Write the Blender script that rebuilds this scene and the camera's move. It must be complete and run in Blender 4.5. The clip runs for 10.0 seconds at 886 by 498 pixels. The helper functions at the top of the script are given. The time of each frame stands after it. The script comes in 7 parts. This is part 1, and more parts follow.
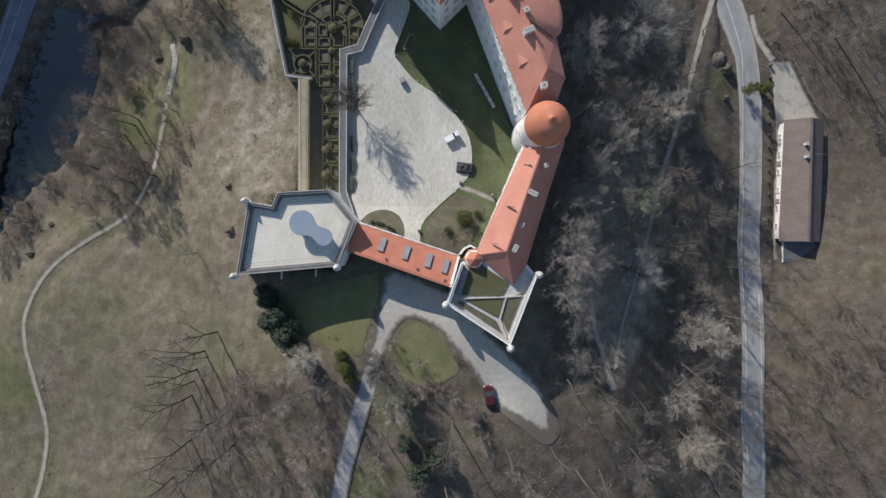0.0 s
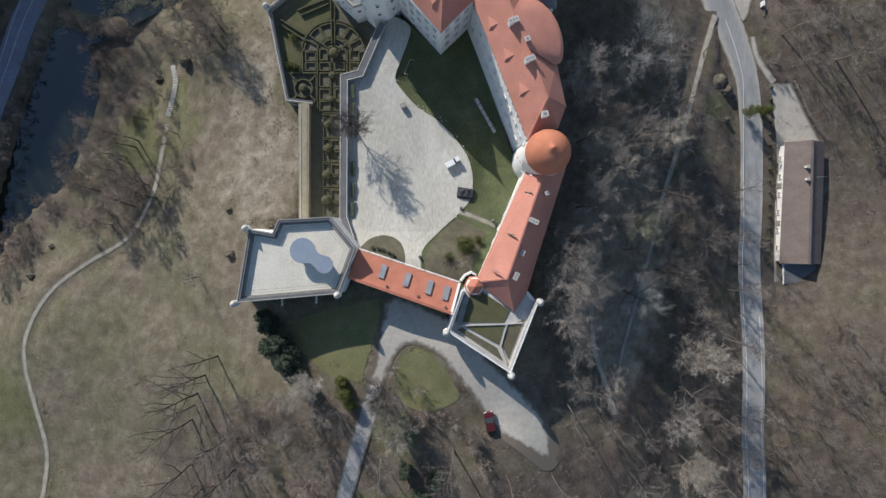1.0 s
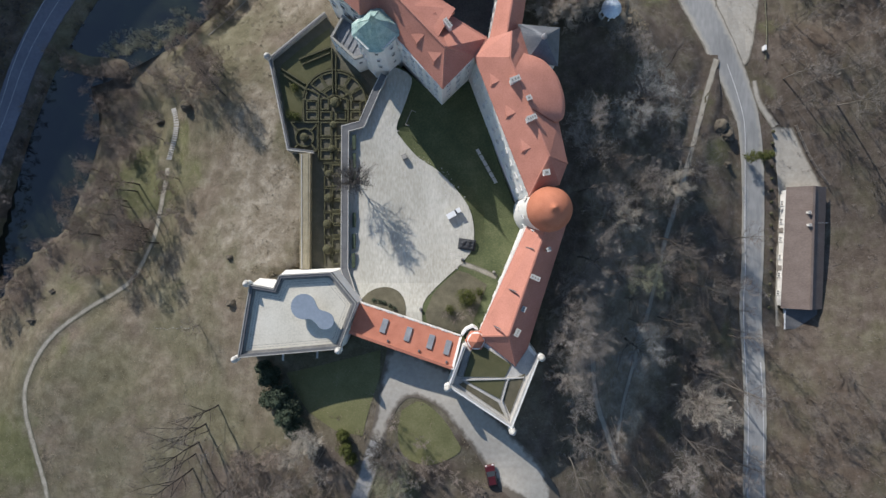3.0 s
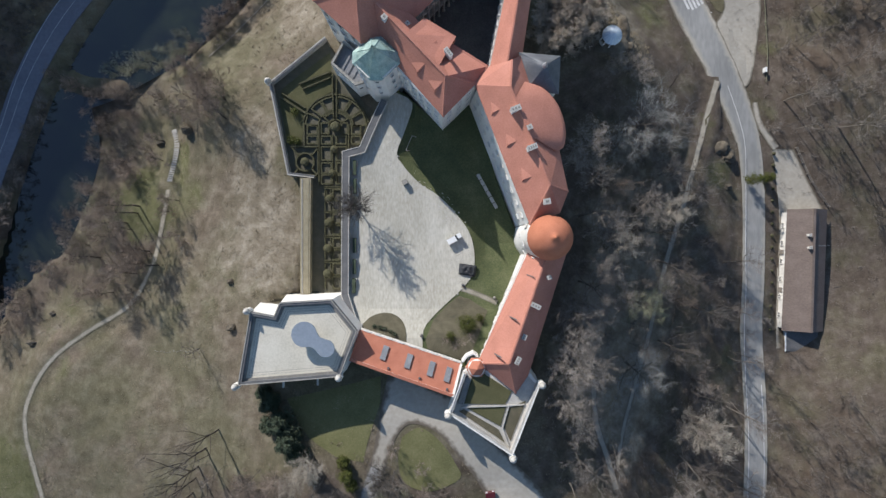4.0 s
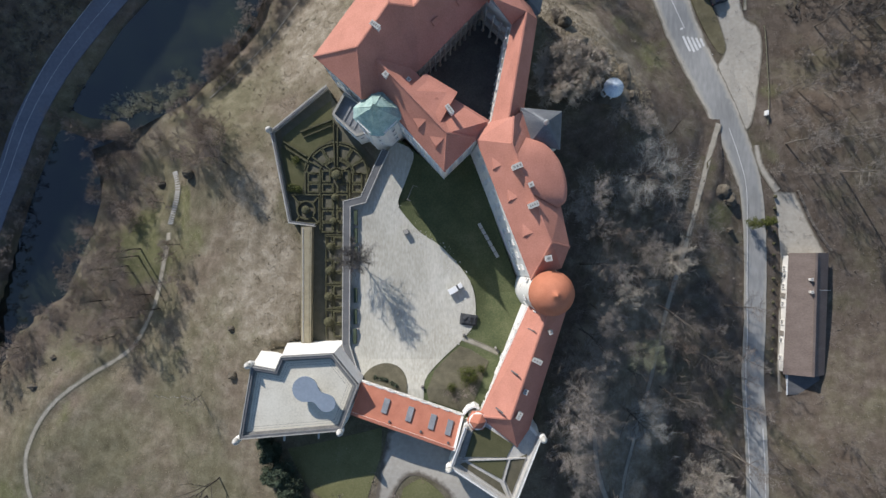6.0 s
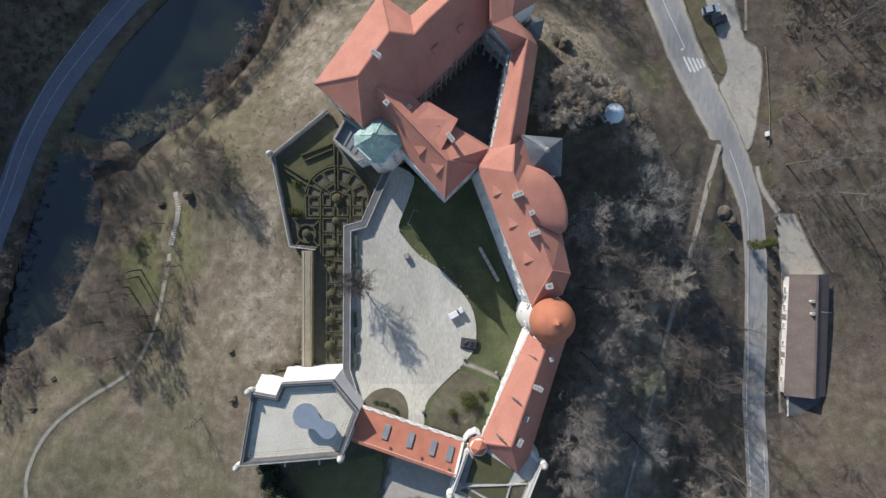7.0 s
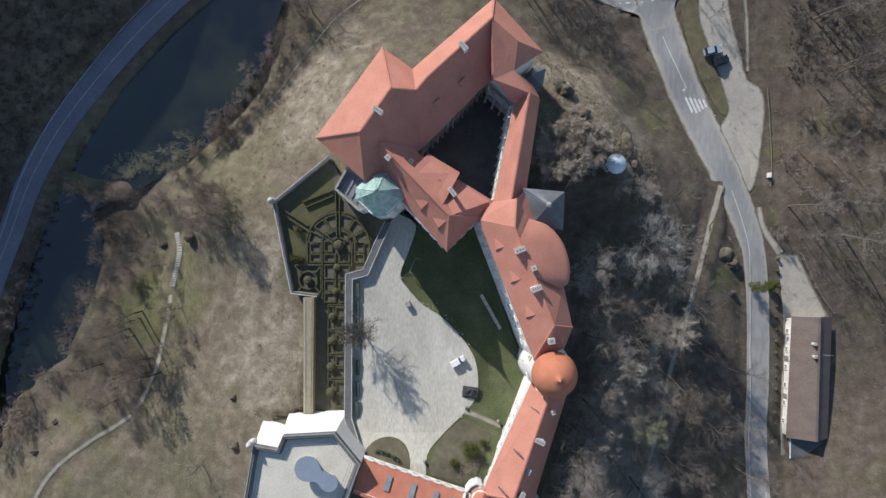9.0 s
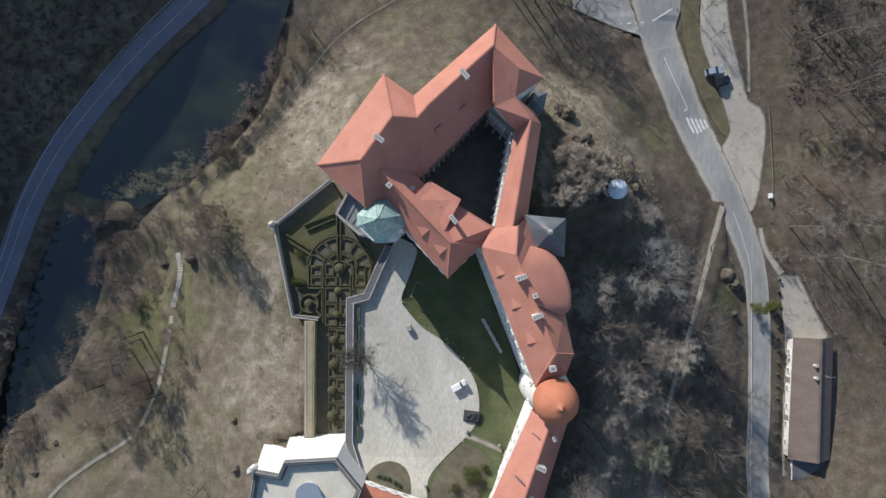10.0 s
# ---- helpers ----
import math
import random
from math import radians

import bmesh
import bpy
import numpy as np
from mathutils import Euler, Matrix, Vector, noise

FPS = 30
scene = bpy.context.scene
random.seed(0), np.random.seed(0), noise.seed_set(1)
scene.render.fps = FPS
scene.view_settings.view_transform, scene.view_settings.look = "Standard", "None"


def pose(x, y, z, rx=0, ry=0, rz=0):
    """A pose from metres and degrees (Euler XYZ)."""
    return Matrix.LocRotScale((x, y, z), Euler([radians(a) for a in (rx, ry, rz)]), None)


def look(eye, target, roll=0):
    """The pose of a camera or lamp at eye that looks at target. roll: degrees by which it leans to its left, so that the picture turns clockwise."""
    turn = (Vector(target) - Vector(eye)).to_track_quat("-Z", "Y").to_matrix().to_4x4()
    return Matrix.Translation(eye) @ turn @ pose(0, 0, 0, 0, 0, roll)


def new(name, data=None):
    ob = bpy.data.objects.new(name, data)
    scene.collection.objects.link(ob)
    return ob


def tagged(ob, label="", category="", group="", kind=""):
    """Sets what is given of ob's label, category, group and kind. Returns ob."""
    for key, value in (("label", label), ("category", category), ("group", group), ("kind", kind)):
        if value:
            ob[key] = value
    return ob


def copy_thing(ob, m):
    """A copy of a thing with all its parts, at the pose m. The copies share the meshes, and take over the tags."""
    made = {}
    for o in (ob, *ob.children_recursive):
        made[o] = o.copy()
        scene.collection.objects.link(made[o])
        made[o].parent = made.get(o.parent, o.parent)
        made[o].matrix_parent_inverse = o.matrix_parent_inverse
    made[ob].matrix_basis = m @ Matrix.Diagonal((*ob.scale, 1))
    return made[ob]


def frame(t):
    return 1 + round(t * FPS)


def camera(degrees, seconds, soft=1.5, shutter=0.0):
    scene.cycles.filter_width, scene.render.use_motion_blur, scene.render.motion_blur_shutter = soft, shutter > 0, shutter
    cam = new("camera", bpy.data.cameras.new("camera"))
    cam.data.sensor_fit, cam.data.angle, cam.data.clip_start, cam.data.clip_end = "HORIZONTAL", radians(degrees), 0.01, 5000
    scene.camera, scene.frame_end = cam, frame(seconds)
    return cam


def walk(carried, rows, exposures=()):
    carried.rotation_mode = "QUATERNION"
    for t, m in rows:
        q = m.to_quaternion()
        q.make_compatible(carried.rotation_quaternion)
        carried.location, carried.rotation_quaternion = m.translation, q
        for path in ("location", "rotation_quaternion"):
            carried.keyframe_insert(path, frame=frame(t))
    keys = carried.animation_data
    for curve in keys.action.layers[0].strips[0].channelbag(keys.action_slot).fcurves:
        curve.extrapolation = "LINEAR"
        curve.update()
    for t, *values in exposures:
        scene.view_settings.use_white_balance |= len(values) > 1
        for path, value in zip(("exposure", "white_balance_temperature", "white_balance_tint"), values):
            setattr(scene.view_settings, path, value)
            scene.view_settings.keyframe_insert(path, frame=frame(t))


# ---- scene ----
# The camera: a drone looking straight down, sliding slowly ahead.
cam = camera(72.0, 10.0)
ROWS = [
    (0.0, -0.165, 1.511, 118.257, -0.753, -0.053, -0.008),
    (0.5, -0.237, 3.824, 118.190, -0.749, -0.059, 0.002),
    (1.0, -0.297, 6.150, 118.123, -0.742, -0.060, 0.015),
    (1.5, -0.348, 8.484, 118.056, -0.734, -0.057, 0.028),
    (2.0, -0.393, 10.821, 117.991, -0.726, -0.052, 0.042),
    (2.5, -0.433, 13.157, 117.926, -0.717, -0.045, 0.055),
    (4.0, -0.541, 20.117, 117.739, -0.691, -0.020, 0.088),
    (4.5, -0.577, 22.411, 117.679, -0.684, -0.011, 0.095),
    (5.0, -0.615, 24.689, 117.619, -0.676, -0.002, 0.100),
    (5.5, -0.656, 26.950, 117.560, -0.669, 0.006, 0.104),
    (7.0, -0.797, 33.619, 117.383, -0.643, 0.030, 0.102),
    (7.5, -0.851, 35.806, 117.323, -0.631, 0.039, 0.099),
    (8.0, -0.908, 37.975, 117.261, -0.616, 0.049, 0.096),
    (8.5, -0.968, 40.129, 117.198, -0.597, 0.061, 0.092),
    (9.0, -1.030, 42.270, 117.132, -0.572, 0.075, 0.090),
    (9.5, -1.093, 44.400, 117.062, -0.541, 0.093, 0.090),
    (10.0, -1.157, 46.524, 116.989, -0.502, 0.116, 0.092),
]
walk(cam, [(t, pose(x, y, z, rx, ry, rz)) for t, x, y, z, rx, ry, rz in ROWS])

# ---- sky and sun ----
SUN_EL, SHADOW_DIR = 24.6, Vector((0.556, -0.831, 0.0))
world = bpy.data.worlds.new("sky")
scene.world = world
world.use_nodes = True
sky = world.node_tree.nodes.new("ShaderNodeTexSky")
sky.sky_type, sky.sun_disc = "NISHITA", False
sky.sun_elevation = radians(SUN_EL)
sky.sun_rotation = math.atan2(-SHADOW_DIR.x, -SHADOW_DIR.y)
sky.altitude, sky.air_density, sky.dust_density, sky.ozone_density = 400, 1.1, 0.4, 2.2
world.node_tree.links.new(sky.outputs[0], world.node_tree.nodes["Background"].inputs[0])
world.node_tree.nodes["Background"].inputs[1].default_value = 0.15
sun_data = bpy.data.lights.new("sun", "SUN")
sun_data.energy, sun_data.angle, sun_data.color = 5.15, radians(0.53), (1.0, 0.957, 0.913)
sun = new("sun", sun_data)
to_sun = Vector((-SHADOW_DIR.x, -SHADOW_DIR.y, math.tan(radians(SUN_EL)))).normalized()
sun.matrix_world = look(to_sun * 200, (0, 0, 0))
scene.view_settings.exposure = 0.16

# ---- materials ----


def material(name, colors, scale=1.0, rough=0.9, metal=0.0, bump=0.0, fine=8.0, random_amount=0.0, stretch=(1, 1, 1), contrast=(0.3, 0.7), spec=0.3):
    """A surface that wanders between two or three colours at a coarse and a fine scale, in metres."""
    mat = bpy.data.materials.new(name)
    mat.use_nodes = True
    tree = mat.node_tree
    bsdf = tree.nodes["Principled BSDF"]
    co = tree.nodes.new("ShaderNodeTexCoord")
    mapping = tree.nodes.new("ShaderNodeMapping")
    mapping.inputs["Scale"].default_value = stretch
    tree.links.new(co.outputs["Object"], mapping.inputs[0])
    coarse = tree.nodes.new("ShaderNodeTexNoise")
    coarse.inputs["Scale"].default_value, coarse.inputs["Detail"].default_value = 1.0 / scale, 6
    small = tree.nodes.new("ShaderNodeTexNoise")
    small.inputs["Scale"].default_value, small.inputs["Detail"].default_value = fine / scale, 5
    add = tree.nodes.new("ShaderNodeMath")
    add.operation = "ADD"
    half = tree.nodes.new("ShaderNodeMath")
    half.operation = "MULTIPLY"
    half.inputs[1].default_value = 0.5
    ramp = tree.nodes.new("ShaderNodeValToRGB")
    tree.links.new(mapping.outputs[0], coarse.inputs["Vector"])
    tree.links.new(mapping.outputs[0], small.inputs["Vector"])
    tree.links.new(coarse.outputs[0], add.inputs[0])
    tree.links.new(small.outputs[0], add.inputs[1])
    tree.links.new(add.outputs[0], half.inputs[0])
    value = half.outputs[0]
    if random_amount:
        info = tree.nodes.new("ShaderNodeObjectInfo")
        madd = tree.nodes.new("ShaderNodeMath")
        madd.operation, madd.inputs[1].default_value = "MULTIPLY_ADD", random_amount
        off = tree.nodes.new("ShaderNodeMath")
        off.operation, off.inputs[1].default_value = "SUBTRACT", random_amount / 2
        tree.links.new(info.outputs["Random"], madd.inputs[0])
        tree.links.new(value, madd.inputs[2])
        tree.links.new(madd.outputs[0], off.inputs[0])
        value = off.outputs[0]
    tree.links.new(value, ramp.inputs[0])
    els = ramp.color_ramp.elements
    while len(els) < len(colors):
        els.new(0.5)
    for i, c in enumerate(colors):
        els[i].position = contrast[0] + (contrast[1] - contrast[0]) * i / max(1, len(colors) - 1)
        els[i].color = (*c, 1)
    tree.links.new(ramp.outputs[0], bsdf.inputs["Base Color"])
    bsdf.inputs["Roughness"].default_value = rough
    bsdf.inputs["Metallic"].default_value = metal
    bsdf.inputs["Specular IOR Level"].default_value = spec
    if bump:
        bn = tree.nodes.new("ShaderNodeBump")
        bn.inputs["Strength"].default_value, bn.inputs["Distance"].default_value = 1.0, bump
        tree.links.new(small.outputs[0], bn.inputs["Height"])
        tree.links.new(bn.outputs[0], bsdf.inputs["Normal"])
    return mat


def worn_edge(mat, earth, reach):
    """Lets earth creep in over the rim of a laid surface, by the distance that its mesh carries."""
    tree = mat.node_tree
    bsdf = tree.nodes["Principled BSDF"]
    old = bsdf.inputs["Base Color"].links[0].from_socket
    att = tree.nodes.new("ShaderNodeAttribute")
    att.attribute_name = "rim"
    co = tree.nodes.new("ShaderNodeTexCoord")
    n = tree.nodes.new("ShaderNodeTexNoise")
    n.inputs["Scale"].default_value, n.inputs["Detail"].default_value = 0.7, 6
    tree.links.new(co.outputs["Object"], n.inputs["Vector"])
    div = tree.nodes.new("ShaderNodeMath")
    div.operation, div.inputs[1].default_value = "MULTIPLY_ADD", 1.0 / reach
    tree.links.new(att.outputs["Fac"], div.inputs[0])
    tree.links.new(n.outputs[0], div.inputs[2])
    r = tree.nodes.new("ShaderNodeValToRGB")
    r.color_ramp.elements[0].position, r.color_ramp.elements[1].position = 0.62, 1.0
    tree.links.new(div.outputs[0], r.inputs[0])
    m = tree.nodes.new("ShaderNodeMix")
    m.data_type = "RGBA"
    m.inputs[6].default_value = (*earth, 1)
    tree.links.new(r.outputs[0], m.inputs[0])
    tree.links.new(old, m.inputs[7])
    tree.links.new(m.outputs[2], bsdf.inputs["Base Color"])


M_TILE = material("red_roof_tiles", [(0.33, 0.140, 0.100), (0.42, 0.180, 0.130), (0.485, 0.218, 0.162)], 3.0, 0.8, bump=0.002, fine=14)
M_TILE_NEW = material("orange_roof_tiles", [(0.33, 0.126, 0.083), (0.41, 0.16, 0.104), (0.475, 0.197, 0.132)], 2.0, 0.92, bump=0.004, fine=12, spec=0.15)
M_DOME = material("orange_shingles", [(0.33, 0.122, 0.070), (0.40, 0.152, 0.09), (0.46, 0.185, 0.112)], 2.0, 0.92, bump=0.004, fine=12, spec=0.15)
M_PLASTER = material("white_plaster", [(0.57, 0.545, 0.49), (0.68, 0.655, 0.605), (0.745, 0.725, 0.685)], 2.5, 0.9, bump=0.002, contrast=(0.25, 0.6))
M_STONE = material("pale_limestone", [(0.34, 0.32, 0.28), (0.43, 0.41, 0.375), (0.52, 0.50, 0.465)], 1.5, 0.9, bump=0.03)
M_WALK = material("lichened_wall_top", [(0.20, 0.172, 0.112), (0.28, 0.242, 0.163), (0.355, 0.315, 0.225)], 1.2, 0.95, bump=0.04)
M_GREYWALL = material("grey_field_stone", [(0.22, 0.205, 0.18), (0.31, 0.295, 0.265), (0.40, 0.385, 0.35)], 1.0, 0.95, bump=0.05)
M_DARKSTONE = material("weathered_stone", [(0.14, 0.13, 0.115), (0.22, 0.21, 0.19), (0.32, 0.30, 0.27)], 1.2, 0.95, bump=0.04)
M_DECK = material("pale_deck_slabs", [(0.47, 0.435, 0.355), (0.575, 0.535, 0.445), (0.64, 0.60, 0.51)], 2.5, 0.85, bump=0.002)
M_YARD = material("gravel_yard", [(0.29, 0.275, 0.228), (0.425, 0.405, 0.347), (0.575, 0.555, 0.495)], 6.0, 0.95, bump=0.015, fine=14, contrast=(0.28, 0.74), stretch=(1.3, 0.45, 1))
M_DRIVE = material("dusty_drive", [(0.30, 0.275, 0.235), (0.355, 0.328, 0.283), (0.415, 0.385, 0.335)], 6.0, 0.95, bump=0.008)
M_ASPHALT = material("worn_asphalt", [(0.185, 0.184, 0.178), (0.23, 0.229, 0.222), (0.29, 0.287, 0.277)], 5.0, 0.9, bump=0.01, stretch=(1, 0.25, 1))
M_DARKASPHALT = material("dark_asphalt", [(0.115, 0.120, 0.145), (0.14, 0.146, 0.175), (0.17, 0.176, 0.208)], 5.0, 0.9, bump=0.01)
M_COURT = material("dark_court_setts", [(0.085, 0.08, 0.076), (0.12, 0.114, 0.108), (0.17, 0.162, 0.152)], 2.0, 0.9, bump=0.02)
M_LANE = material("old_lane_surface", [(0.18, 0.18, 0.18), (0.25, 0.245, 0.24), (0.33, 0.32, 0.30)], 3.0, 0.9, bump=0.02)
M_LOT = material("parking_gravel", [(0.29, 0.265, 0.225), (0.34, 0.312, 0.265), (0.40, 0.37, 0.32)], 5.0, 0.95, bump=0.02)
M_BANKPATH = material("pale_footpath", [(0.215, 0.193, 0.155), (0.29, 0.263, 0.215), (0.38, 0.35, 0.295)], 1.0, 0.95, bump=0.02)
M_PATH = material("trodden_path", [(0.19, 0.168, 0.13), (0.295, 0.266, 0.214), (0.40, 0.367, 0.308)], 1.5, 0.95, bump=0.03)
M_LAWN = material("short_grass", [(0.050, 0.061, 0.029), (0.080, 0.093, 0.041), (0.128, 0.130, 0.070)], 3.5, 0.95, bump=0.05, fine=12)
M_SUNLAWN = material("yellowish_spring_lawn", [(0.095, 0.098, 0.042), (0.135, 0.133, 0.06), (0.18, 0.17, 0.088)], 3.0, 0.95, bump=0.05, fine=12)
M_OLIVE = material("olive_lawn", [(0.060, 0.060, 0.027), (0.088, 0.085, 0.040), (0.122, 0.114, 0.060)], 2.0, 0.95, bump=0.05, fine=12)
M_DRYLAWN = material("dry_grass", [(0.075, 0.066, 0.038), (0.115, 0.10, 0.058), (0.17, 0.15, 0.095)], 1.6, 0.95, bump=0.05, fine=12)
M_BED = material("garden_bed", [(0.065, 0.058, 0.040), (0.105, 0.094, 0.062), (0.15, 0.132, 0.09)], 1.2, 0.95, bump=0.05, fine=12)
M_HEDGE = material("box_hedge", [(0.044, 0.043, 0.022), (0.074, 0.071, 0.039), (0.112, 0.105, 0.064)], 0.6, 0.95, bump=0.08, fine=6)
M_GARDENSOIL = material("parterre_gravel", [(0.068, 0.064, 0.045), (0.105, 0.098, 0.070), (0.15, 0.138, 0.104)], 1.5, 0.95, bump=0.03, fine=12)
M_COPPER = material("green_copper", [(0.16, 0.25, 0.23), (0.29, 0.40, 0.365), (0.44, 0.55, 0.505)], 0.8, 0.6, 0.15, bump=0.003)
M_ZINC = material("grey_sheet_roof", [(0.16, 0.17, 0.18), (0.23, 0.235, 0.245), (0.31, 0.315, 0.32)], 1.5, 0.55, 0.3, bump=0.005, stretch=(1, 1, 1))
M_SLATEZINC = material("dark_sheet_roof", [(0.085, 0.092, 0.105), (0.125, 0.132, 0.145), (0.18, 0.187, 0.20)], 1.5, 0.5, 0.3, bump=0.005)
M_PALEZINC = material("pale_blue_sheet_roof", [(0.35, 0.41, 0.48), (0.45, 0.51, 0.58), (0.56, 0.61, 0.67)], 0.8, 0.45, 0.2)
M_CANOPY = material("grey_blue_canopy", [(0.19, 0.225, 0.265), (0.22, 0.255, 0.30), (0.25, 0.29, 0.335)], 3.0, 0.7)
M_GLASS = bpy.data.materials.new("dark_window_glass")
M_GLASS.use_nodes = True
M_GLASS.node_tree.nodes["Principled BSDF"].inputs["Base Color"].default_value = (0.02, 0.025, 0.03, 1)
M_GLASS.node_tree.nodes["Principled BSDF"].inputs["Roughness"].default_value = 0.35
M_GLASS.node_tree.nodes["Principled BSDF"].inputs["Specular IOR Level"].default_value = 0.25
M_BROWNROOF = material("brown_roof_sheeting", [(0.125, 0.095, 0.08), (0.16, 0.124, 0.105), (0.20, 0.158, 0.137)], 3.0, 0.7, bump=0.004, stretch=(1, 1.6, 1))
M_BARK = material("grey_bark", [(0.068, 0.056, 0.045), (0.118, 0.100, 0.083), (0.19, 0.167, 0.142)], 0.5, 0.95, random_amount=0.3)
M_DARKBARK = material("dark_wet_bark", [(0.028, 0.023, 0.020), (0.045, 0.037, 0.032), (0.075, 0.064, 0.055)], 0.5, 0.95)
M_TWIG = material("bare_twigs", [(0.108, 0.090, 0.077), (0.165, 0.140, 0.120), (0.235, 0.205, 0.180)], 3.0, 0.95, random_amount=0.45)
M_ASHTWIG = material("ash_grey_twigs", [(0.18, 0.172, 0.158), (0.26, 0.25, 0.232), (0.36, 0.35, 0.325)], 3.0, 0.95)
M_MOSSTWIG = material("mossy_twigs", [(0.13, 0.132, 0.085), (0.20, 0.20, 0.13), (0.29, 0.285, 0.20)], 3.0, 0.95)
M_REED = material("dry_reeds", [(0.26, 0.25, 0.18), (0.37, 0.355, 0.26), (0.50, 0.48, 0.37)], 2.0, 0.9)
M_STRAW = material("straw_grass", [(0.16, 0.13, 0.085), (0.24, 0.20, 0.14), (0.34, 0.30, 0.22)], 2.0, 0.95)
M_WHITE = material("white_paint", [(0.68, 0.68, 0.67), (0.76, 0.76, 0.75), (0.82, 0.82, 0.81)], 0.8, 0.5)
M_DARK = material("dark_rubber_and_tarpaulin", [(0.02, 0.021, 0.024), (0.032, 0.034, 0.038), (0.05, 0.052, 0.056)], 0.6, 0.6)
M_REDPAINT = material("dark_red_paint", [(0.055, 0.007, 0.009), (0.068, 0.009, 0.011), (0.08, 0.012, 0.013)], 1.0, 0.3, spec=0.6)
M_SILVER = material("silver_blue_paint", [(0.34, 0.39, 0.45), (0.40, 0.45, 0.51), (0.46, 0.51, 0.57)], 1.0, 0.3, 0.3, spec=0.6)
M_PALETWIG = material("pale_twigs", [(0.225, 0.193, 0.155), (0.31, 0.27, 0.22), (0.40, 0.355, 0.295)], 3.0, 0.95, random_amount=0.2)
M_BRUSHTWIG = material("brown_brush_twigs", [(0.17, 0.136, 0.112), (0.25, 0.203, 0.170), (0.34, 0.285, 0.245)], 3.0, 0.95, random_amount=0.25)
M_DOMETWIG = material("grey_dome_twigs", [(0.20, 0.172, 0.148), (0.265, 0.232, 0.204), (0.34, 0.302, 0.27)], 3.0, 0.95, random_amount=0.25)
M_HAZETWIG = material("brown_haze_twigs", [(0.155, 0.118, 0.092), (0.225, 0.176, 0.141), (0.31, 0.25, 0.205)], 3.0, 0.95, random_amount=0.35)
M_COPSETWIG = material("grey_brown_brush", [(0.27, 0.228, 0.185), (0.37, 0.318, 0.262), (0.47, 0.41, 0.345)], 3.0, 0.95)
M_EVERGREEN = material("evergreen_needles", [(0.028, 0.040, 0.026), (0.055, 0.072, 0.045), (0.10, 0.12, 0.08)], 0.7, 0.9, fine=5)
M_IVY = material("yellow_green_leaves", [(0.04, 0.05, 0.012), (0.075, 0.085, 0.02), (0.12, 0.12, 0.035)], 0.5, 0.9, fine=5)
M_DARKBRUSH = material("dark_brush", [(0.075, 0.066, 0.058), (0.095, 0.084, 0.074), (0.12, 0.107, 0.095)], 2.0, 0.95)
M_LEAD = material("dark_wall_capping", [(0.085, 0.085, 0.088), (0.12, 0.12, 0.122), (0.165, 0.162, 0.16)], 1.5, 0.85)
M_NAVY = material("dark_navy_paint", [(0.010, 0.012, 0.020), (0.014, 0.016, 0.027), (0.02, 0.023, 0.036)], 1.0, 0.25, spec=0.6)
M_METAL = material("galvanised_metal", [(0.40, 0.41, 0.42), (0.48, 0.49, 0.50), (0.55, 0.56, 0.57)], 0.5, 0.4, 0.6)
M_PAINT = material("white_road_paint", [(0.40, 0.395, 0.385), (0.55, 0.545, 0.53), (0.70, 0.69, 0.68)], 0.4, 0.8)
M_ROCK = material("limestone_rock", [(0.06, 0.050, 0.038), (0.105, 0.088, 0.066), (0.17, 0.15, 0.12)], 1.5, 0.95, bump=0.08)
M_WOOD = material("grey_wood", [(0.16, 0.14, 0.12), (0.24, 0.215, 0.185), (0.32, 0.29, 0.25)], 0.5, 0.85)

worn_edge(M_DRIVE, (0.125, 0.105, 0.083), 1.9)
worn_edge(M_LOT, (0.16, 0.142, 0.112), 0.9)
worn_edge(M_LANE, (0.12, 0.106, 0.08), 1.0)
worn_edge(M_PATH, (0.15, 0.138, 0.098), 0.62)
worn_edge(M_BANKPATH, (0.15, 0.132, 0.105), 0.45)
worn_edge(M_ASPHALT, (0.30, 0.287, 0.255), 1.6)

# ground: meadow and leaf litter, mixed by what grows there, and lightened in the eastern tree shade
M_GROUND = bpy.data.materials.new("meadow_and_litter")
M_GROUND.use_nodes = True


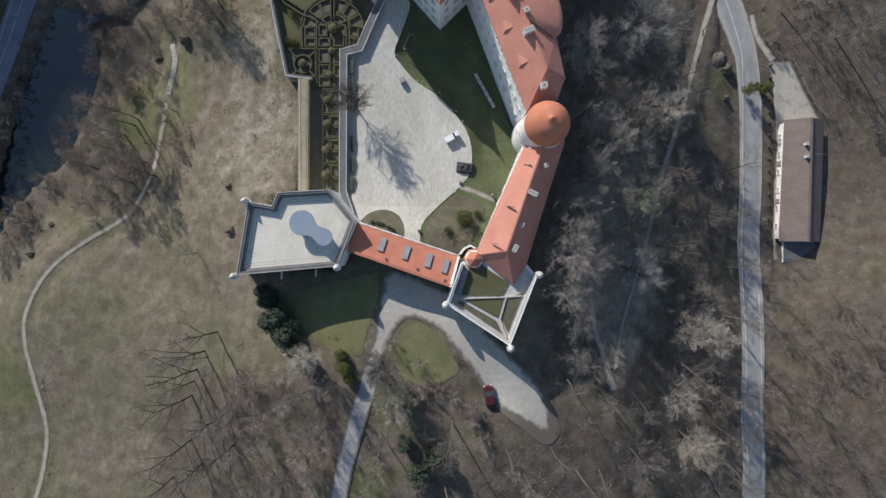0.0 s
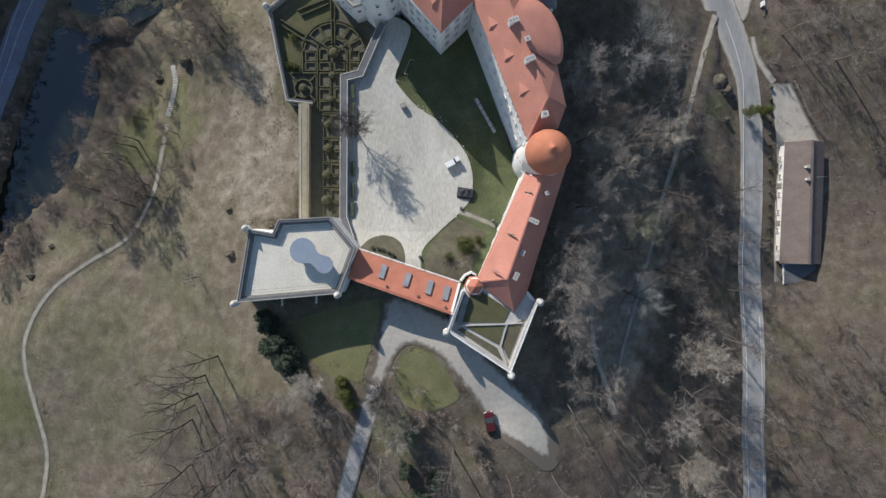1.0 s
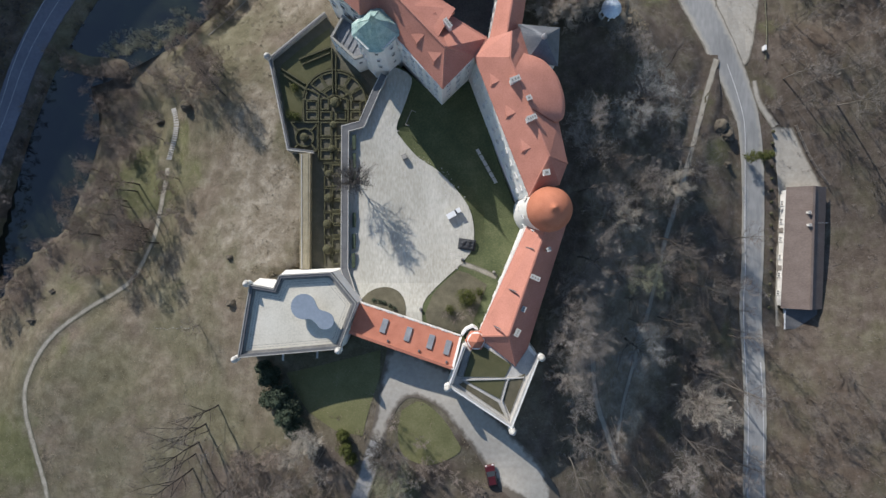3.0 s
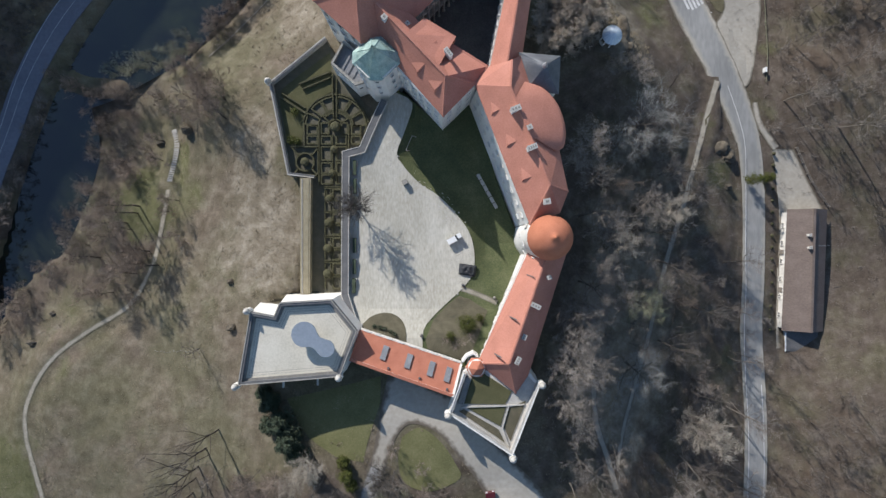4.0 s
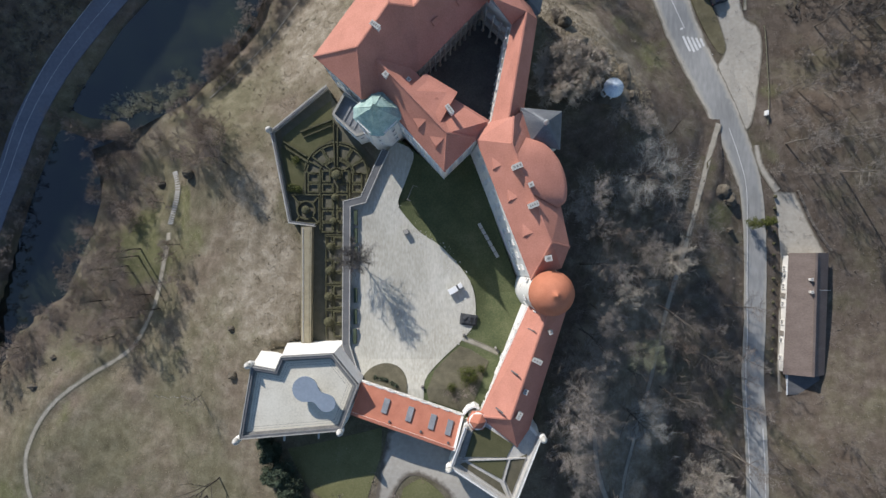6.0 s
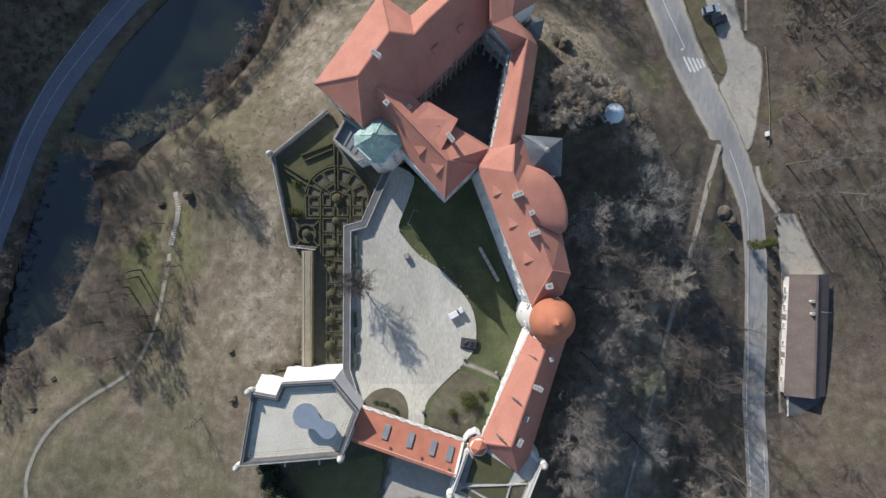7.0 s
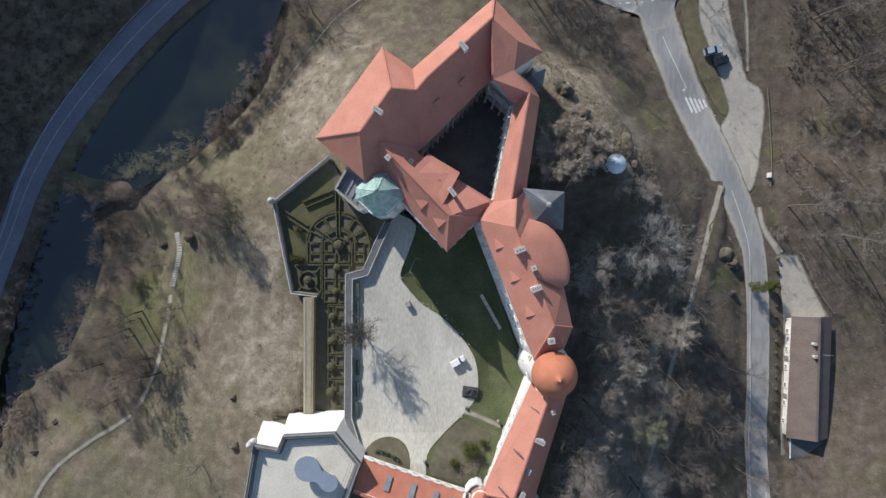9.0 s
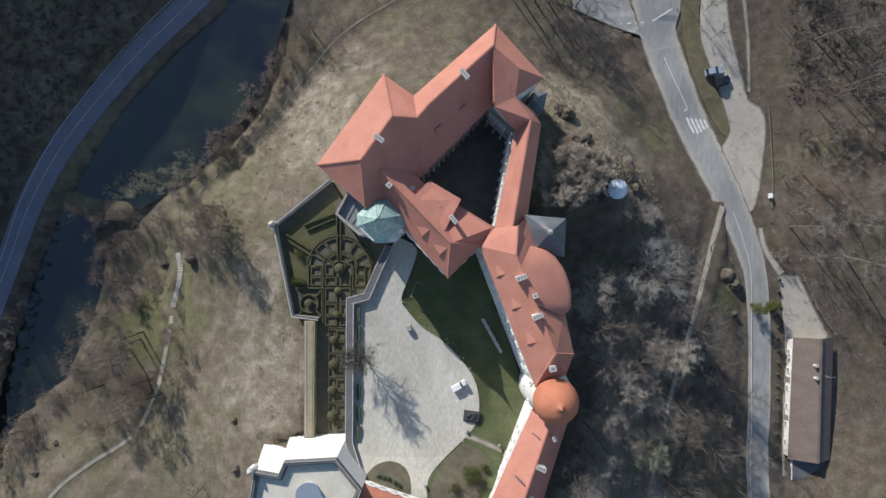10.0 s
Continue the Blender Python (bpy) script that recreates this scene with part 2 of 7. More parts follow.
def ground_nodes():
    tree = M_GROUND.node_tree
    bsdf = tree.nodes["Principled BSDF"]
    co = tree.nodes.new("ShaderNodeTexCoord")

    def noise_node(scale, detail, rough=0.6):
        n = tree.nodes.new("ShaderNodeTexNoise")
        n.inputs["Scale"].default_value, n.inputs["Detail"].default_value, n.inputs["Roughness"].default_value = scale, detail, rough
        tree.links.new(co.outputs["Object"], n.inputs["Vector"])
        return n.outputs[0]

    def ramp(value, colors, lo, hi):
        r = tree.nodes.new("ShaderNodeValToRGB")
        while len(r.color_ramp.elements) < len(colors):
            r.color_ramp.elements.new(0.5)
        for i, c in enumerate(colors):
            r.color_ramp.elements[i].position = lo + (hi - lo) * i / (len(colors) - 1)
            r.color_ramp.elements[i].color = (*c, 1)
        tree.links.new(value, r.inputs[0])
        return r.outputs[0]

    def mix(fac, a, b, kind="MIX"):
        m = tree.nodes.new("ShaderNodeMix")
        m.data_type, m.blend_type = "RGBA", kind
        if isinstance(fac, float):
            m.inputs[0].default_value = fac
        else:
            tree.links.new(fac, m.inputs[0])
        tree.links.new(a, m.inputs[6])
        tree.links.new(b, m.inputs[7])
        return m.outputs[2]

    broad, mid, tiny = noise_node(0.06, 4), noise_node(0.42, 7, 0.68), noise_node(3.2, 6, 0.7)
    patchy = noise_node(0.16, 5, 0.62)

    def zone(name, lo, hi):
        """A painted-out share of the land, its border broken up by patches."""
        att = tree.nodes.new("ShaderNodeAttribute")
        att.attribute_name = name
        add = tree.nodes.new("ShaderNodeMath")
        add.operation = "ADD"
        tree.links.new(att.outputs["Fac"], add.inputs[0])
        tree.links.new(patchy, add.inputs[1])
        return ramp(add.outputs[0], [(0, 0, 0), (1, 1, 1)], lo, hi)

    olive = ramp(mid, [(0.090, 0.080, 0.049), (0.130, 0.117, 0.076), (0.188, 0.171, 0.118)], 0.28, 0.72)
    straw = ramp(mid, [(0.104, 0.082, 0.060), (0.160, 0.129, 0.098), (0.246, 0.210, 0.166)], 0.28, 0.72)
    meadow = mix(ramp(broad, [(0, 0, 0), (1, 1, 1)], 0.44, 0.66), olive, straw)
    litter = ramp(mid, [(0.066, 0.051, 0.040), (0.106, 0.085, 0.068), (0.158, 0.132, 0.110)], 0.28, 0.72)
    moss = ramp(mid, [(0.080, 0.074, 0.044), (0.122, 0.113, 0.070), (0.165, 0.153, 0.103)], 0.3, 0.7)
    litter = mix(ramp(noise_node(0.11, 5, 0.7), [(0, 0, 0), (0.6, 0.6, 0.6)], 0.46, 0.66), litter, moss)
    rust = ramp(mid, [(0.074, 0.054, 0.040), (0.112, 0.085, 0.064), (0.158, 0.125, 0.098)], 0.28, 0.72)
    grass = ramp(mid, [(0.078, 0.078, 0.038), (0.113, 0.111, 0.058), (0.155, 0.150, 0.088)], 0.28, 0.72)
    pale = ramp(mid, [(0.135, 0.111, 0.080), (0.208, 0.177, 0.134), (0.315, 0.280, 0.225)], 0.30, 0.70)
    both = mix(zone("litter", 0.80, 1.15), meadow, litter)
    both = mix(zone("rust", 0.80, 1.25), both, rust)
    both = mix(zone("grass", 0.80, 1.25), both, grass)
    both = mix(zone("pale", 0.80, 1.25), both, pale)
    speck = ramp(tiny, [(0.70, 0.70, 0.70), (0.98, 0.98, 0.98), (1.25, 1.25, 1.22)], 0.3, 0.72)
    tree.links.new(mix(0.8, both, speck, "MULTIPLY"), bsdf.inputs["Base Color"])
    bsdf.inputs["Roughness"].default_value = 1.0
    bsdf.inputs["Specular IOR Level"].default_value = 0.1
    bn = tree.nodes.new("ShaderNodeBump")
    bn.inputs["Distance"].default_value = 0.16
    tree.links.new(tiny, bn.inputs["Height"])
    tree.links.new(bn.outputs[0], bsdf.inputs["Normal"])


ground_nodes()

M_WATER = bpy.data.materials.new("still_pond_water")
M_WATER.use_nodes = True


def water_nodes():
    """Dark water with greenish murk where weed lies near the surface."""
    tree = M_WATER.node_tree
    bsdf = tree.nodes["Principled BSDF"]
    co = tree.nodes.new("ShaderNodeTexCoord")
    n = tree.nodes.new("ShaderNodeTexNoise")
    n.inputs["Scale"].default_value, n.inputs["Detail"].default_value, n.inputs["Roughness"].default_value = 0.075, 7, 0.62
    tree.links.new(co.outputs["Object"], n.inputs["Vector"])
    r = tree.nodes.new("ShaderNodeValToRGB")
    r.color_ramp.elements[0].position, r.color_ramp.elements[0].color = 0.40, (0.006, 0.007, 0.009, 1)
    r.color_ramp.elements[1].position, r.color_ramp.elements[1].color = 0.68, (0.024, 0.030, 0.016, 1)
    tree.links.new(n.outputs[0], r.inputs[0])
    tree.links.new(r.outputs[0], bsdf.inputs["Base Color"])
    bsdf.inputs["Roughness"].default_value = 0.06
    bsdf.inputs["Specular IOR Level"].default_value = 0.8


water_nodes()

# ---- mesh helpers ----


def mesh_from(name, verts, faces, mat, smooth=False):
    me = bpy.data.meshes.new(name)
    me.from_pydata([tuple(v) for v in verts], [], faces)
    me.materials.append(mat)
    me.update()
    if smooth:
        me.polygons.foreach_set("use_smooth", [True] * len(me.polygons))
    return me


def thing(name, label, category, at=(0, 0, 0), group="", kind=""):
    ob = new(name)
    ob.location = at
    return tagged(ob, label, category, group, kind)


def part(name, data, parent, label="", kind=""):
    """Hangs a mesh, given in the parent's own space, under a thing or a part."""
    ob = new(name, data)
    ob.parent = parent
    return tagged(ob, label, kind=kind)


class Build:
    """Collects the faces of one mesh."""

    def __init__(self):
        self.v, self.f = [], []

    def add(self, verts, faces):
        n = len(self.v)
        self.v.extend(tuple(v) for v in verts)
        self.f.extend(tuple(i + n for i in f) for f in faces)
        return self

    def prism(self, poly, z0, z1, low=None):
        """An upright block on a plan outline; low gives a wider foot."""
        low = low or poly
        n = len(poly)
        area = sum(poly[i][0] * poly[(i + 1) % n][1] - poly[(i + 1) % n][0] * poly[i][1] for i in range(n))
        if area < 0:
            poly, low = list(poly)[::-1], list(low)[::-1]
        zl = z0 if not isinstance(z0, (int, float)) else [z0] * n
        zh = z1 if not isinstance(z1, (int, float)) else [z1] * n
        vs = [(*p[:2], z) for p, z in zip(low, zl)] + [(*p[:2], z) for p, z in zip(poly, zh)]
        fs = [tuple(range(n - 1, -1, -1)), tuple(range(n, 2 * n))]
        fs += [(i, (i + 1) % n, n + (i + 1) % n, n + i) for i in range(n)]
        return self.add(vs, fs)

    def box(self, c, size, turn=0.0):
        cx, cy, cz = c
        a, b, h = size[0] / 2, size[1] / 2, size[2]
        co, si = math.cos(turn), math.sin(turn)
        return self.prism([(cx + x * co - y * si, cy + x * si + y * co) for x, y in ((-a, -b), (a, -b), (a, b), (-a, b))], cz, cz + h)

    def wall(self, line, width, z0, z1, close=False):
        """A wall of even width along a plan line; z1 may be a list, one for each point."""
        left, right = offset_line(line, width / 2, close), offset_line(line, -width / 2, close)
        n = len(line)
        tops = z1 if not isinstance(z1, (int, float)) else [z1] * n
        lows = z0 if not isinstance(z0, (int, float)) else [z0] * n
        vs = []
        for i in range(n):
            vs += [(*left[i], lows[i]), (*right[i], lows[i]), (*right[i], tops[i]), (*left[i], tops[i])]
        fs = []
        for i in range(n if close else n - 1):
            a, b = 4 * i, 4 * ((i + 1) % n)
            fs += [(a, b, b + 3, a + 3), (a + 1, a + 2, b + 2, b + 1), (a + 3, b + 3, b + 2, a + 2), (a, a + 1, b + 1, b)]
        if not close:
            e = 4 * (n - 1)
            fs += [(0, 3, 2, 1), (e, e + 1, e + 2, e + 3)]
        return self.add(vs, fs)

    def lathe(self, c, rings, n=24, cap=True):
        """A round body from (radius, z) rings about an upright axis."""
        vs, fs = [], []
        for r, z in rings:
            vs += [(c[0] + r * math.cos(2 * math.pi * i / n), c[1] + r * math.sin(2 * math.pi * i / n), z) for i in range(n)]
        for k in range(len(rings) - 1):
            fs += [(k * n + i, k * n + (i + 1) % n, (k + 1) * n + (i + 1) % n, (k + 1) * n + i) for i in range(n)]
        if cap:
            fs += [tuple(range(n - 1, -1, -1)), tuple(range((len(rings) - 1) * n, len(rings) * n))]
        return self.add(vs, fs)

    def shell(self, verts, faces, thick=0.22):
        """A roof skin of some thickness."""
        n = len(verts)
        vs = list(verts) + [(x, y, z - thick) for x, y, z in verts]
        fs = [tuple(f) for f in faces] + [tuple(i + n for i in reversed(f)) for f in faces]
        seen = {}
        for f in faces:
            for a, b in zip(f, (*f[1:], f[0])):
                seen[(a, b)] = True
        for a, b in seen:
            if (b, a) not in seen:
                fs.append((b, a, a + n, b + n))
        return self.add(vs, fs)

    def done(self, name, mat, smooth=False):
        return mesh_from(name, self.v, self.f, mat, smooth)


def offset_line(line, d, close=False):
    n, out = len(line), []
    for i in range(n):
        p = Vector(line[i][:2])
        before = Vector(line[(i - 1) % n][:2]) if close or i else None
        after = Vector(line[(i + 1) % n][:2]) if close or i < n - 1 else None
        dirs = [q.normalized() for q in ((p - before) if before else None, (after - p) if after else None) if q]
        normals = [Vector((-q.y, q.x)) for q in dirs]
        m = sum(normals, Vector((0, 0)))
        m = m.normalized() if m.length > 1e-6 else normals[0]
        out.append(tuple(p + m * (d / max(0.35, m.dot(normals[0])))))
    return out


def inset(poly, d):
    n = len(poly)
    area = sum(poly[i][0] * poly[(i + 1) % n][1] - poly[(i + 1) % n][0] * poly[i][1] for i in range(n))
    return offset_line(poly, d if area > 0 else -d, True)


def inside(poly, x, y):
    hit, n = False, len(poly)
    for i in range(n):
        (x0, y0), (x1, y1) = poly[i][:2], poly[(i + 1) % n][:2]
        if (y0 > y) != (y1 > y) and x < (x1 - x0) * (y - y0) / (y1 - y0) + x0:
            hit = not hit
    return hit


def line_distance(line, x, y):
    best = 1e9
    for (x0, y0), (x1, y1) in zip(line[:-1], line[1:]):
        dx, dy = x1 - x0, y1 - y0
        u = max(0.0, min(1.0, ((x - x0) * dx + (y - y0) * dy) / (dx * dx + dy * dy + 1e-9)))
        best = min(best, math.hypot(x - x0 - u * dx, y - y0 - u * dy))
    return best


def tube(b, p, q, r0, r1, n=3):
    d = (q - p).normalized()
    s = d.orthogonal().normalized()
    t = d.cross(s)
    if r1 == 0:
        b.add([p + (s * math.cos(2 * math.pi * i / n) + t * math.sin(2 * math.pi * i / n)) * r0 for i in range(n)] + [q], [(i, (i + 1) % n, n) for i in range(n)])
        return
    vs = [e + (s * math.cos(2 * math.pi * i / n) + t * math.sin(2 * math.pi * i / n)) * r for e, r in ((p, r0), (q, r1)) for i in range(n)]
    b.add(vs, [(i, (i + 1) % n, n + (i + 1) % n, n + i) for i in range(n)])


def smooth_line(points, step=1.2):
    """A curve through plan points, at even steps."""
    pts = [Vector((*p, 0.0)[:3]) for p in points]
    out = []
    for i in range(len(pts) - 1):
        p0, p1, p2, p3 = pts[max(0, i - 1)], pts[i], pts[i + 1], pts[min(len(pts) - 1, i + 2)]
        n = max(1, int((p2 - p1).length / step))
        for k in range(n):
            u = k / n
            q = 0.5 * ((2 * p1) + (p2 - p0) * u + (2 * p0 - 5 * p1 + 4 * p2 - p3) * u * u + (3 * p1 - p0 - 3 * p2 + p3) * u ** 3)
            out.append((q.x, q.y))
    out.append((pts[-1].x, pts[-1].y))
    return out

# ---- the lie of the land ----
MEADOW_HEIGHTS = [
    (-56, -5, -4), (-60, -17, -2.2), (-65, 7, -8), (-79, -1, -7), (-86, -14, -6.3), (-81, -40, -5.5), (-61, 18, -11),
    (-52, 23, -7.6), (-70, 24, -12.2), (-59, 43, -15), (-56, 44, -12.3), (-42, 5, 0.5), (-37, 16, -0.3), (-51, -2, -2.5),
    (-32, 24, -0.8), (-40, 40, -4.5), (-48, 50, -8.5), (-35, -12, 4.5), (-45, -22, 1.5), (-42, -42, 4), (-66, -52, -2),
]
VALLEY_HEIGHTS = [
    (-48, 64, -16.9), (-31.5, 60.6, -7), (-40, 73, -17.2), (-30, 85, -17), (-19, 88, -14.5), (-15, 78, -6), (-12, 100, -16),
    (-89, 55, -16.6), (-77, 80, -16.6), (-57, 100, -16.6), (-96, 45, -16.6), (-105, 60, -12), (-92, 85, -10), (-78, 105, -9),
    # unseen hill past the west road, its height set to throw shade on it
    (-125, 75, 8), (-110, 105, 10), (-95, 130, 12), (-150, 95, 27), (-130, 130, 26), (-108, 25, -14), (-125, 20, -6), (-100, -8, -13),
]
RIDGE_HEIGHTS = [
    (8, -26, 9.6), (12, -30, 10.2), (-13, -14, 9.9), (-6, -11, 9.5), (1, -12, 9.7), (10, -20, 9.5), (-11, -9, 9.5), (-16, -33, 11.6), (-1, -46, 12.5),
    (18, -26, 8.2), (-28, -24, 8), (-24, -10, 8.3), (-5, -23, 10), (14, -42, 10.5), (-20, -50, 12), (20, -14, 6.5), (22, -36, 8),
]
WOOD_HEIGHTS = [
    (34, -17, -0.5), (32, -27, 2.6), (34, -36, 4), (46, 16, -8), (57, 41, -11.4), (44, 56, -8), (36, 64, -5.5), (43, 72, -14.8), (25, 83, -15),
    (26, 20, 0.5), (25, 5, 2), (24, -6, 3.5), (27, 35, 0), (24, 48, 2.5), (22, 58, 8.0), (23, 61.5, 7.6), (26.5, 62, 7.2), (28.5, 56.5, 8.6), (34, 52, 1.5), (20, 72, 0), (8, 88, -12), (40, 0, -3.5), (50, -15, -6),
    (50, -40, -3), (40, 35, -4),
]
ROAD_HEIGHTS = [
    (44, 99, -15), (49, 80, -15), (54, 69, -14.9), (58, 60, -13.8), (62, 50, -13.2), (65, 41, -12.9), (66, 25, -12.2), (65, 10, -11.2), (65, -10, -9.8),
    (64, -34, -8), (64, -55, -7), (73, 36, -12.9), (72, 20, -12.9), (81, 14, -12.8), (72, 2, -12.4), (70, 66, -14), (60, 82, -14.7), (64, 90, -14.2),
    (80, -11, -7), (76, -34, -4), (80, 55, -9.5), (77, 78, -11.5), (95, 15, -9), (100, 60, -1), (100, -30, 0), (95, 95, -6), (130, 20, 8),
]
LEVELS = np.array(MEADOW_HEIGHTS + VALLEY_HEIGHTS + RIDGE_HEIGHTS + WOOD_HEIGHTS + ROAD_HEIGHTS + [
    (0, 30, 3), (0, 62, 2), (10, 0, 6), (-25, 30, 0), (-26, 2, 5), (-20, 60, -1), (0, 75, 0)], float)


def spread(a, b):
    return np.sqrt(((a[:, None, :] - b[None, :, :]) ** 2).sum(2) + 16.0)


WEIGHTS = np.linalg.solve(spread(LEVELS[:, :2], LEVELS[:, :2]) + 0.3 * np.eye(len(LEVELS)), LEVELS[:, 2] - LEVELS[:, 2].mean())


def natural(xy):
    """Height of the open land at an array of plan points."""
    q = np.clip(np.asarray(xy, float), (-175, -85), (150, 165))
    return spread(q, LEVELS[:, :2]) @ WEIGHTS + LEVELS[:, 2].mean()


# the castle's own levels
GARDEN_OUT = [(-33.2, 49.9), (-29.7, 32.7), (-27.2, 32.0), (-27.2, 10.0), (-18.4, 10.2), (-18.3, 36.2), (-15.4, 37.0), (-12.6, 43.4), (-16.0, 47.0), (-22.8, 58.4)]
YARD_OUT = [(-16.6, 5.6), (-18.2, 10.2), (-18.2, 36.0), (-15.2, 36.8), (-12.4, 43.4), (-9.2, 48.4), (-1.0, 42.0), (5.0, 46.0), (9.4, 32.0), (13.0, 22.0),
            (14.6, 21.0), (15.0, 16.0), (8.0, -0.5), (3.4, -2.6), (-15.0, 3.4)]
COURT_OUT = [(-6.0, 58.0), (6.0, 71.0), (11.5, 66.0), (8.0, 47.8), (0.0, 51.0)]
CASTLE_OUT = [(-35, -4), (-33, 9), (-27.6, 10.5), (-27.3, 32), (-30, 33), (-33, 50), (-22, 60), (-11, 73), (7, 82), (15, 74), (15, 66), (13, 51), (18.6, 50), (19.4, 36),
              (20, 28), (21, 19), (16, -4), (11.4, -16.4), (0.6, -9), (1.4, -6), (-16.5, 0), (-18, -3)]
GARDEN_Z, COURT_Z = 1.4, 4.6


def yard_z(y):
    return float(np.interp(y, [-4, 1, 3.3, 5.5, 8, 12, 15, 20, 31, 38, 50], [9.6, 9.4, 9.0, 7.8, 6.9, 6.1, 5.7, 5.35, 5.15, 5.3, 5.4]))


YARD_EDGE = smooth_line([(-9.4, 47.6), (-6.2, 45.6), (-7.4, 41.0), (-9.0, 36.6), (-8.2, 34.6), (-4.9, 30.9), (-1.5, 28.7), (1.8, 25.4), (4.3, 21.9), (5.2, 18.8), (5.3, 16.3), (5.0, 14.1),
                         (3.0, 11.5), (0.2, 8.9), (-2.6, 6.2), (-4.0, 4.2), (-4.1, 1.5)], 1.0)


def lawn_z(x, y):
    return yard_z(y) - 0.12 - min(1.2, 0.5 * line_distance(YARD_EDGE, x, y)) * max(0.0, min(1.0, (y - 12) / 8))


def height(x, y):
    """Height of the ground sheet at one plan point."""
    z = float(natural(np.array([[x, y]]))[0])
    if inside(CASTLE_OUT, x, y):
        z = min(z, 0.6 if y > 8 and x < -17 else 3.6)
    return z


def blots(x, y, spots):
    """Soft round spots (x, y, radius, strength) on the plan."""
    return min(1.0, sum(k * math.exp(-((x - a) ** 2 + (y - b) ** 2) / (r * r)) for a, b, r, k in spots))


def litter_at(x, y):
    """How much of the ground is dead leaves: woods to the east and south, valley side to the west."""
    e = 1 / (1 + math.exp(-(x - 19) / 2.5))
    s = 1 / (1 + math.exp((y + 21 - 0.1 * x) / 3.5)) * (1 / (1 + math.exp(-(x + 54) / 4)))
    w = 1 / (1 + math.exp((x + 92) / 4)) if y > 20 else 0
    n = 0.45 / (1 + math.exp(-(y - 70) / 5))
    shore = blots(x, y, ((-75, 47, 9, 0.7), (-74, 36, 7, 0.6), (-70, 14, 8, 0.6), (-84, 12, 8, 0.5), (-66, 20, 6, 0.45), (-56, 20, 5, 0.4), (-90, 4, 6, 0.6)))
    return max(0.0, min(1.0, max(e, s, w, n, shore)))


def zones_at(x, y):
    """Rust-coloured leaves, green grass and pale straw, as shares of the ground; pale also lifts the eastern tree
    shade.
    """
    rust = blots(x, y, ((78, -20, 18, 0.28), (86, -45, 20, 0.28), (78, 55, 16, 0.35), (88, 78, 16, 0.3), (-46, 17, 8, 0.2), (-38, 24, 7, 0.2), (-30, -32, 12, 0.25), (48, -30, 14, 0.25), (26, 68, 8, 0.3)))
    grass = blots(x, y, ((-90, -28, 9, 0.7), (-78, -6, 6, 0.3), (-57, 38, 5, 0.55), (-62, 24, 6, 0.55), (-68, 28, 5, 0.5), (-80, 8, 8, 0.35), (-66, 34, 4, 0.5), (-56, 6, 6, 0.25), (-53, 30, 5, 0.4), (45, 66, 7, 0.4), (38, 76, 7, 0.35), (57, 35, 6, 0.45), (55, 46, 4, 0.4),
                          (69.5, 62, 3, 0.5), (69, 48, 4, 0.35), (-8, -30, 7, 0.5), (-13, -44, 7, 0.6), (-35, -9, 4, 0.3), (60, -4, 4, 0.4), (52, 82, 5, 0.4), (-62, -22, 18, 0.22)))
    # the first eight pale spots brighten ground too dark in the wood's shade
    pale = blots(x, y, ((36, 0, 10, 0.55), (40, 14, 9, 0.5), (36, -15, 10, 0.55), (30, 26, 8, 0.4), (44, 30, 7, 0.35), (34, 40, 7, 0.35), (28, 10, 7, 0.45), (27, -6, 7, 0.4), (-42, 20, 12, 0.34), (-38, 36, 8, 0.42), (-31, 24, 7, 0.4), (-46, 8, 7, 0.2), (-31, 66, 10, 0.45), (-26, 76, 10, 0.4), (-18, 86, 9, 0.3), (-35, 43, 5, 0.4), (-33, 14, 6, 0.45), (-70, -34, 14, 0.22), (-60, -8, 10, 0.2), (38, 62, 6, 0.4), (27, 72, 9, 0.5), (33, 67, 6, 0.4), (20, 78, 7, 0.4), (-76, 20, 3, 0.4)))
    return rust, grass, pale


POND_NEAR = [(-50, 110), (-34.5, 102), (-39.5, 85.4), (-42.0, 78.2), (-49.6, 69.0), (-55.9, 60.6)]
POND_SOUTH = [(-78.4, 49.5), (-76.6, 44.0), (-76.4, 38.0), (-79.0, 29.5), (-84.4, 17.1), (-86.6, 7.2), (-89.0, 2.0), (-95.0, -1.0), (-101, -4), (-100, 12), (-96.0, 25.0), (-91.4, 39.6), (-86.6, 51.8), (-80.2, 63.4), (-71.6, 76.0), (-59.8, 88.6), (-49, 98)]
WATER = POND_NEAR + [(-64.7, 56.0), (-74.0, 51.0)] + POND_SOUTH
POND = smooth_line(POND_NEAR + [(-63.0, 57.2), (-70.0, 56.6), (-78.0, 57.4), (-84.6, 59.0), (-87.2, 56.4), (-82.6, 52.8)] + POND_SOUTH, 3.0)
NECK = [(-90.5, 55.5), (-85.0, 56.2), (-79.0, 54.2), (-72.0, 53.6)]


MAIN_ROAD = [(38, 112), (43.1, 99.2), (45.8, 89.4), (49.2, 79.7), (53.6, 69.4), (57.9, 60.0), (61.9, 50.4), (64.7, 42.0), (65.6, 33.0), (65.6, 20.3), (64.9, 4.6), (64.8, -9.7), (64.3, -22.4), (64.2, -34.2), (64.2, -49.8), (64, -64)]
WEST_ROAD = [(-40, 114), (-56.3, 99.6), (-66.8, 89.7), (-76.1, 79.3), (-84.8, 67.5), (-91.6, 55.2), (-95.6, 45.5), (-100, 32), (-104, 15), (-107, -5)]
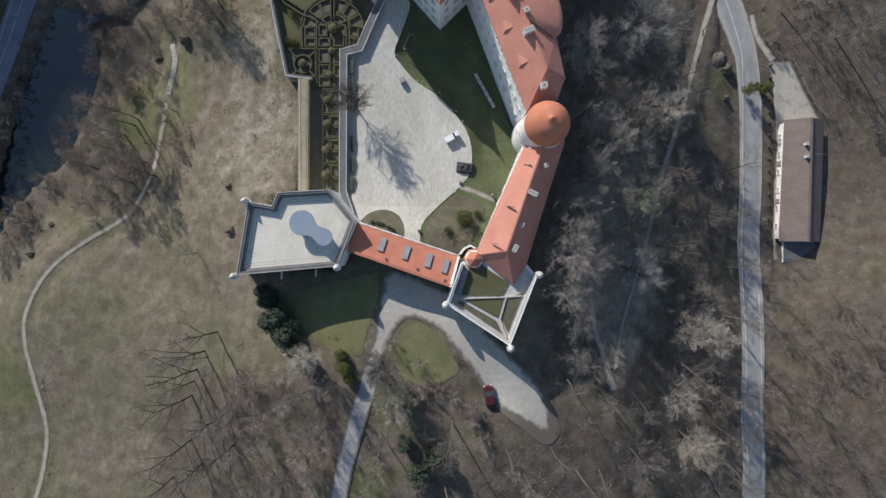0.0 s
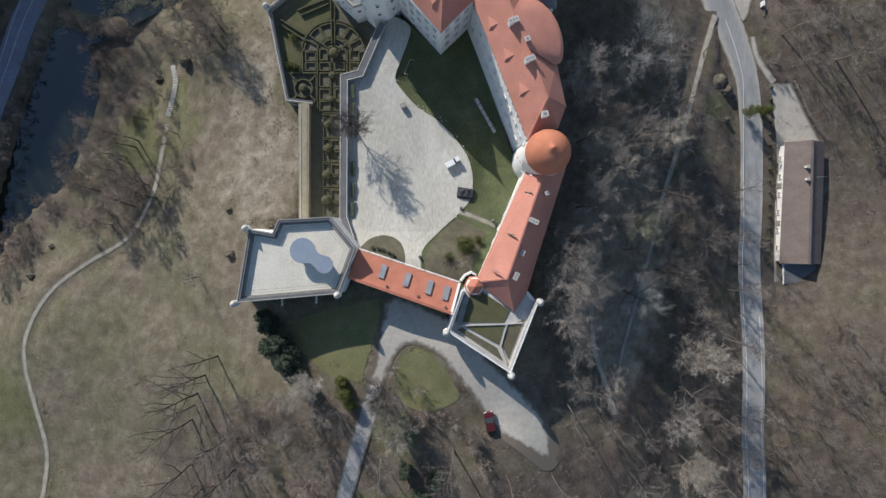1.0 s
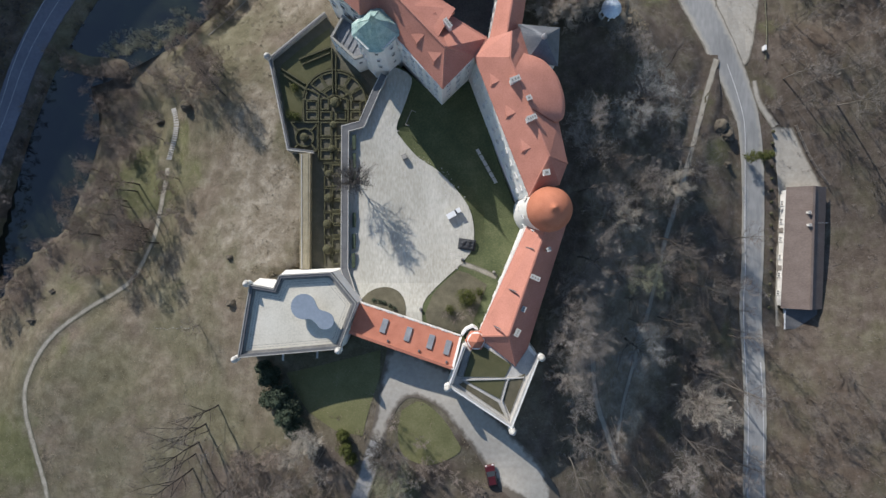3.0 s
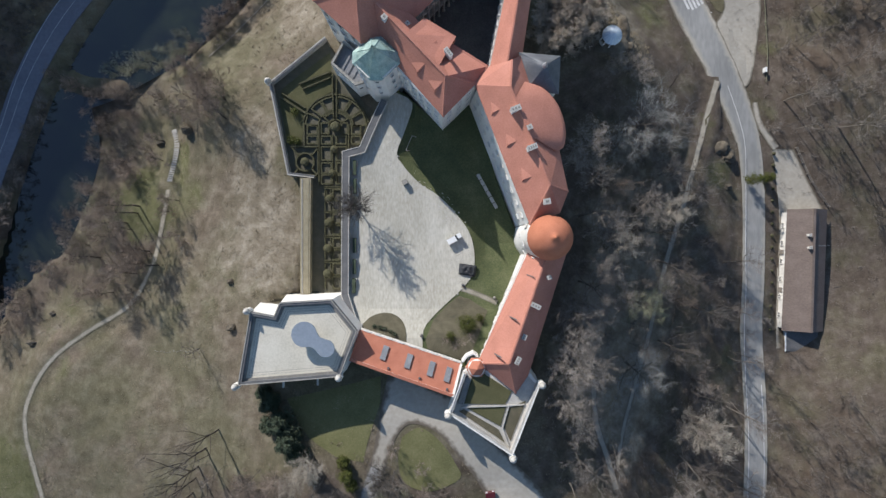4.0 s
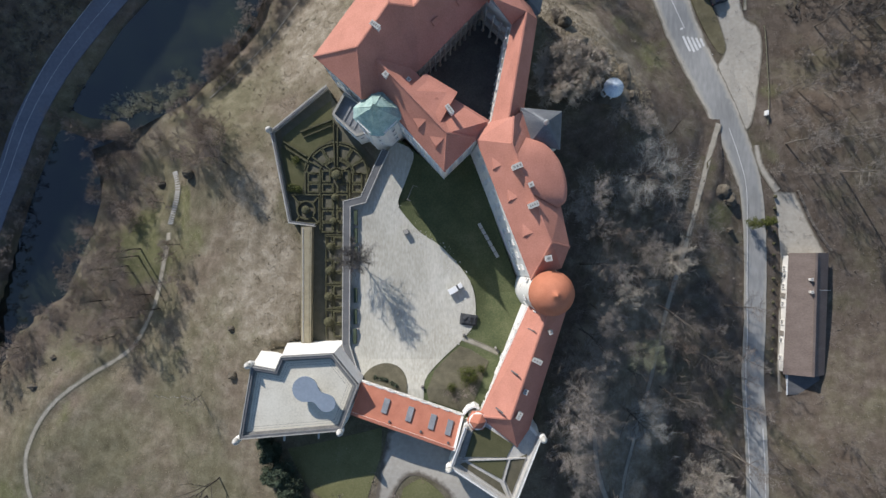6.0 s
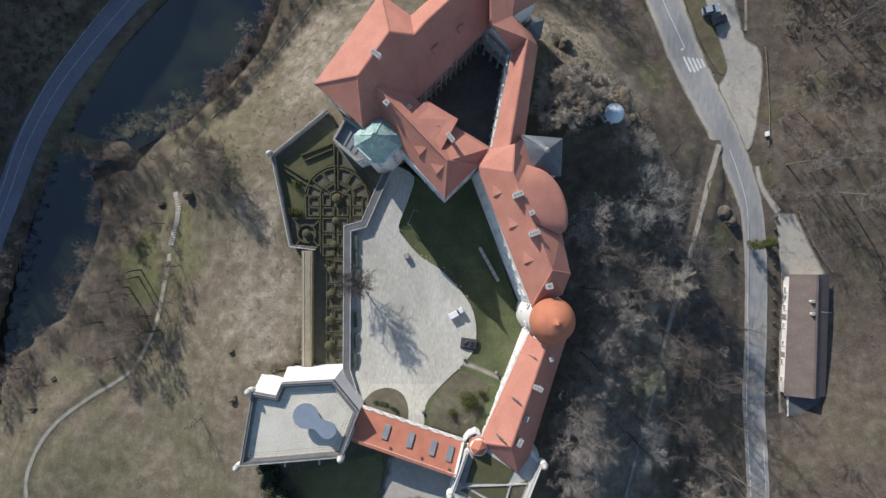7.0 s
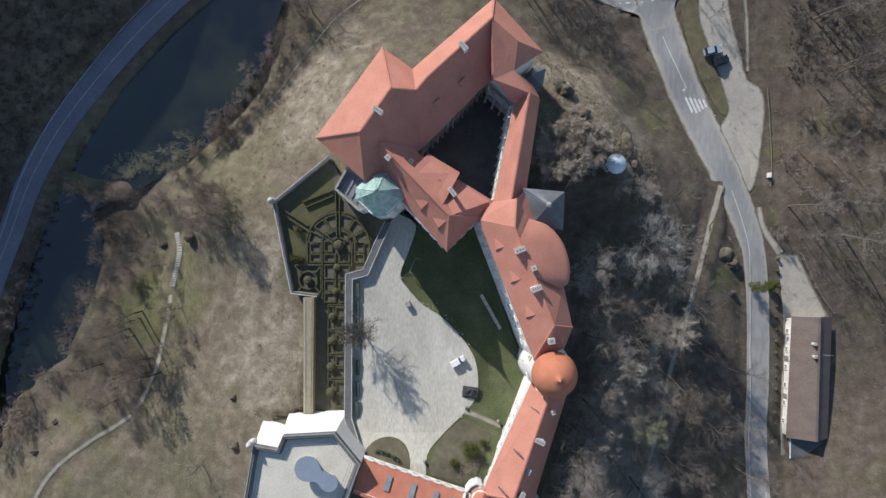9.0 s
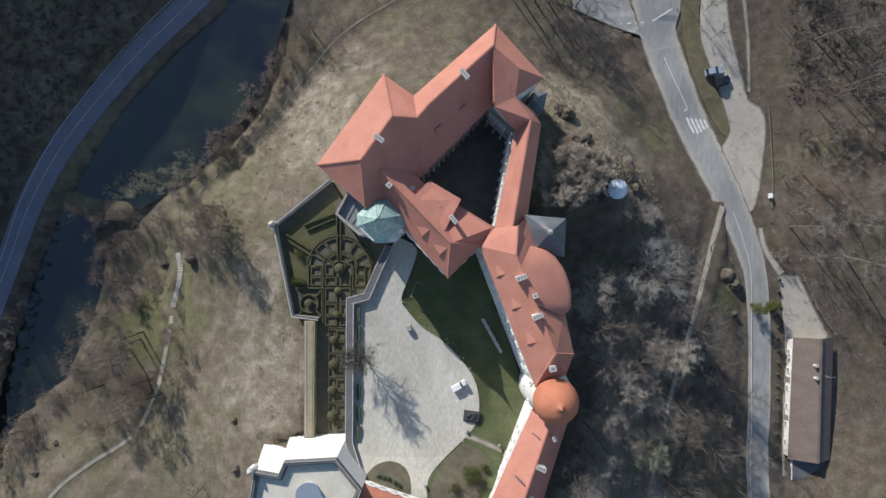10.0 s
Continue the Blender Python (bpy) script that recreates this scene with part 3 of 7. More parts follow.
FOREST_PATH = [(58.1, 54.6), (54.8, 45.6), (51.2, 34.5), (48.1, 24.3), (45.2, 15.1), (41.0, 2.4), (37.5, -7.8), (34.0, -19.3), (32.6, -26.9)]
FOREST_BRANCH = [(32.6, -26.9), (31.1, -21.5), (28.7, -13.8), (28.2, -6.0)]
STEP_PATH = [(-59.1, 44.3), (-58.0, 40.0), (-59.0, 32.8), (-59.2, 28.5), (-60.9, 18.4), (-61.9, 14.2), (-65.2, 7.0), (-73.9, 1.2), (-81.0, -4.7), (-84.8, -11.5), (-85.5, -18.5), (-83.2, -27.7), (-81.0, -35.9), (-81.1, -42.8), (-82.3, -50), (-86, -60)]
SIDE_ROAD = [(26, 101.5), (36, 99.0), (45, 97.0)]
BANK_PATH = [(-55.5, 56.3), (-48.2, 64.3), (-38.4, 74.1), (-31.1, 83.9), (-23.7, 92.5), (-11.8, 99.5), (-2, 105)]
LANE = [(-12.0, -20), (-12.5, -21.4), (-15.5, -31.4), (-18.0, -41.6), (-20, -58)]


JUNCTION = [(27.0, 106), (27.0, 98.0), (36.0, 93.6), (41.0, 91.6), (43.6, 88.0), (47.6, 89.0), (49.6, 97), (49.8, 106)]
BED_LINES = []


def bed_lines(mids, halves, zs):
    """Gathers points along every road and path, with their half widths and levels."""
    for line, half in ((MAIN_ROAD, 3.0), (WEST_ROAD, 2.9), (FOREST_PATH, 1.5), (FOREST_BRANCH, 1.0), (STEP_PATH, 0.9), (BANK_PATH, 0.5), (LANE, 1.6), (SIDE_ROAD, 7.0)):
        d = smooth_line(line, 1.0)
        mids += d
        halves += [half] * len(d)
        zs += list(natural(np.array(d)))


def road_beds(pts):
    """For each plan point, how far it lies in a road's bed (0 to 1) and that bed's height."""
    if not BED_LINES:
        mids, halves, zs = [], [], []
        bed_lines(mids, halves, zs)
        BED_LINES.extend([np.array(mids), np.array(halves), np.array(zs)])
    mids, halves, zs = BED_LINES
    out = np.zeros((len(pts), 2))
    for i in range(0, len(pts), 4000):
        d = np.sqrt(((pts[i:i + 4000, None, :] - mids[None]) ** 2).sum(2)) - halves[None]
        k = d.argmin(1)
        near = d[np.arange(len(k)), k]
        out[i:i + 4000, 0] = np.clip(1 - (near - 0.6) / 2.2, 0, 1)
        out[i:i + 4000, 1] = zs[k]
    return out


def ground():
    xs = np.concatenate([np.arange(-420, -130, 20), np.arange(-130, 110, 1.0), np.arange(110, 440, 20)])
    ys = np.concatenate([np.arange(-400, -62, 20), np.arange(-62, 112, 1.0), np.arange(112, 430, 20)])
    gx, gy = np.meshgrid(xs, ys)
    pts = np.stack([gx.ravel(), gy.ravel()], 1)
    z = np.concatenate([natural(pts[i:i + 8000]) for i in range(0, len(pts), 8000)])
    axis = np.array(smooth_line(MAIN_ROAD, 1.0) + smooth_line(SIDE_ROAD, 1.0))
    levels = natural(axis)
    verts, tint = [], []
    for (x, y), h, bed in zip(pts, z, road_beds(pts)):
        if -36 < x < 22 and -18 < y < 84 and inside(CASTLE_OUT, x, y):
            h = min(h, 0.6 if y > 8 and x < -17 else 3.6)
        else:
            rough = 0.22 * noise.noise((x * 0.35, y * 0.35, 0)) + 0.10 * noise.noise((x * 1.1, y * 1.1, 3))
            if x > 50 or (-32 < x < 20 and -46 < y < 0):
                rough *= 0.12
            h += rough * (1 - bed[0]) + (bed[1] - h) * bed[0] - 0.06 * bed[0]
            if 22 < x < 56 and 82 < y < 112:        # room under the paving of the junction
                off = np.hypot(axis[:, 0] - x, axis[:, 1] - y)
                if inside(JUNCTION, x, y) or off.min() < 4.6:
                    h = min(h, levels[off < off.min() + 2.5].min() - 0.3)
            if -104 < x < -30 and -8 < y < 112 and h < -12.5:
                off = line_distance([*POND, POND[0]], x, y)
                if inside(POND, x, y):
                    h = min(h, -17.55 - min(1.5, 0.5 * off))
                elif off < 3.0 and bed[0] < 0.2:
                    h = min(h, -17.55 + 0.42 * off)
            if -93 < x < -66 and 48 < y < 62:
                off = line_distance(NECK, x, y)
                if off < 3.4:
                    h = max(h, -17.1 - 0.45 * max(0.0, off - 1.2))
        verts.append((x, y, h))
        near = abs(x) < 180 and abs(y) < 180
        tint.append((litter_at(x, y), *zones_at(x, y)) if near else (1.0, 0.0, 0.0, 0.0))
    nx = len(xs)
    faces = [(j * nx + i, j * nx + i + 1, (j + 1) * nx + i + 1, (j + 1) * nx + i) for j in range(len(ys) - 1) for i in range(nx - 1)]
    me = mesh_from("ground", verts, faces, M_GROUND, True)
    for k, name in enumerate(("litter", "rust", "grass", "pale")):
        att = me.attributes.new(name, "FLOAT", "POINT")
        att.data.foreach_set("value", [v[k] for v in tint])
    return tagged(new("ground", me), "brown spring meadow and leaf litter on hilly ground", "ground", kind="structure")


ground()


def sheet_z(x, y):
    """The drawn surface of the ground sheet, between its grid points."""
    return float(natural(np.array([[x, y]]))[0]) + 0.22 * noise.noise((x * 0.35, y * 0.35, 0)) + 0.10 * noise.noise((x * 1.1, y * 1.1, 3))


def ribbon(name, line, width, mat, label, category, lift=0.12, kind="structure", step=1.2, across=4, zf=None, ragged=0.0):
    """A road or path laid along a plan line, with small side slopes."""
    pts = smooth_line(line, step)
    widths = width if not isinstance(width, (int, float)) else None
    cut = [offset_line(pts, 1.0 * k) for k in (1, -1)]
    verts, faces, rims = [], [], []
    fine = np.array(pts)
    mid = natural(fine) if zf is None else np.array([zf(*p) for p in pts])
    for i, (p, a) in enumerate(zip(pts, cut[0])):
        w = np.interp(i / (len(pts) - 1), np.linspace(0, 1, len(widths)), widths) if widths else width
        d = Vector(a) - Vector(p)
        for k in range(across + 3):
            s = (k - 1) / across * 2 - 1 if 0 < k < across + 2 else (-1.0 if k == 0 else 1.0)
            edge = ragged * noise.noise((p[0] * 0.7 + 9 * s, p[1] * 0.7, 5)) if abs(s) > 0.99 else 0
            q = Vector(p) + d * (s * w / 2 + edge)
            z = mid[i] + lift - (0.6 if k in (0, across + 2) else 0)
            verts.append((q.x, q.y, z))
            rims.append((1 - abs(s)) * w / 2)
    n = across + 3
    for i in range(len(pts) - 1):
        for k in range(n - 1):
            faces.append((i * n + k, (i + 1) * n + k, (i + 1) * n + k + 1, i * n + k + 1))
    me = mesh_from(name, verts, faces, mat)
    me.attributes.new("rim", "FLOAT", "POINT").data.foreach_set("value", rims)
    return tagged(new(name, me), label, category, kind=kind)


def closed(outline, step=0.8):
    """A rounded closed outline through plan points."""
    return smooth_line([*outline, outline[0]], step)[:-1]


def patch(name, outline, zf, mat, label="", category="", kind="structure", step=1.2, parent=None, drop=0.5, fade=None):
    """A sheet over a plan outline whose height follows zf, with a skirt."""
    from mathutils import geometry
    ring = []
    for (x0, y0), (x1, y1) in zip(outline, (*outline[1:], outline[0])):
        n = max(1, int(math.hypot(x1 - x0, y1 - y0) / step))
        ring += [Vector((x0 + (x1 - x0) * k / n, y0 + (y1 - y0) * k / n)) for k in range(n)]
    xs, ys = [p.x for p in ring], [p.y for p in ring]
    pts = list(ring)
    for x in np.arange(min(xs) + step / 2, max(xs), step):
        for y in np.arange(min(ys) + step / 2, max(ys), step):
            if inside(outline, x, y) and line_distance([*ring, ring[0]], x, y) > step * 0.45:
                pts.append(Vector((x, y)))
    edges = [(i, (i + 1) % len(ring)) for i in range(len(ring))]
    v, e, f, *_ = geometry.delaunay_2d_cdt(pts, edges, [list(range(len(ring)))], 1, 1e-4)
    verts = [(p.x, p.y, zf(p.x, p.y)) for p in v]
    faces = [tuple(q) for q in f]
    sides = {}
    for q in faces:
        for a, b in zip(q, (*q[1:], q[0])):
            sides[(a, b)] = True
    n = len(verts)
    verts += [(x, y, z - drop) for x, y, z in verts]
    faces += [(b, a, a + n, b + n) for a, b in sides if (b, a) not in sides]
    me = mesh_from(name, verts, faces, mat)
    rims = [line_distance([*ring, ring[0]], p.x, p.y) for p in v]
    if fade:        # wears out southwards of a line
        rims = [r - max(0.0, fade[0] - p.y) * fade[1] for r, p in zip(rims, v)]
    me.attributes.new("rim", "FLOAT", "POINT").data.foreach_set("value", rims + rims)
    if parent:
        return part(name, me, parent, label)
    return tagged(new(name, me), label, category, kind=kind)


# ---- roads, paths, water ----
ribbon("road_shoulder", MAIN_ROAD[:8], [8.2, 8.2, 8.0, 7.8, 7.4, 6.8, 6.2, 5.4], M_LOT, "pale dusty gravel shoulder along the road", "road shoulder", lift=0.085, ragged=0.2)
ribbon("road", MAIN_ROAD, [6.4, 6.4, 6.2, 6.0, 5.4, 4.7, 4.7, 4.6, 4.6, 4.6, 4.6, 4.6, 4.6], M_ASPHALT, "worn grey asphalt road between bare trees", "road", ragged=0.15)
ribbon("road", WEST_ROAD, [5.6, 5.6], M_DARKASPHALT, "grey asphalt road along the far side of the pond", "road", ragged=0.1)
ribbon("path", FOREST_PATH, [1.3, 1.1, 1.1, 1.0, 0.9, 0.9], M_BANKPATH, "pale trodden path through the wood", "path", lift=0.02, ragged=0.2, across=8, step=0.6)
ribbon("path", FOREST_BRANCH, 1.1, M_BANKPATH, "pale trodden path branching off in the wood", "path", lift=0.01, ragged=0.1, across=8, step=0.6)
ribbon("path", STEP_PATH, [1.3, 1.0, 1.0, 1.05, 1.1], M_PATH, "pale earth footpath winding down the meadow", "path", lift=-0.01, ragged=0.15, across=8, step=0.7)
ribbon("path", BANK_PATH[:6], 0.34, M_BANKPATH, "narrow pale footpath along the pond bank", "path", lift=-0.02, ragged=0.2)
ribbon("road", LANE, [3.2, 2.9], M_LANE, "narrow grey lane leading up to the gate", "road", ragged=0.2)


def over_ground(lift):
    return lambda x, y: float(natural(np.array([[x, y]]))[0]) + lift


def on_sheet(lift):
    """Follows the ground sheet, road beds included."""
    def z(x, y):
        h = float(natural(np.array([[x, y]]))[0])
        k, level = road_beds(np.array([[x, y]]))[0]
        return h + (level - h) * k + lift
    return z


DRIVE = [(-10.2, -3.0), (1.5, -8.0), (7.0, -13.6), (12.4, -19.4), (17.0, -24.2), (19.6, -28.2), (21.0, -31.6), (20.4, -34.4), (18.0, -35.0), (13.8, -31.6), (10.0, -28.6), (7.2, -25.2), (5.2, -21.8), (1.4, -16.9),
         (-1.0, -14.2), (-4.0, -12.6), (-6.6, -12.4), (-8.4, -14.0), (-9.8, -17.0), (-10.6, -19.6), (-10.8, -21.6), (-11.6, -23.4), (-14.0, -22.8), (-14.0, -20.4), (-12.8, -17.0), (-11.6, -10.0)]
patch("drive", closed(DRIVE), over_ground(0.09), M_DRIVE, "pale dusty gravel drive outside the gatehouse", "drive", fade=(-26.0, 0.26))
patch("lawn", closed([(-7.7, -14.6), (-5.0, -13.0), (-2.8, -13.8), (-0.2, -16.2), (1.8, -19.4), (2.6, -22.0), (-2.5, -24.2), (-7.1, -22.7), (-8.4, -18.7)]), over_ground(0.07), M_SUNLAWN, "rounded green lawn in the bend of the drive", "lawn", step=0.8)
patch("lawn", [(-29, -8.6), (-11.6, -4.0), (-11.6, -8.4), (-13.9, -15.8), (-14.6, -19.0), (-19.5, -18.2), (-24.5, -15.2), (-27, -12)], over_ground(0.07), M_SUNLAWN, "green lawn below the bastion wall", "lawn", step=0.8)
patch("parking_area", closed([(53.2, 106), (53.4, 97.0), (53.9, 90.5), (57.4, 80.8), (60.2, 71.5), (58.4, 67.0), (58.6, 61.0), (61.6, 53.0), (64.6, 53.6), (66.0, 57.0), (67.3, 64.0), (68.0, 70.5), (67.0, 75.4), (64.2, 77.8), (62.8, 83.0), (60.4, 91.7), (57.6, 106)]),
      on_sheet(0.07), M_LOT, "pale gravel parking strip beside the road", "parking area")
patch("parking_area", [(69.8, 40.2), (74.2, 39.9), (77.5, 32.6), (80.9, 26.2), (71.9, 25.6), (71.2, -2.4), (68.9, -2.6), (69.2, 21.6)], over_ground(0.08), M_LOT, "pale concrete yard in front of the long house", "yard")
ribbon("path", [(61.6, 103), (63.0, 96), (63.9, 89.0), (64.2, 79.2)], 0.8, M_PATH, "earth track beside the parking strip", "path", ragged=0.3)
ribbon("path", [(66.2, 50.0), (66.9, 46.0), (68.9, 42.6), (70.6, 40.2)], [1.2, 1.7], M_LOT, "short paved link from road to yard", "path")
tagged(new("water", mesh_from("water", [(x, y, -17.55) for x, y in WATER], [tuple(range(len(WATER)))], M_WATER)), "dark still pond below the castle hill", "pond", kind="structure")

# ---- the castle ----


def window_meshes(w, h):
    fr = Build()
    for x, z, sx, sz in ((-w / 2 - 0.06, 0, 0.12, h + 0.24), (w / 2 + 0.06, 0, 0.12, h + 0.24)):
        fr.box((x, 0.05, z - sz / 2), (sx, 0.22, sz))
    for z in (-h / 2 - 0.06, h / 2 + 0.06):
        fr.box((0, 0.05, z - 0.06), (w, 0.22, 0.12))
    bars = Build().box((0, 0.05, -h / 2), (0.07, 0.08, h)).box((0, 0.05, -0.03), (w, 0.08, 0.07))
    pane = Build().box((0, 0.02, -h / 2), (w, 0.04, h))
    return fr.done("window_frame", M_PLASTER), bars.done("glazing_bar", M_PLASTER), pane.done("pane", M_GLASS)


WINDOWS = {}


def windows(parent, a, b, zs, count, w=1.0, h=1.6, skip=()):
    """A row of windows on the upright wall from a to b, whose outside lies to the right of that way."""
    if (w, h) not in WINDOWS:
        WINDOWS[(w, h)] = window_meshes(w, h)
    fr, bars, pane = WINDOWS[(w, h)]
    a, b = Vector(a), Vector(b)
    d = (b - a).normalized()
    turn = math.atan2(d.y, d.x) + math.pi
    for z in zs:
        for i in range(count):
            if (i, z) in skip:
                continue
            p = a.lerp(b, (i + 0.5) / count)
            win = part("window", fr, parent)
            win.matrix_basis = Matrix.Translation((p.x, p.y, z)) @ Matrix.Rotation(turn, 4, "Z")
            part("pane", pane, win)
            part("glazing_bar", bars, win)


def chimney(at, z0, z1, size, turn, pots=3):
    """A plastered chimney with a capping slab and dark flues."""
    ob = thing("chimney", "white plastered chimney stack with dark flues on a tiled roof", "chimney", (*at, z0), "chimneys")
    ob.rotation_euler.z = turn
    h = (z1 - z0) * 0.85
    size = (size[0] * 0.78, size[1] * 0.8)
    part("stack", Build().box((0, 0, -1.2), (size[0], size[1], h + 1.05)).done("stack", M_PLASTER), ob)
    part("cap", Build().box((0, 0, h - 0.15), (size[0] + 0.16, size[1] + 0.16, 0.15)).done("cap", M_STONE), ob)
    for i in range(pots):
        x = (i - (pots - 1) / 2) * size[0] / pots
        part("flue", Build().box((x, 0, h), (size[0] / pots * 0.55, size[1] * 0.5, 0.03)).done("flue", M_DARKSTONE), ob)
    return ob


def dormer(parent, at, plane, w=1.4, d=2.2, h=0.55, mat=None):
    """A low lopsided eyebrow dormer on a roof plane given by three points: a long flat cheek and a short steep one."""
    p0, p1, p2 = (Vector(v) for v in plane)
    n = (p1 - p0).cross(p2 - p0).normalized()
    n = n if n.z > 0 else -n
    up = Vector((-n.x, -n.y)).normalized()
    side = Vector((up.y, -up.x))

    def on(x, y, lift):
        q = Vector(at) + side * x + up * y
        return (q.x, q.y, p0.z - (n.x * (q.x - p0.x) + n.y * (q.y - p0.y)) / n.z + lift)

    verts = [on(-1.5 * w, 0.5, -0.03), on(0.5 * w, -0.3, -0.10), on(0.25 * w, 0.1, h), on(0.3 * w, d * 0.8, -0.02)]
    me = mesh_from("dormer", verts, [(0, 1, 2), (1, 3, 2), (0, 2, 3), (0, 3, 1)], mat or M_TILE)
    return part("dormer", me, parent)


def ridge_caps(parent, line, width=0.42, mat=None):
    """Rounded ridge tiles along a roof's edge line."""
    b = Build()
    for p, q in zip(line[:-1], line[1:]):
        p, q = Vector(p), Vector(q)
        d = (q - p).normalized()
        s = d.cross(Vector((0, 0, 1))).normalized() * width / 2
        up = s.cross(d).normalized()
        ring = [(-1.0, -0.10), (-0.6, 0.09), (0.6, 0.09), (1.0, -0.10)]
        vs = [e + s * x + up * z for e in (p, q) for x, z in ring]
        b.add(vs, [(0, 4, 5, 1), (1, 5, 6, 2), (2, 6, 7, 3), (0, 1, 2, 3), (4, 7, 6, 5)])
    return part("ridge_tiles", b.done("ridge_tiles", mat or M_TILE), parent)


# north-west block and north range, round the inner court
north = thing("castle_wing", "white castle range with hipped red tile roofs round an inner court", "castle wing", group="castle wings")
outer = [(-21.2, 59.2), (-11.2, 73.3), (-6.6, 70.1), (6.9, 81.9), (14.7, 73.9), (10.7, 70.8), (13.4, 68.4), (14.3, 66.5), (10.9, 65.9), (5.3, 70.9), (-6.0, 59.6), (-13.9, 53.1)]
tops = [18.0, 17.6, 17.2, 16.3, 15.4, 16.4, 15.3, 15.3, 15.3, 15.2, 15.2, 18.0]
part("wall", Build().wall(inset(outer, 0.5), 0.9, [-7, -9, -5, -11, -8, -6, -6, -5, 3, 3, 3, 0], tops, True).done("wall", M_PLASTER), north)
rv = [(-21.8, 59.3, 18.2), (-13.9, 52.3, 18.3), (-14.1, 59.6, 22.3), (-9.3, 66.3, 22.3), (-11.1, 74.1, 17.6), (-6.2, 70.6, 17.5), (-5.5, 66.4, 20.6), (-3.6, 68.6, 20.6), (6.5, 77.8, 20.6),
      (7.2, 82.6, 16.4), (6.6, 69.4, 15.4), (-4.7, 58.0, 15.4), (-8.4, 54.6, 16.4), (15.4, 74.0, 15.6), (10.8, 74.6, 19.2), (10.3, 70.2, 18.5), (14.9, 66.3, 15.6), (10.6, 65.3, 15.9), (13.8, 68.3, 15.8), (6.9, 68.4, 19.5), (12.8, 66.6, 18.15)]
part("roof", Build().shell(rv, [(0, 1, 2), (0, 2, 3, 4), (4, 3, 6, 5), (5, 6, 7), (5, 7, 8, 9), (1, 12, 11, 2), (2, 11, 3), (3, 11, 6), (6, 11, 7), (7, 11, 10, 8),
                                (9, 8, 14, 13), (8, 19, 15, 14), (14, 15, 13), (19, 17, 20), (19, 20, 15), (20, 16, 18), (20, 18, 15)]).done("roof", M_TILE), north)
ridge_caps(north, [rv[0], rv[2], rv[3], rv[4]])
ridge_caps(north, [rv[1], rv[2]])
ridge_caps(north, [rv[3], rv[6], rv[7], rv[8], rv[9]])
part("fire_wall", Build().wall([(6.55, 77.4), (6.85, 69.3)], 0.3, [18.6, 14.8], [20.1, 19.2]).done("fire_wall", M_TILE), north)
windows(north, (-14.4, 53.2), (-21.2, 59.0), (15.5, 11.5, 7.5), 3, 1.0, 1.7)
windows(north, (-20.9, 59.9), (-11.6, 72.8), (15.0, 10.5, 6.0), 6, 1.0, 1.7)
windows(north, (-6.2, 70.8), (6.4, 81.6), (13.0, 8.5), 6, 1.0, 1.7)
for x, y in ((-2.0, 65.1), (2.0, 68.5)):
    m = Matrix.Translation((x, y, 15.4 + (Vector((x + 4.7, y - 58.0)).dot(Vector((-0.70, 0.71)))) * 0.80)) @ Matrix.Rotation(radians(43), 4, "Z") @ Matrix.Rotation(radians(38), 4, "X")
    sk = part("skylight", Build().box((0, 0, -0.1), (1.3, 0.9, 0.35)).done("skylight", M_TILE), north, "red sheet roof hatch")
    sk.matrix_basis = m
chimney((-11.3, 62.8), 21.0, 23.2, (1.9, 0.8), radians(-35), 4)
chimney((2.0, 73.2), 19.6, 21.6, (1.9, 0.8), radians(-50), 4)
# low annexe: its dark roof colour imitates the blue shadow below the range
apse = thing("low_annexe", "low annexe whose dark blue-grey roof stands in for a shadow", "annexe")
ap = [(13.4, 72.3), (15.1, 74.0), (17.2, 73.5), (16.6, 70.2), (15.4, 69.7), (12.6, 70.2)]
part("wall", Build().prism(inset(ap, 0.2), -8, 7.6).done("wall", M_GREYWALL), apse)
part("roof", Build().shell([(x, y, 7.7) for x, y in ap] + [(14.4, 72.0, 9.4)], [(i, (i + 1) % 6, 6) for i in range(6)], 0.15).done("roof", M_SLATEZINC), apse)

# the arcaded gallery of the inner court
gallery = thing("arcade", "pale stone arcade with slender piers round the inner court", "arcade")
for a, b, n, deep, stone in (((-5.9, 59.0), (4.9, 70.3), 12, 1.35, M_GREYWALL), ((6.9, 68.7), (10.7, 65.2), 3, 0.6, M_STONE), ((10.4, 65.0), (7.6, 49.6), 9, 0.3, M_PLASTER)):
    a, b = Vector(a), Vector(b)
    d = (b - a).normalized()
    inward = Vector((d.y, -d.x)) * deep
    for z in (8.6, 12.4):
        part("floor_slab", Build().wall([tuple(a + inward / 2), tuple(b + inward / 2)], deep + 0.2, z - 0.45, z).done("floor_slab", stone), gallery)
        part("balustrade", Build().wall([tuple(a + inward), tuple(b + inward)], 0.22, z + 0.7, z + 0.9).done("balustrade", stone), gallery)
    if deep > 1:
        part("beam", Build().wall([tuple(a + inward), tuple(b + inward)], 0.45, 14.75, 15.1).done("beam", stone), gallery)
    for i in range(n + 1):
        p = a.lerp(b, i / n) + inward
        part("pier", Build().lathe((p.x, p.y), [(0.3, 4.6), (0.3, 5.0), (0.19, 5.1), (0.17, 8.0), (0.3, 8.2), (0.17, 8.8), (0.17, 12.0), (0.25, 12.2), (0.16, 12.5), (0.16, 15.1)], 8).done("pier", stone), gallery)
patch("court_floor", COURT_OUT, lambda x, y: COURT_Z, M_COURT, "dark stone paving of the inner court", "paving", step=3)

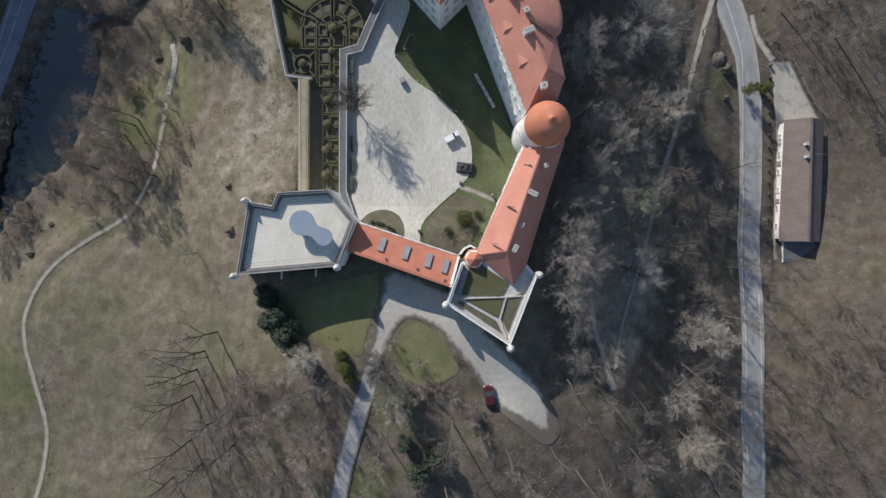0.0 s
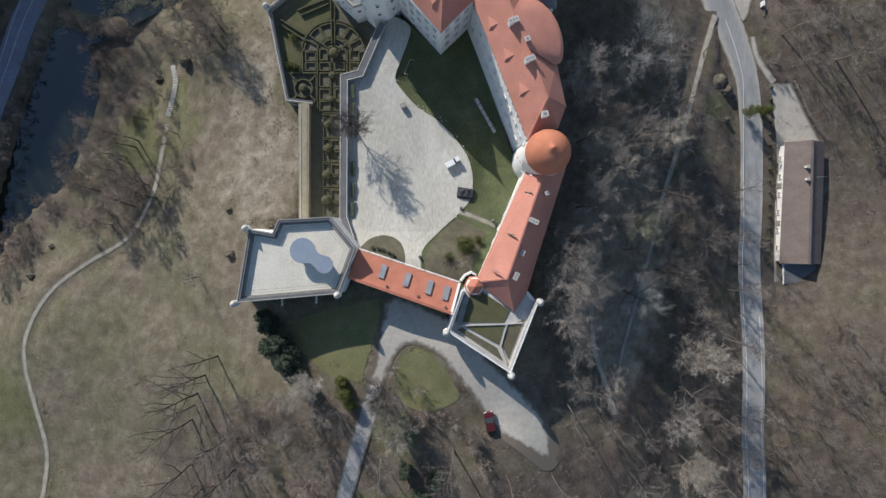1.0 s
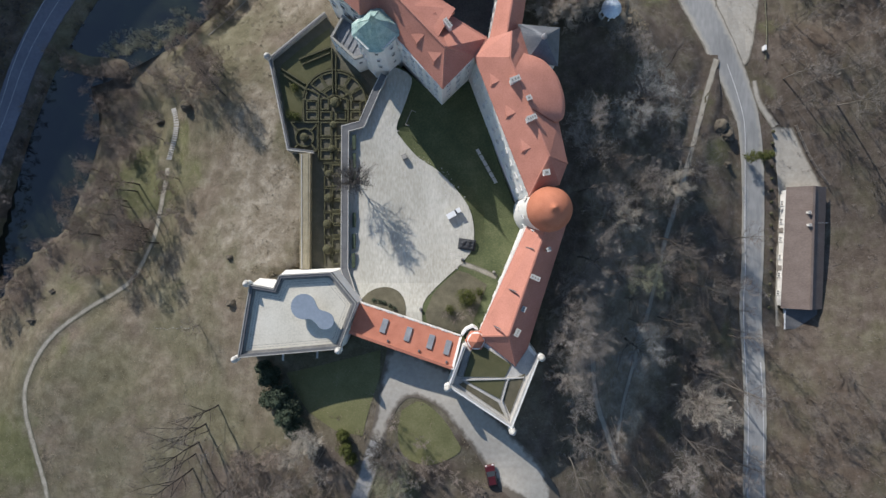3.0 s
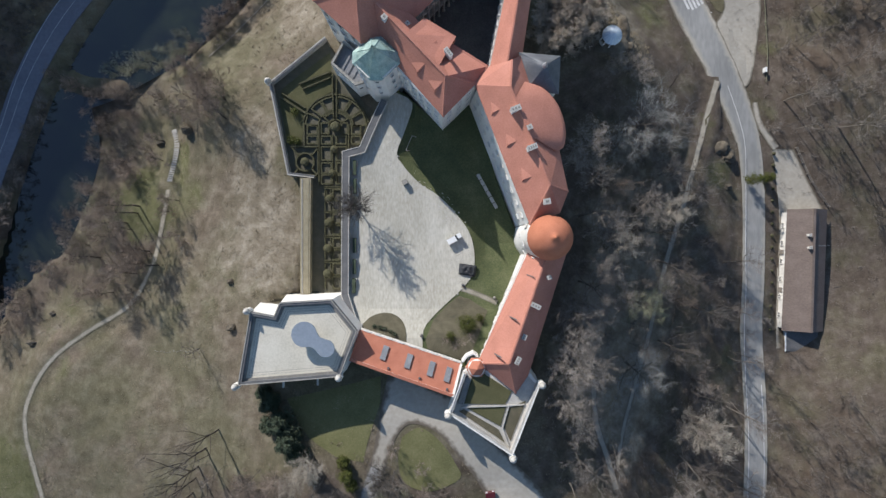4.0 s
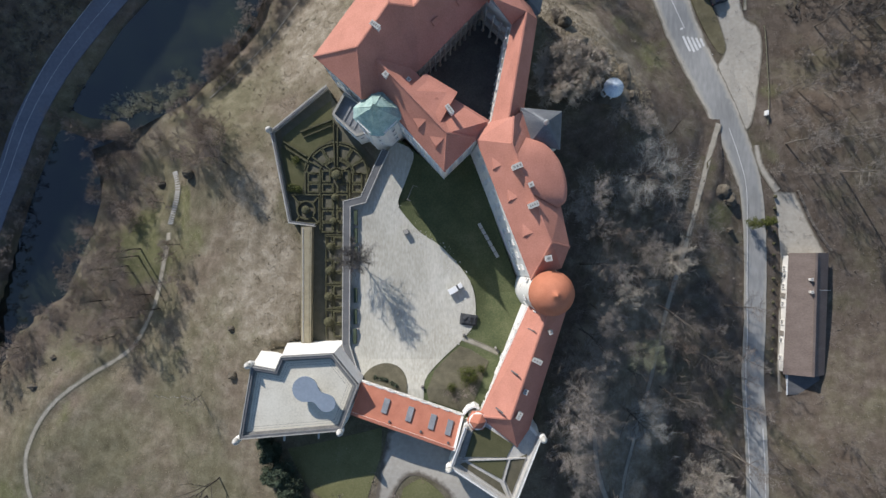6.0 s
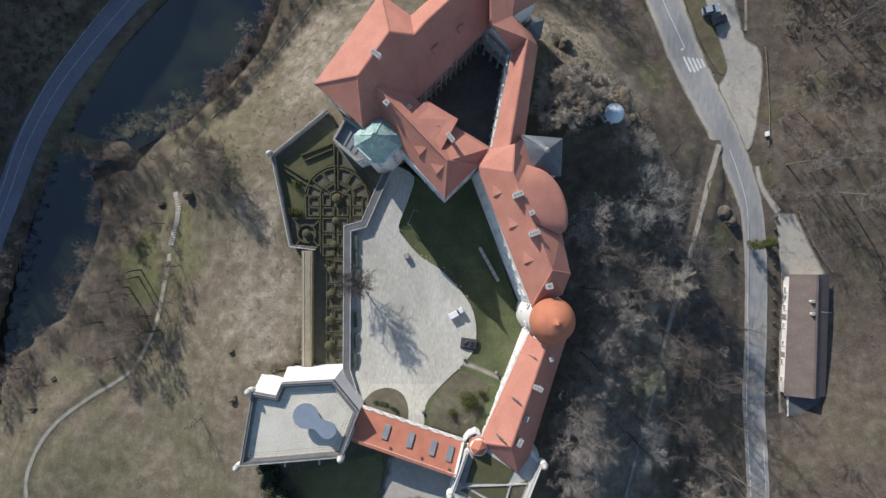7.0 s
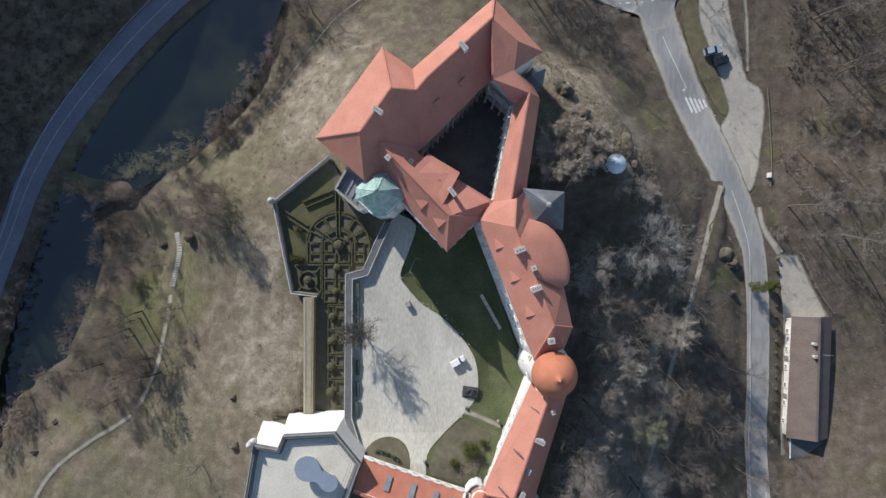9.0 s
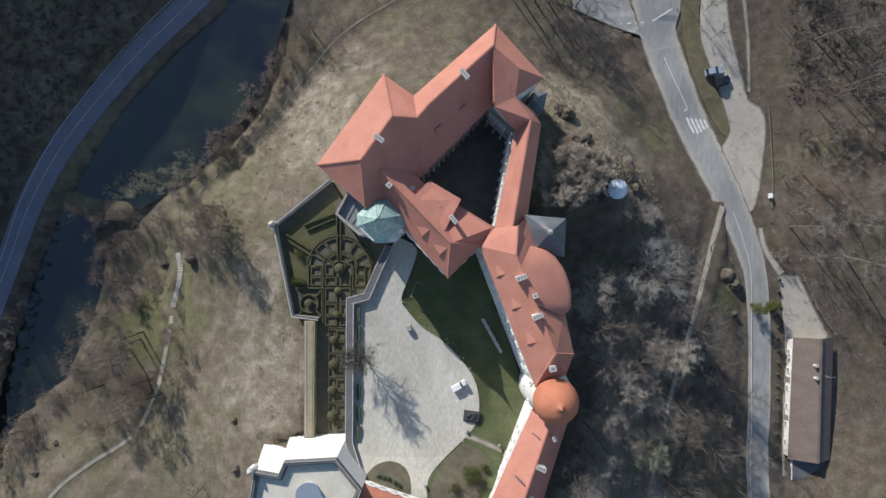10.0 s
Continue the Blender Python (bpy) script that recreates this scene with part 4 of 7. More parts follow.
# narrow east range between court and outer slope
east = thing("castle_wing", "narrow white range with a red tile roof between court and slope", "castle wing", group="castle wings")
line = [(14.2, 66.2), (12.0, 49.6), (8.0, 49.0), (10.9, 65.4)]
part("wall", Build().wall(inset(line, 0.4), 0.7, [-4, -1, 3, 3], 15.1, True).done("wall", M_PLASTER), east)
ev = [(10.7, 65.6, 15.4), (7.2, 48.8, 15.4), (9.9, 49.2, 18.1), (12.8, 66.6, 18.1), (14.9, 66.2, 15.5), (12.5, 49.8, 15.5)]
part("roof", Build().shell(ev, [(0, 1, 2, 3), (3, 2, 5, 4), (0, 3, 4)]).done("roof", M_TILE), east)
ridge_caps(east, [ev[2], ev[3]])
part("gutter", Build().wall([(10.75, 65.6), (7.35, 49.4)], 0.35, 15.0, 15.22).done("gutter", M_STONE), east)

# south-west range
sw = thing("castle_wing", "white three-storey range with a hipped red tile roof", "castle wing", group="castle wings")
swp = [(-12.4, 53.4), (-0.6, 40.8), (5.0, 46.2), (6.4, 49.2), (0.3, 51.6), (-4.2, 55.6), (-6.5, 57.6)]
part("wall", Build().wall(inset(swp, 0.45), 0.8, [1, 3, 3, 3, 3, 3, 3], 16.1, True).done("wall", M_PLASTER), sw)
sv = [(-13.2, 55.0, 16.4), (-0.5, 40.8, 16.3), (5.0, 46.4, 16.3), (7.0, 49.3, 16.3), (-4.0, 56.0, 16.3), (-8.0, 59.8, 16.4), (-11.3, 58.2, 20.1), (-0.1, 46.6, 20.0)]
part("roof", Build().shell(sv, [(0, 1, 7, 6), (1, 2, 7), (2, 3, 4, 7), (7, 4, 5, 6), (0, 6, 5)]).done("roof", M_TILE), sw)
ridge_caps(sw, [sv[6], sv[7], sv[1]])
ridge_caps(sw, [sv[7], sv[2]])
# wide raised dormer over the court
dv = [(-3.6, 56.9, 17.2), (1.6, 53.8, 17.2), (-1.4, 48.0, 19.7), (-6.6, 53.4, 19.9)]
part("dormer", Build().shell(dv, [(0, 3, 2, 1)], 0.2).done("dormer", M_TILE), sw)
part("dormer_wall", Build().wall([(-4.2, 55.9), (-3.4, 56.6), (1.3, 53.8), (0.4, 52.3)], 0.3, 15.0, 17.0).done("dormer_wall", M_TILE), sw)
windows(sw, (-11.5, 52.6), (-0.95, 41.2), (14.6, 11.2, 7.6), 8, 0.95, 1.5)
windows(sw, (-0.35, 41.15), (4.6, 45.9), (14.6, 11.2, 7.6), 3, 0.95, 1.5)
for x, y in ((-5.0, 47.9), (-2.2, 44.9)):
    dormer(sw, (x, y), (sv[0], sv[1], sv[7]), 1.2, 2.4, 0.5)
dormer(sw, (-1.4, 52.6), (dv[0], dv[3], dv[2]), 1.2, 1.8, 0.5)
chimney((-9.9, 55.8), 19.2, 20.9, (0.9, 0.9), radians(-45), 1)
chimney((0.3, 50.4), 17.6, 20.6, (1.9, 0.7), radians(-52), 4)
chimney((-6.3, 55.5), 17.6, 18.9, (0.7, 0.6), radians(-45), 1)

# east range with the apse
ew = thing("castle_wing", "long white range with a red tile roof and a rounded apse", "castle wing", group="castle wings")
eo = [(5.3, 46.0), (14.2, 23.4), (18.5, 25.2), (19.6, 28.5), (18.2, 35.5), (17.4, 44.2), (11.6, 50.4), (7.2, 48.8)]
foot = [(4.2, 45.4), (12.9, 22.9), (18.8, 24.8), (20.2, 28.4), (18.8, 35.6), (17.9, 44.4), (11.6, 50.6), (7.0, 48.9)]
part("wall", Build().prism(eo, [2, 2, -1, -3, -3, -3, -3, 2], 16.3, foot).done("wall", M_PLASTER), ew)
wv = [(4.7, 46.1, 16.4), (13.9, 22.9, 16.5), (18.9, 24.9, 16.6), (20.1, 28.4, 17.3), (18.6, 35.5, 17.1), (10.2, 44.8, 20.5), (16.6, 29.1, 20.5), (12.6, 51.0, 16.8), (7.0, 49.1, 16.4), (10.6, 49.4, 19.3)]
part("roof", Build().shell(wv, [(0, 1, 6, 5), (1, 2, 6), (2, 3, 6), (6, 3, 4, 5), (5, 4, 7), (0, 5, 9, 8), (5, 7, 9)]).done("roof", M_TILE), ew)
ridge_caps(ew, [wv[9], wv[5], wv[6], wv[3]])
ridge_caps(ew, [wv[6], wv[1]])
rim = smooth_line([(18.0, 34.9), (19.2, 35.6), (19.6, 37.2), (19.4, 39.6), (18.2, 42.7), (15.9, 45.2), (12.8, 46.3)], 0.6)
top = [tuple(Vector((13.4, 36.9)).lerp(Vector((11.0, 43.0)), i / (len(rim) - 1))) for i in range(len(rim))]
ab = Build()
n = len(rim)
rows_ = [(1.0, 17.5), (0.985, 18.0), (0.95, 18.35), (0.88, 18.6), (0.6, 19.35), (0.3, 20.05), (0.0, 20.62)]
vs = [(*Vector(top[i]).lerp(Vector(rim[i]), u), z) for u, z in rows_ for i in range(n)]
ab.add(vs, [(k * n + i, k * n + i + 1, (k + 1) * n + i + 1, (k + 1) * n + i) for k in range(len(rows_) - 1) for i in range(n - 1)])
part("apse_roof", ab.done("apse_roof", M_TILE, True), ew, "rounded red tile roof")
ends = [vs[k * n] for k in range(len(rows_))]
part("apse_gable", Build().add([*ends, (top[0][0], top[0][1], 17.0)], [tuple(range(len(ends) + 1))]).done("apse_gable", M_TILE), ew)
part("apse_wall", Build().prism(inset(rim + [(13.5, 40.0)], 0.4), -4, 17.3).done("apse_wall", M_PLASTER), ew)
# the battered court front leans in from foot to eaves, so its windows sit a little way out
for z, off in ((14.8, 0.14), (11.4, 0.46), (8.0, 0.80)):
    n = Vector((-0.93, -0.37)) * off
    windows(ew, Vector((5.5, 45.5)) + n, Vector((14.0, 23.9)) + n, (z,), 10, 0.75, 1.15)
for x, y in ((7.4, 41.5), (9.9, 36.2), (12.4, 30.5)):
    dormer(ew, (x, y), (wv[0], wv[1], wv[6]), 1.2, 2.0, 0.45)
chimney((11.0, 41.2), 19.6, 21.6, (1.9, 0.9), radians(22), 3)
chimney((13.2, 38.3), 20.0, 21.3, (0.9, 0.8), radians(22), 1)
chimney((13.6, 35.1), 19.6, 21.6, (1.9, 0.9), radians(22), 4)
chimney((16.2, 26.6), 18.4, 20.4, (1.2, 1.0), radians(10), 1)

# grey-roofed square tower
gt = thing("square_tower", "square white tower under a grey sheet-metal pyramid roof", "tower")
gp = [(12.2, 51.0), (18.5, 50.4), (18.2, 44.8), (13.6, 45.4)]
part("wall", Build().prism(gp, -4, 16.9).done("wall", M_PLASTER), gt)
gv = [(11.9, 51.3, 17.1), (13.3, 45.2, 17.1), (18.5, 44.4, 17.1), (18.8, 50.7, 17.1), (15.8, 48.4, 19.8)]
part("roof", Build().shell(gv, [(0, 1, 4), (1, 2, 4), (2, 3, 4), (3, 0, 4)], 0.15).done("roof", M_SLATEZINC), gt)
for a, b in ((0, 1), (1, 2), (2, 3), (3, 0)):
    seams = Build()
    for k in range(1, 10):
        p = Vector(gv[a]).lerp(Vector(gv[b]), k / 10)
        q = Vector(gv[4]).lerp(p, 0.08 + abs(k - 5) * 0.02)
        seams.wall([(p.x, p.y), (q.x, q.y)], 0.06, [p.z, q.z], [p.z + 0.03, q.z + 0.03])
    part("standing_seams", seams.done("standing_seams", M_SLATEZINC), gt)
part("finial", Build().lathe((15.8, 48.4), [(0.5, 19.4), (0.35, 20.2), (0.12, 20.5), (0.10, 21.3), (0.02, 21.5)], 8).done("finial", M_METAL), gt)

# copper-roofed stair tower
ct = thing("copper_tower", "white eight-sided tower with a green copper helm roof", "tower")


def octagon(c, r, turn=22.5):
    return [(c[0] + r * math.cos(radians(turn + 45 * i)), c[1] + r * math.sin(radians(turn + 45 * i))) for i in range(8)]


def pavilion_ring(c, r):
    """A square standing on its corner, with the four corners cut off."""
    return [(c[0] + r * math.cos(radians(90 * i + k)), c[1] + 0.94 * r * math.sin(radians(90 * i + k))) for i in range(4) for k in (-14, 14)]


CC = (-11.55, 50.3)
part("wall", Build().prism(octagon(CC, 3.55), 0, 17.4, octagon(CC, 3.95)).done("wall", M_PLASTER), ct)
cb = Build()
rings = [(4.02, 16.95), (4.05, 17.15), (3.62, 17.4), (3.70, 17.46), (3.25, 17.8), (3.33, 17.86), (2.86, 18.3), (2.94, 18.36), (2.66, 18.75), (2.40, 19.15), (2.05, 19.6), (1.60, 20.1), (1.12, 20.65), (0.66, 21.3), (0.32, 22.1), (0.14, 23.0), (0.03, 24.2)]
for k in range(len(rings) - 1):
    lo, hi = pavilion_ring(CC, rings[k][0]), pavilion_ring(CC, rings[k + 1][0])
    for i in range(8):
        j = (i + 1) % 8
        cb.add([(*lo[i], rings[k][1]), (*lo[j], rings[k][1]), (*hi[j], rings[k + 1][1]), (*hi[i], rings[k + 1][1])], [(0, 1, 2, 3)])
helm = part("roof", cb.done("roof", M_COPPER), ct, "green copper helm roof with stepped eaves")
for i in range(8):
    roll = Build()
    for k in range(7, len(rings) - 2):
        p, q = (Vector((*pavilion_ring(CC, rings[m][0])[i], rings[m][1])) for m in (k, k + 1))
        tube(roll, p, q, 0.09, 0.09, 5)
    part("ridge_roll", roll.done("ridge_roll", M_COPPER), helm)
    for u in (0.2, 0.4, 0.6, 0.8):
        seam = Build()
        for k in range(1, 9):
            ends = []
            for m in (k, k + 1):
                ring_ = pavilion_ring(CC, rings[m][0])
                a, b = Vector(ring_[i]), Vector(ring_[(i + 1) % 8])
                ends.append(Vector((*a.lerp(b, u), rings[m][1] + 0.01)))
            if (Vector(pavilion_ring(CC, 3.0)[i]) - Vector(pavilion_ring(CC, 3.0)[(i + 1) % 8])).length > 1.5 or u in (0.4, 0.6):
                tube(seam, ends[0], ends[1], 0.045, 0.045, 4)
        if seam.v:
            part("standing_seam", seam.done("standing_seam", M_COPPER), helm)
for i in range(8):
    o1, o2 = octagon(CC, 3.9), octagon(CC, 3.9)
    a, b = Vector(o1[i]), Vector(o2[(i + 1) % 8])
    if i in (3, 4, 5, 6):
        windows(ct, b, a, (15.6, 12.0, 8.4), 1, 0.55, 0.95)

lt = thing("corner_turret", "low white corner turret with an open stone-rimmed platform", "turret")
lp = [(-20.5, 51.8), (-18.3, 55.8), (-13.6, 52.6), (-14.6, 48.4), (-16.2, 47.9)]
part("wall", Build().prism(lp, -5, 8.2, inset(lp, -0.25)).done("wall", M_PLASTER), lt)
part("parapet", Build().wall(inset(lp, 0.2), 0.4, 8.2, 9.1, True).done("parapet", M_GREYWALL), lt)
part("platform", Build().prism(inset(lp, 0.4), 8.2, 8.3).done("platform", M_ZINC), lt)
for k in (0.2, 0.4, 0.6, 0.8):
    p, q = Vector(lp[0]).lerp(Vector(lp[4]), k), Vector(lp[1]).lerp(Vector(lp[2]), k)
    part("roof_rib", Build().wall([tuple(p.lerp(q, 0.15)), tuple(p.lerp(q, 0.8))], 0.2, 8.28, 8.45).done("roof_rib", M_ZINC), lt)
windows(lt, (-16.4, 48.0), (-20.4, 51.5), (6.2, 3.2), 3, 0.6, 1.0)
windows(lt, (-14.8, 48.3), (-16.0, 47.9), (6.2, 3.2), 1, 0.6, 1.0)

# round tower
rt = thing("round_tower", "round white tower with a domed orange tile roof", "tower")
RC = (17.1, 20.8)
part("wall", Build().lathe(RC, [(4.75, -3), (4.3, 6), (3.55, 16.8), (3.65, 17.0), (3.65, 17.4)], 40).done("wall", M_PLASTER, True), rt)
prof = [(3.75, 17.2)] + [(3.75 * math.cos(radians(a)) ** 0.85, 17.3 + 4.6 * math.sin(radians(a)) ** 1.05) for a in range(6, 84, 6)] + [(0.25, 22.2), (0.12, 23.0), (0.02, 23.3)]
part("roof", Build().lathe(RC, prof, 40, False).done("roof", M_DOME, True), rt)
for a, z in ((150, 13.5), (195, 13.5), (240, 13.5), (172, 9.5), (218, 9.5)):
    p = Vector((RC[0] + 4.12 * math.cos(radians(a)), RC[1] + 4.12 * math.sin(radians(a))))
    t = Vector((-math.sin(radians(a)), math.cos(radians(a)))) * 0.4
    windows(rt, p - t * -1, p + t * -1, (z,), 1, 0.55, 0.9)

# south-east range
se = thing("castle_wing", "long low white range with a red tile roof and chimneys", "castle wing", group="castle wings")
so = [(13.9, 17.8), (6.0, -0.8), (11.9, -5.6), (13.8, -2.8), (15.8, 4.2), (20.3, 18.5)]
part("wall", Build().prism(so, [3, 4, 4, 2, 0, -2], [11.9, 12.3, 12.9, 12.5, 12.1, 11.8]).done("wall", M_PLASTER), se)
qv = [(14.9, 19.8, 12.1), (5.5, -0.9, 12.5), (12.1, -6.0, 13.1), (14.3, -2.9, 12.7), (16.4, 3.9, 12.3), (21.2, 19.0, 12.0), (17.55, 20.1, 16.3), (10.5, -0.1, 17.0)]
part("roof", Build().shell(qv, [(0, 1, 7, 6), (1, 2, 7), (2, 3, 7), (3, 4, 5, 6, 7)]).done("roof", M_TILE), se)
ridge_caps(se, [qv[6], qv[7], qv[2]])
ridge_caps(se, [qv[7], qv[1]])
part("cornice", Build().wall([(13.85, 18.0), (5.85, -0.4)], 0.25, [11.5, 12.0], [11.8, 12.25]).done("cornice", M_PLASTER), se)
windows(se, (13.8, 17.4), (6.1, -0.3), (10.2,), 11, 0.85, 1.2)
windows(se, (13.8, 17.4), (6.1, -0.3), (7.6,), 7, 0.85, 1.2)
tilts = [(Vector(qv[a]) - Vector(qv[0])).cross(Vector(qv[b]) - Vector(qv[0])).normalized() for a, b in ((1, 7), (7, 6), (1, 6))]
for x, y in ((14.2, 14.4), (11.3, 7.3), (8.7, 1.1)):
    p, q = Vector((x, y)) + Vector((-0.5, 0.16)), Vector((x, y)) + Vector((0.5, -0.16))
    zs = [max(qv[0][2] - (n.x * (c.x - qv[0][0]) + n.y * (c.y - qv[0][1])) / n.z for n in tilts) for c in (p, q)]
    part("snow_guard", Build().wall([tuple(p), tuple(q)], 0.12, [z - 0.7 for z in zs], [z + 0.1 for z in zs]).done("snow_guard", M_LEAD), se, "thin dark roof rail")
chimney((14.9, 9.5), 15.4, 17.4, (1.9, 0.8), radians(-25), 3)
chimney((13.1, 4.2), 14.4, 16.6, (1.0, 0.7), radians(65), 2)
chimney((12.0, 0.3), 14.9, 17.0, (1.5, 0.8), radians(62), 3)
chimney((17.2, 14.2), 15.2, 16.8, (0.7, 0.7), radians(20), 1)

ot = thing("stair_turret", "small turret with a low faceted orange tile roof", "turret")
part("wall", Build().lathe((5.3, -1.6), [(1.6, 4), (1.5, 13.2)], 18).done("wall", M_PLASTER, True), ot)
part("roof", Build().lathe((5.3, -1.6), [(1.9, 12.55), (1.88, 12.75), (1.0, 13.7), (0.03, 14.5)], 6, False).done("roof", M_TILE_NEW), ot)
part("parapet", Build().wall([(2.9, -0.8), (3.7, 0.2), (4.8, 0.7), (5.6, 0.2)], 0.3, 7, 12.2).done("parapet", M_PLASTER), ot)

# gate range
gate = thing("gatehouse", "white gatehouse range with an orange lean-to tile roof", "gatehouse")
gn0, gn1, gs1, gs0 = (-15.0, 4.7), (2.7, -1.2), (1.3, -6.1), (-16.4, 0.1)


def gp_at(u, v):
    """A plan point: u along the range, v from its court side to its outer side."""
    a = Vector(gn0).lerp(Vector(gn1), u)
    b = Vector(gs0).lerp(Vector(gs1), u)
    return tuple(a.lerp(b, v))


for u0, u1, z0 in ((0.0, 0.42, 2.0), (0.60, 1.0, 2.0), (0.42, 0.60, 11.0 - 0.2)):
    pl = [gp_at(u0, 0.06), gp_at(u0, 0.94), gp_at(u1, 0.94), gp_at(u1, 0.06)]
    part("wall", Build().prism(pl, z0, [11.2, 13.2, 13.2, 11.2]).done("wall", M_PLASTER), gate)
part("roof", Build().shell([(*gn0, 11.5), (*gs0, 13.6), (*gs1, 13.6), (*gn1, 11.5)], [(0, 1, 2, 3)], 0.25).done("roof", M_TILE_NEW), gate)
part("parapet", Build().wall([gp_at(0.0, 1.02), gp_at(1.0, 1.02)], 0.35, 12.6, 13.95).done("parapet", M_PLASTER), gate)
part("coping", Build().wall([gp_at(0.0, 1.02), gp_at(1.0, 1.02)], 0.5, 13.95, 14.05).done("coping", M_TILE_NEW), gate)
part("end_wall", Build().wall([gp_at(1.0, 0.0), gp_at(1.0, 1.05)], 0.4, [10, 12], [12.0, 14.1]).done("end_wall", M_PLASTER), gate)
for i in range(9):
    part("merlon", Build().wall([gp_at(0.04 + i * 0.11, -0.03), gp_at(0.10 + i * 0.11, -0.03)], 0.2, 10.6, 11.6).done("merlon", M_PLASTER), gate)
part("cornice", Build().wall([gp_at(0.0, -0.03), gp_at(1.0, -0.03)], 0.2, 10.2, 11.2).done("cornice", M_PLASTER), gate)
for u, v in ((0.36, 0.88), (0.66, 0.85), (0.93, 0.9)):
    p = gp_at(u, v)
    part("roof_vent", Build().box((*p, 11.5 + v * 2.1), (0.3, 0.35, 0.35), radians(-18)).done("roof_vent", M_LEAD), gate, "small dark roof vent")
for u in (0.285, 0.52, 0.74, 0.905):
    a, b = Vector(gp_at(u, 0.22)), Vector(gp_at(u, 0.68))
    sky_box = Build()
    s = (Vector(gn1) - Vector(gn0)).normalized() * 0.5
    za, zb = 11.5 + 0.22 * 2.1 + 0.32, 11.5 + 0.68 * 2.1 + 0.32
    vs = [(*(a - s), za), (*(b - s), zb), (*(b + s), zb), (*(a + s), za)]
    part("skylight", sky_box.shell(vs, [(0, 1, 2, 3)], 0.4).done("skylight", M_ZINC), gate, "grey roof light")

# bastion with its terrace deck
bs = thing("bastion", "battered white bastion with a pale paved roof terrace and stone parapet", "bastion")
bp = [(-33.1, 8.2), (-29.1, 7.5), (-28.1, 9.8), (-19.3, 10.3), (-15.0, 5.0), (-17.9, -2.8), (-35.2, -4.3)]
bf = [(-36.0, 8.6), (-31.6, 8.2), (-31.0, 10.2), (-19.3, 10.5), (-14.9, 5.1), (-17.5, -3.2), (-37.4, -5.0)]
part("wall", Build().prism(bp, -2.5, 13.9, bf).done("wall", M_PLASTER), bs)
part("deck", Build().prism(inset(bp, 0.95), 13.9, 14.0).done("deck", M_DECK), bs, "pale paved terrace deck")
part("parapet", Build().wall(inset(bp, 0.28), 0.55, 13.9, 14.95, True).done("parapet", M_LEAD), bs, "dark weathered stone parapet")
part("ledge", Build().wall(inset(bp, 0.75), 0.38, 13.9, 14.35, True).done("ledge", M_DARKSTONE), bs)
part("coping", Build().wall(inset(bp, 0.10), 0.16, 14.95, 15.05, True).done("coping", M_GREYWALL), bs)
part("joint", Build().wall(inset(bp, 1.75), 0.05, 13.99, 14.006, True).done("joint", M_DARKSTONE), bs)
part("joint", Build().wall(inset(bp, 1.35), 0.04, 13.99, 14.006, True).done("joint", M_DARKSTONE), bs)
for x, y in ((-27.9, -3.75), (-22.0, -3.35)):
    part("spout", Build().wall([(x, y), (x - 0.05, y - 1.3)], 0.3, 12.9, 13.2).done("spout", M_STONE), bs, "stone water spout")


def bartizan(parent, at, z0, z1, r):
    ob = part("bartizan", Build().lathe(at, [(0.15, z0), (r * 0.9, z0 + 1.4), (r, z0 + 1.6), (r, z1), (r * 1.12, z1 + 0.05), (r * 1.1, z1 + 0.2)], 14).done("bartizan", M_PLASTER, False), parent)
    part("cap", Build().lathe(at, [(r * 1.05, z1 + 0.2), (r * 0.9, z1 + 0.7), (r * 0.5, z1 + 1.05), (0.05, z1 + 1.3)], 14).done("cap", M_STONE, True), ob)


for p in ((-33.6, 8.3), (-35.6, -4.5), (-18.1, -3.0)):
    bartizan(bs, p, 11.8, 14.9, 0.55)
cano = thing("canopy", "kidney-shaped grey-blue canopy roof on thin posts on the deck", "canopy")
out = []
c1, r1, c2, r2 = Vector((-23.73, 4.55)), 2.15, Vector((-20.14, 2.2)), 1.5
ax = (c2 - c1).normalized()
t0 = math.atan2(ax.y, ax.x)
for i in range(19):
    a = t0 + radians(46 + i * (268 / 18))
    out.append((c1.x + r1 * math.cos(a), c1.y + r1 * math.sin(a)))
for i in range(13):
    a = t0 + radians(-112 + i * (224 / 12))
    out.append((c2.x + r2 * math.cos(a), c2.y + r2 * math.sin(a)))
side = Vector((-ax.y, ax.x))
waist = c1.lerp(c2, 0.56)
out = out[:19] + [tuple(waist - side * 1.05)] + out[19:] + [tuple(waist + side * 1.05)]
ring = smooth_line([*out, out[0]], 0.5)[:-1]
part("roof", Build().prism(ring, 15.75, 15.95).done("roof", M_CANOPY), cano)
part("enclosure", Build().prism(inset(ring, 0.6), 14.0, 15.75).done("enclosure", M_PALEZINC), cano, "pale panelled enclosure")

# grass-roofed terrace at the south corner
te = thing("terrace", "triangular walled terrace with grass panels and pale stone parapets", "terrace")
tp = [(3.0, -2.3), (0.5, -9.3), (11.4, -16.5), (16.1, -4.4), (14.2, -2.2), (12.0, -5.4), (6.0, -1.2)]
tf = [(2.7, -2.3), (0.0, -9.8), (11.4, -17.4), (16.9, -4.2), (14.6, -2.0), (12.0, -5.4), (6.0, -1.2)]
part("wall", Build().prism(tp, 0, 12.4, tf).done("wall", M_PLASTER), te)
part("paving", Build().prism(inset(tp, 0.5), 12.4, 12.5).done("paving", M_STONE), te)
par = [(3.0, -2.3), (0.5, -9.3), (11.4, -16.5), (16.1, -4.4)]
part("parapet", Build().wall(offset_line(par, 0.3), 0.45, 12.4, 14.1).done("parapet", M_STONE), te)
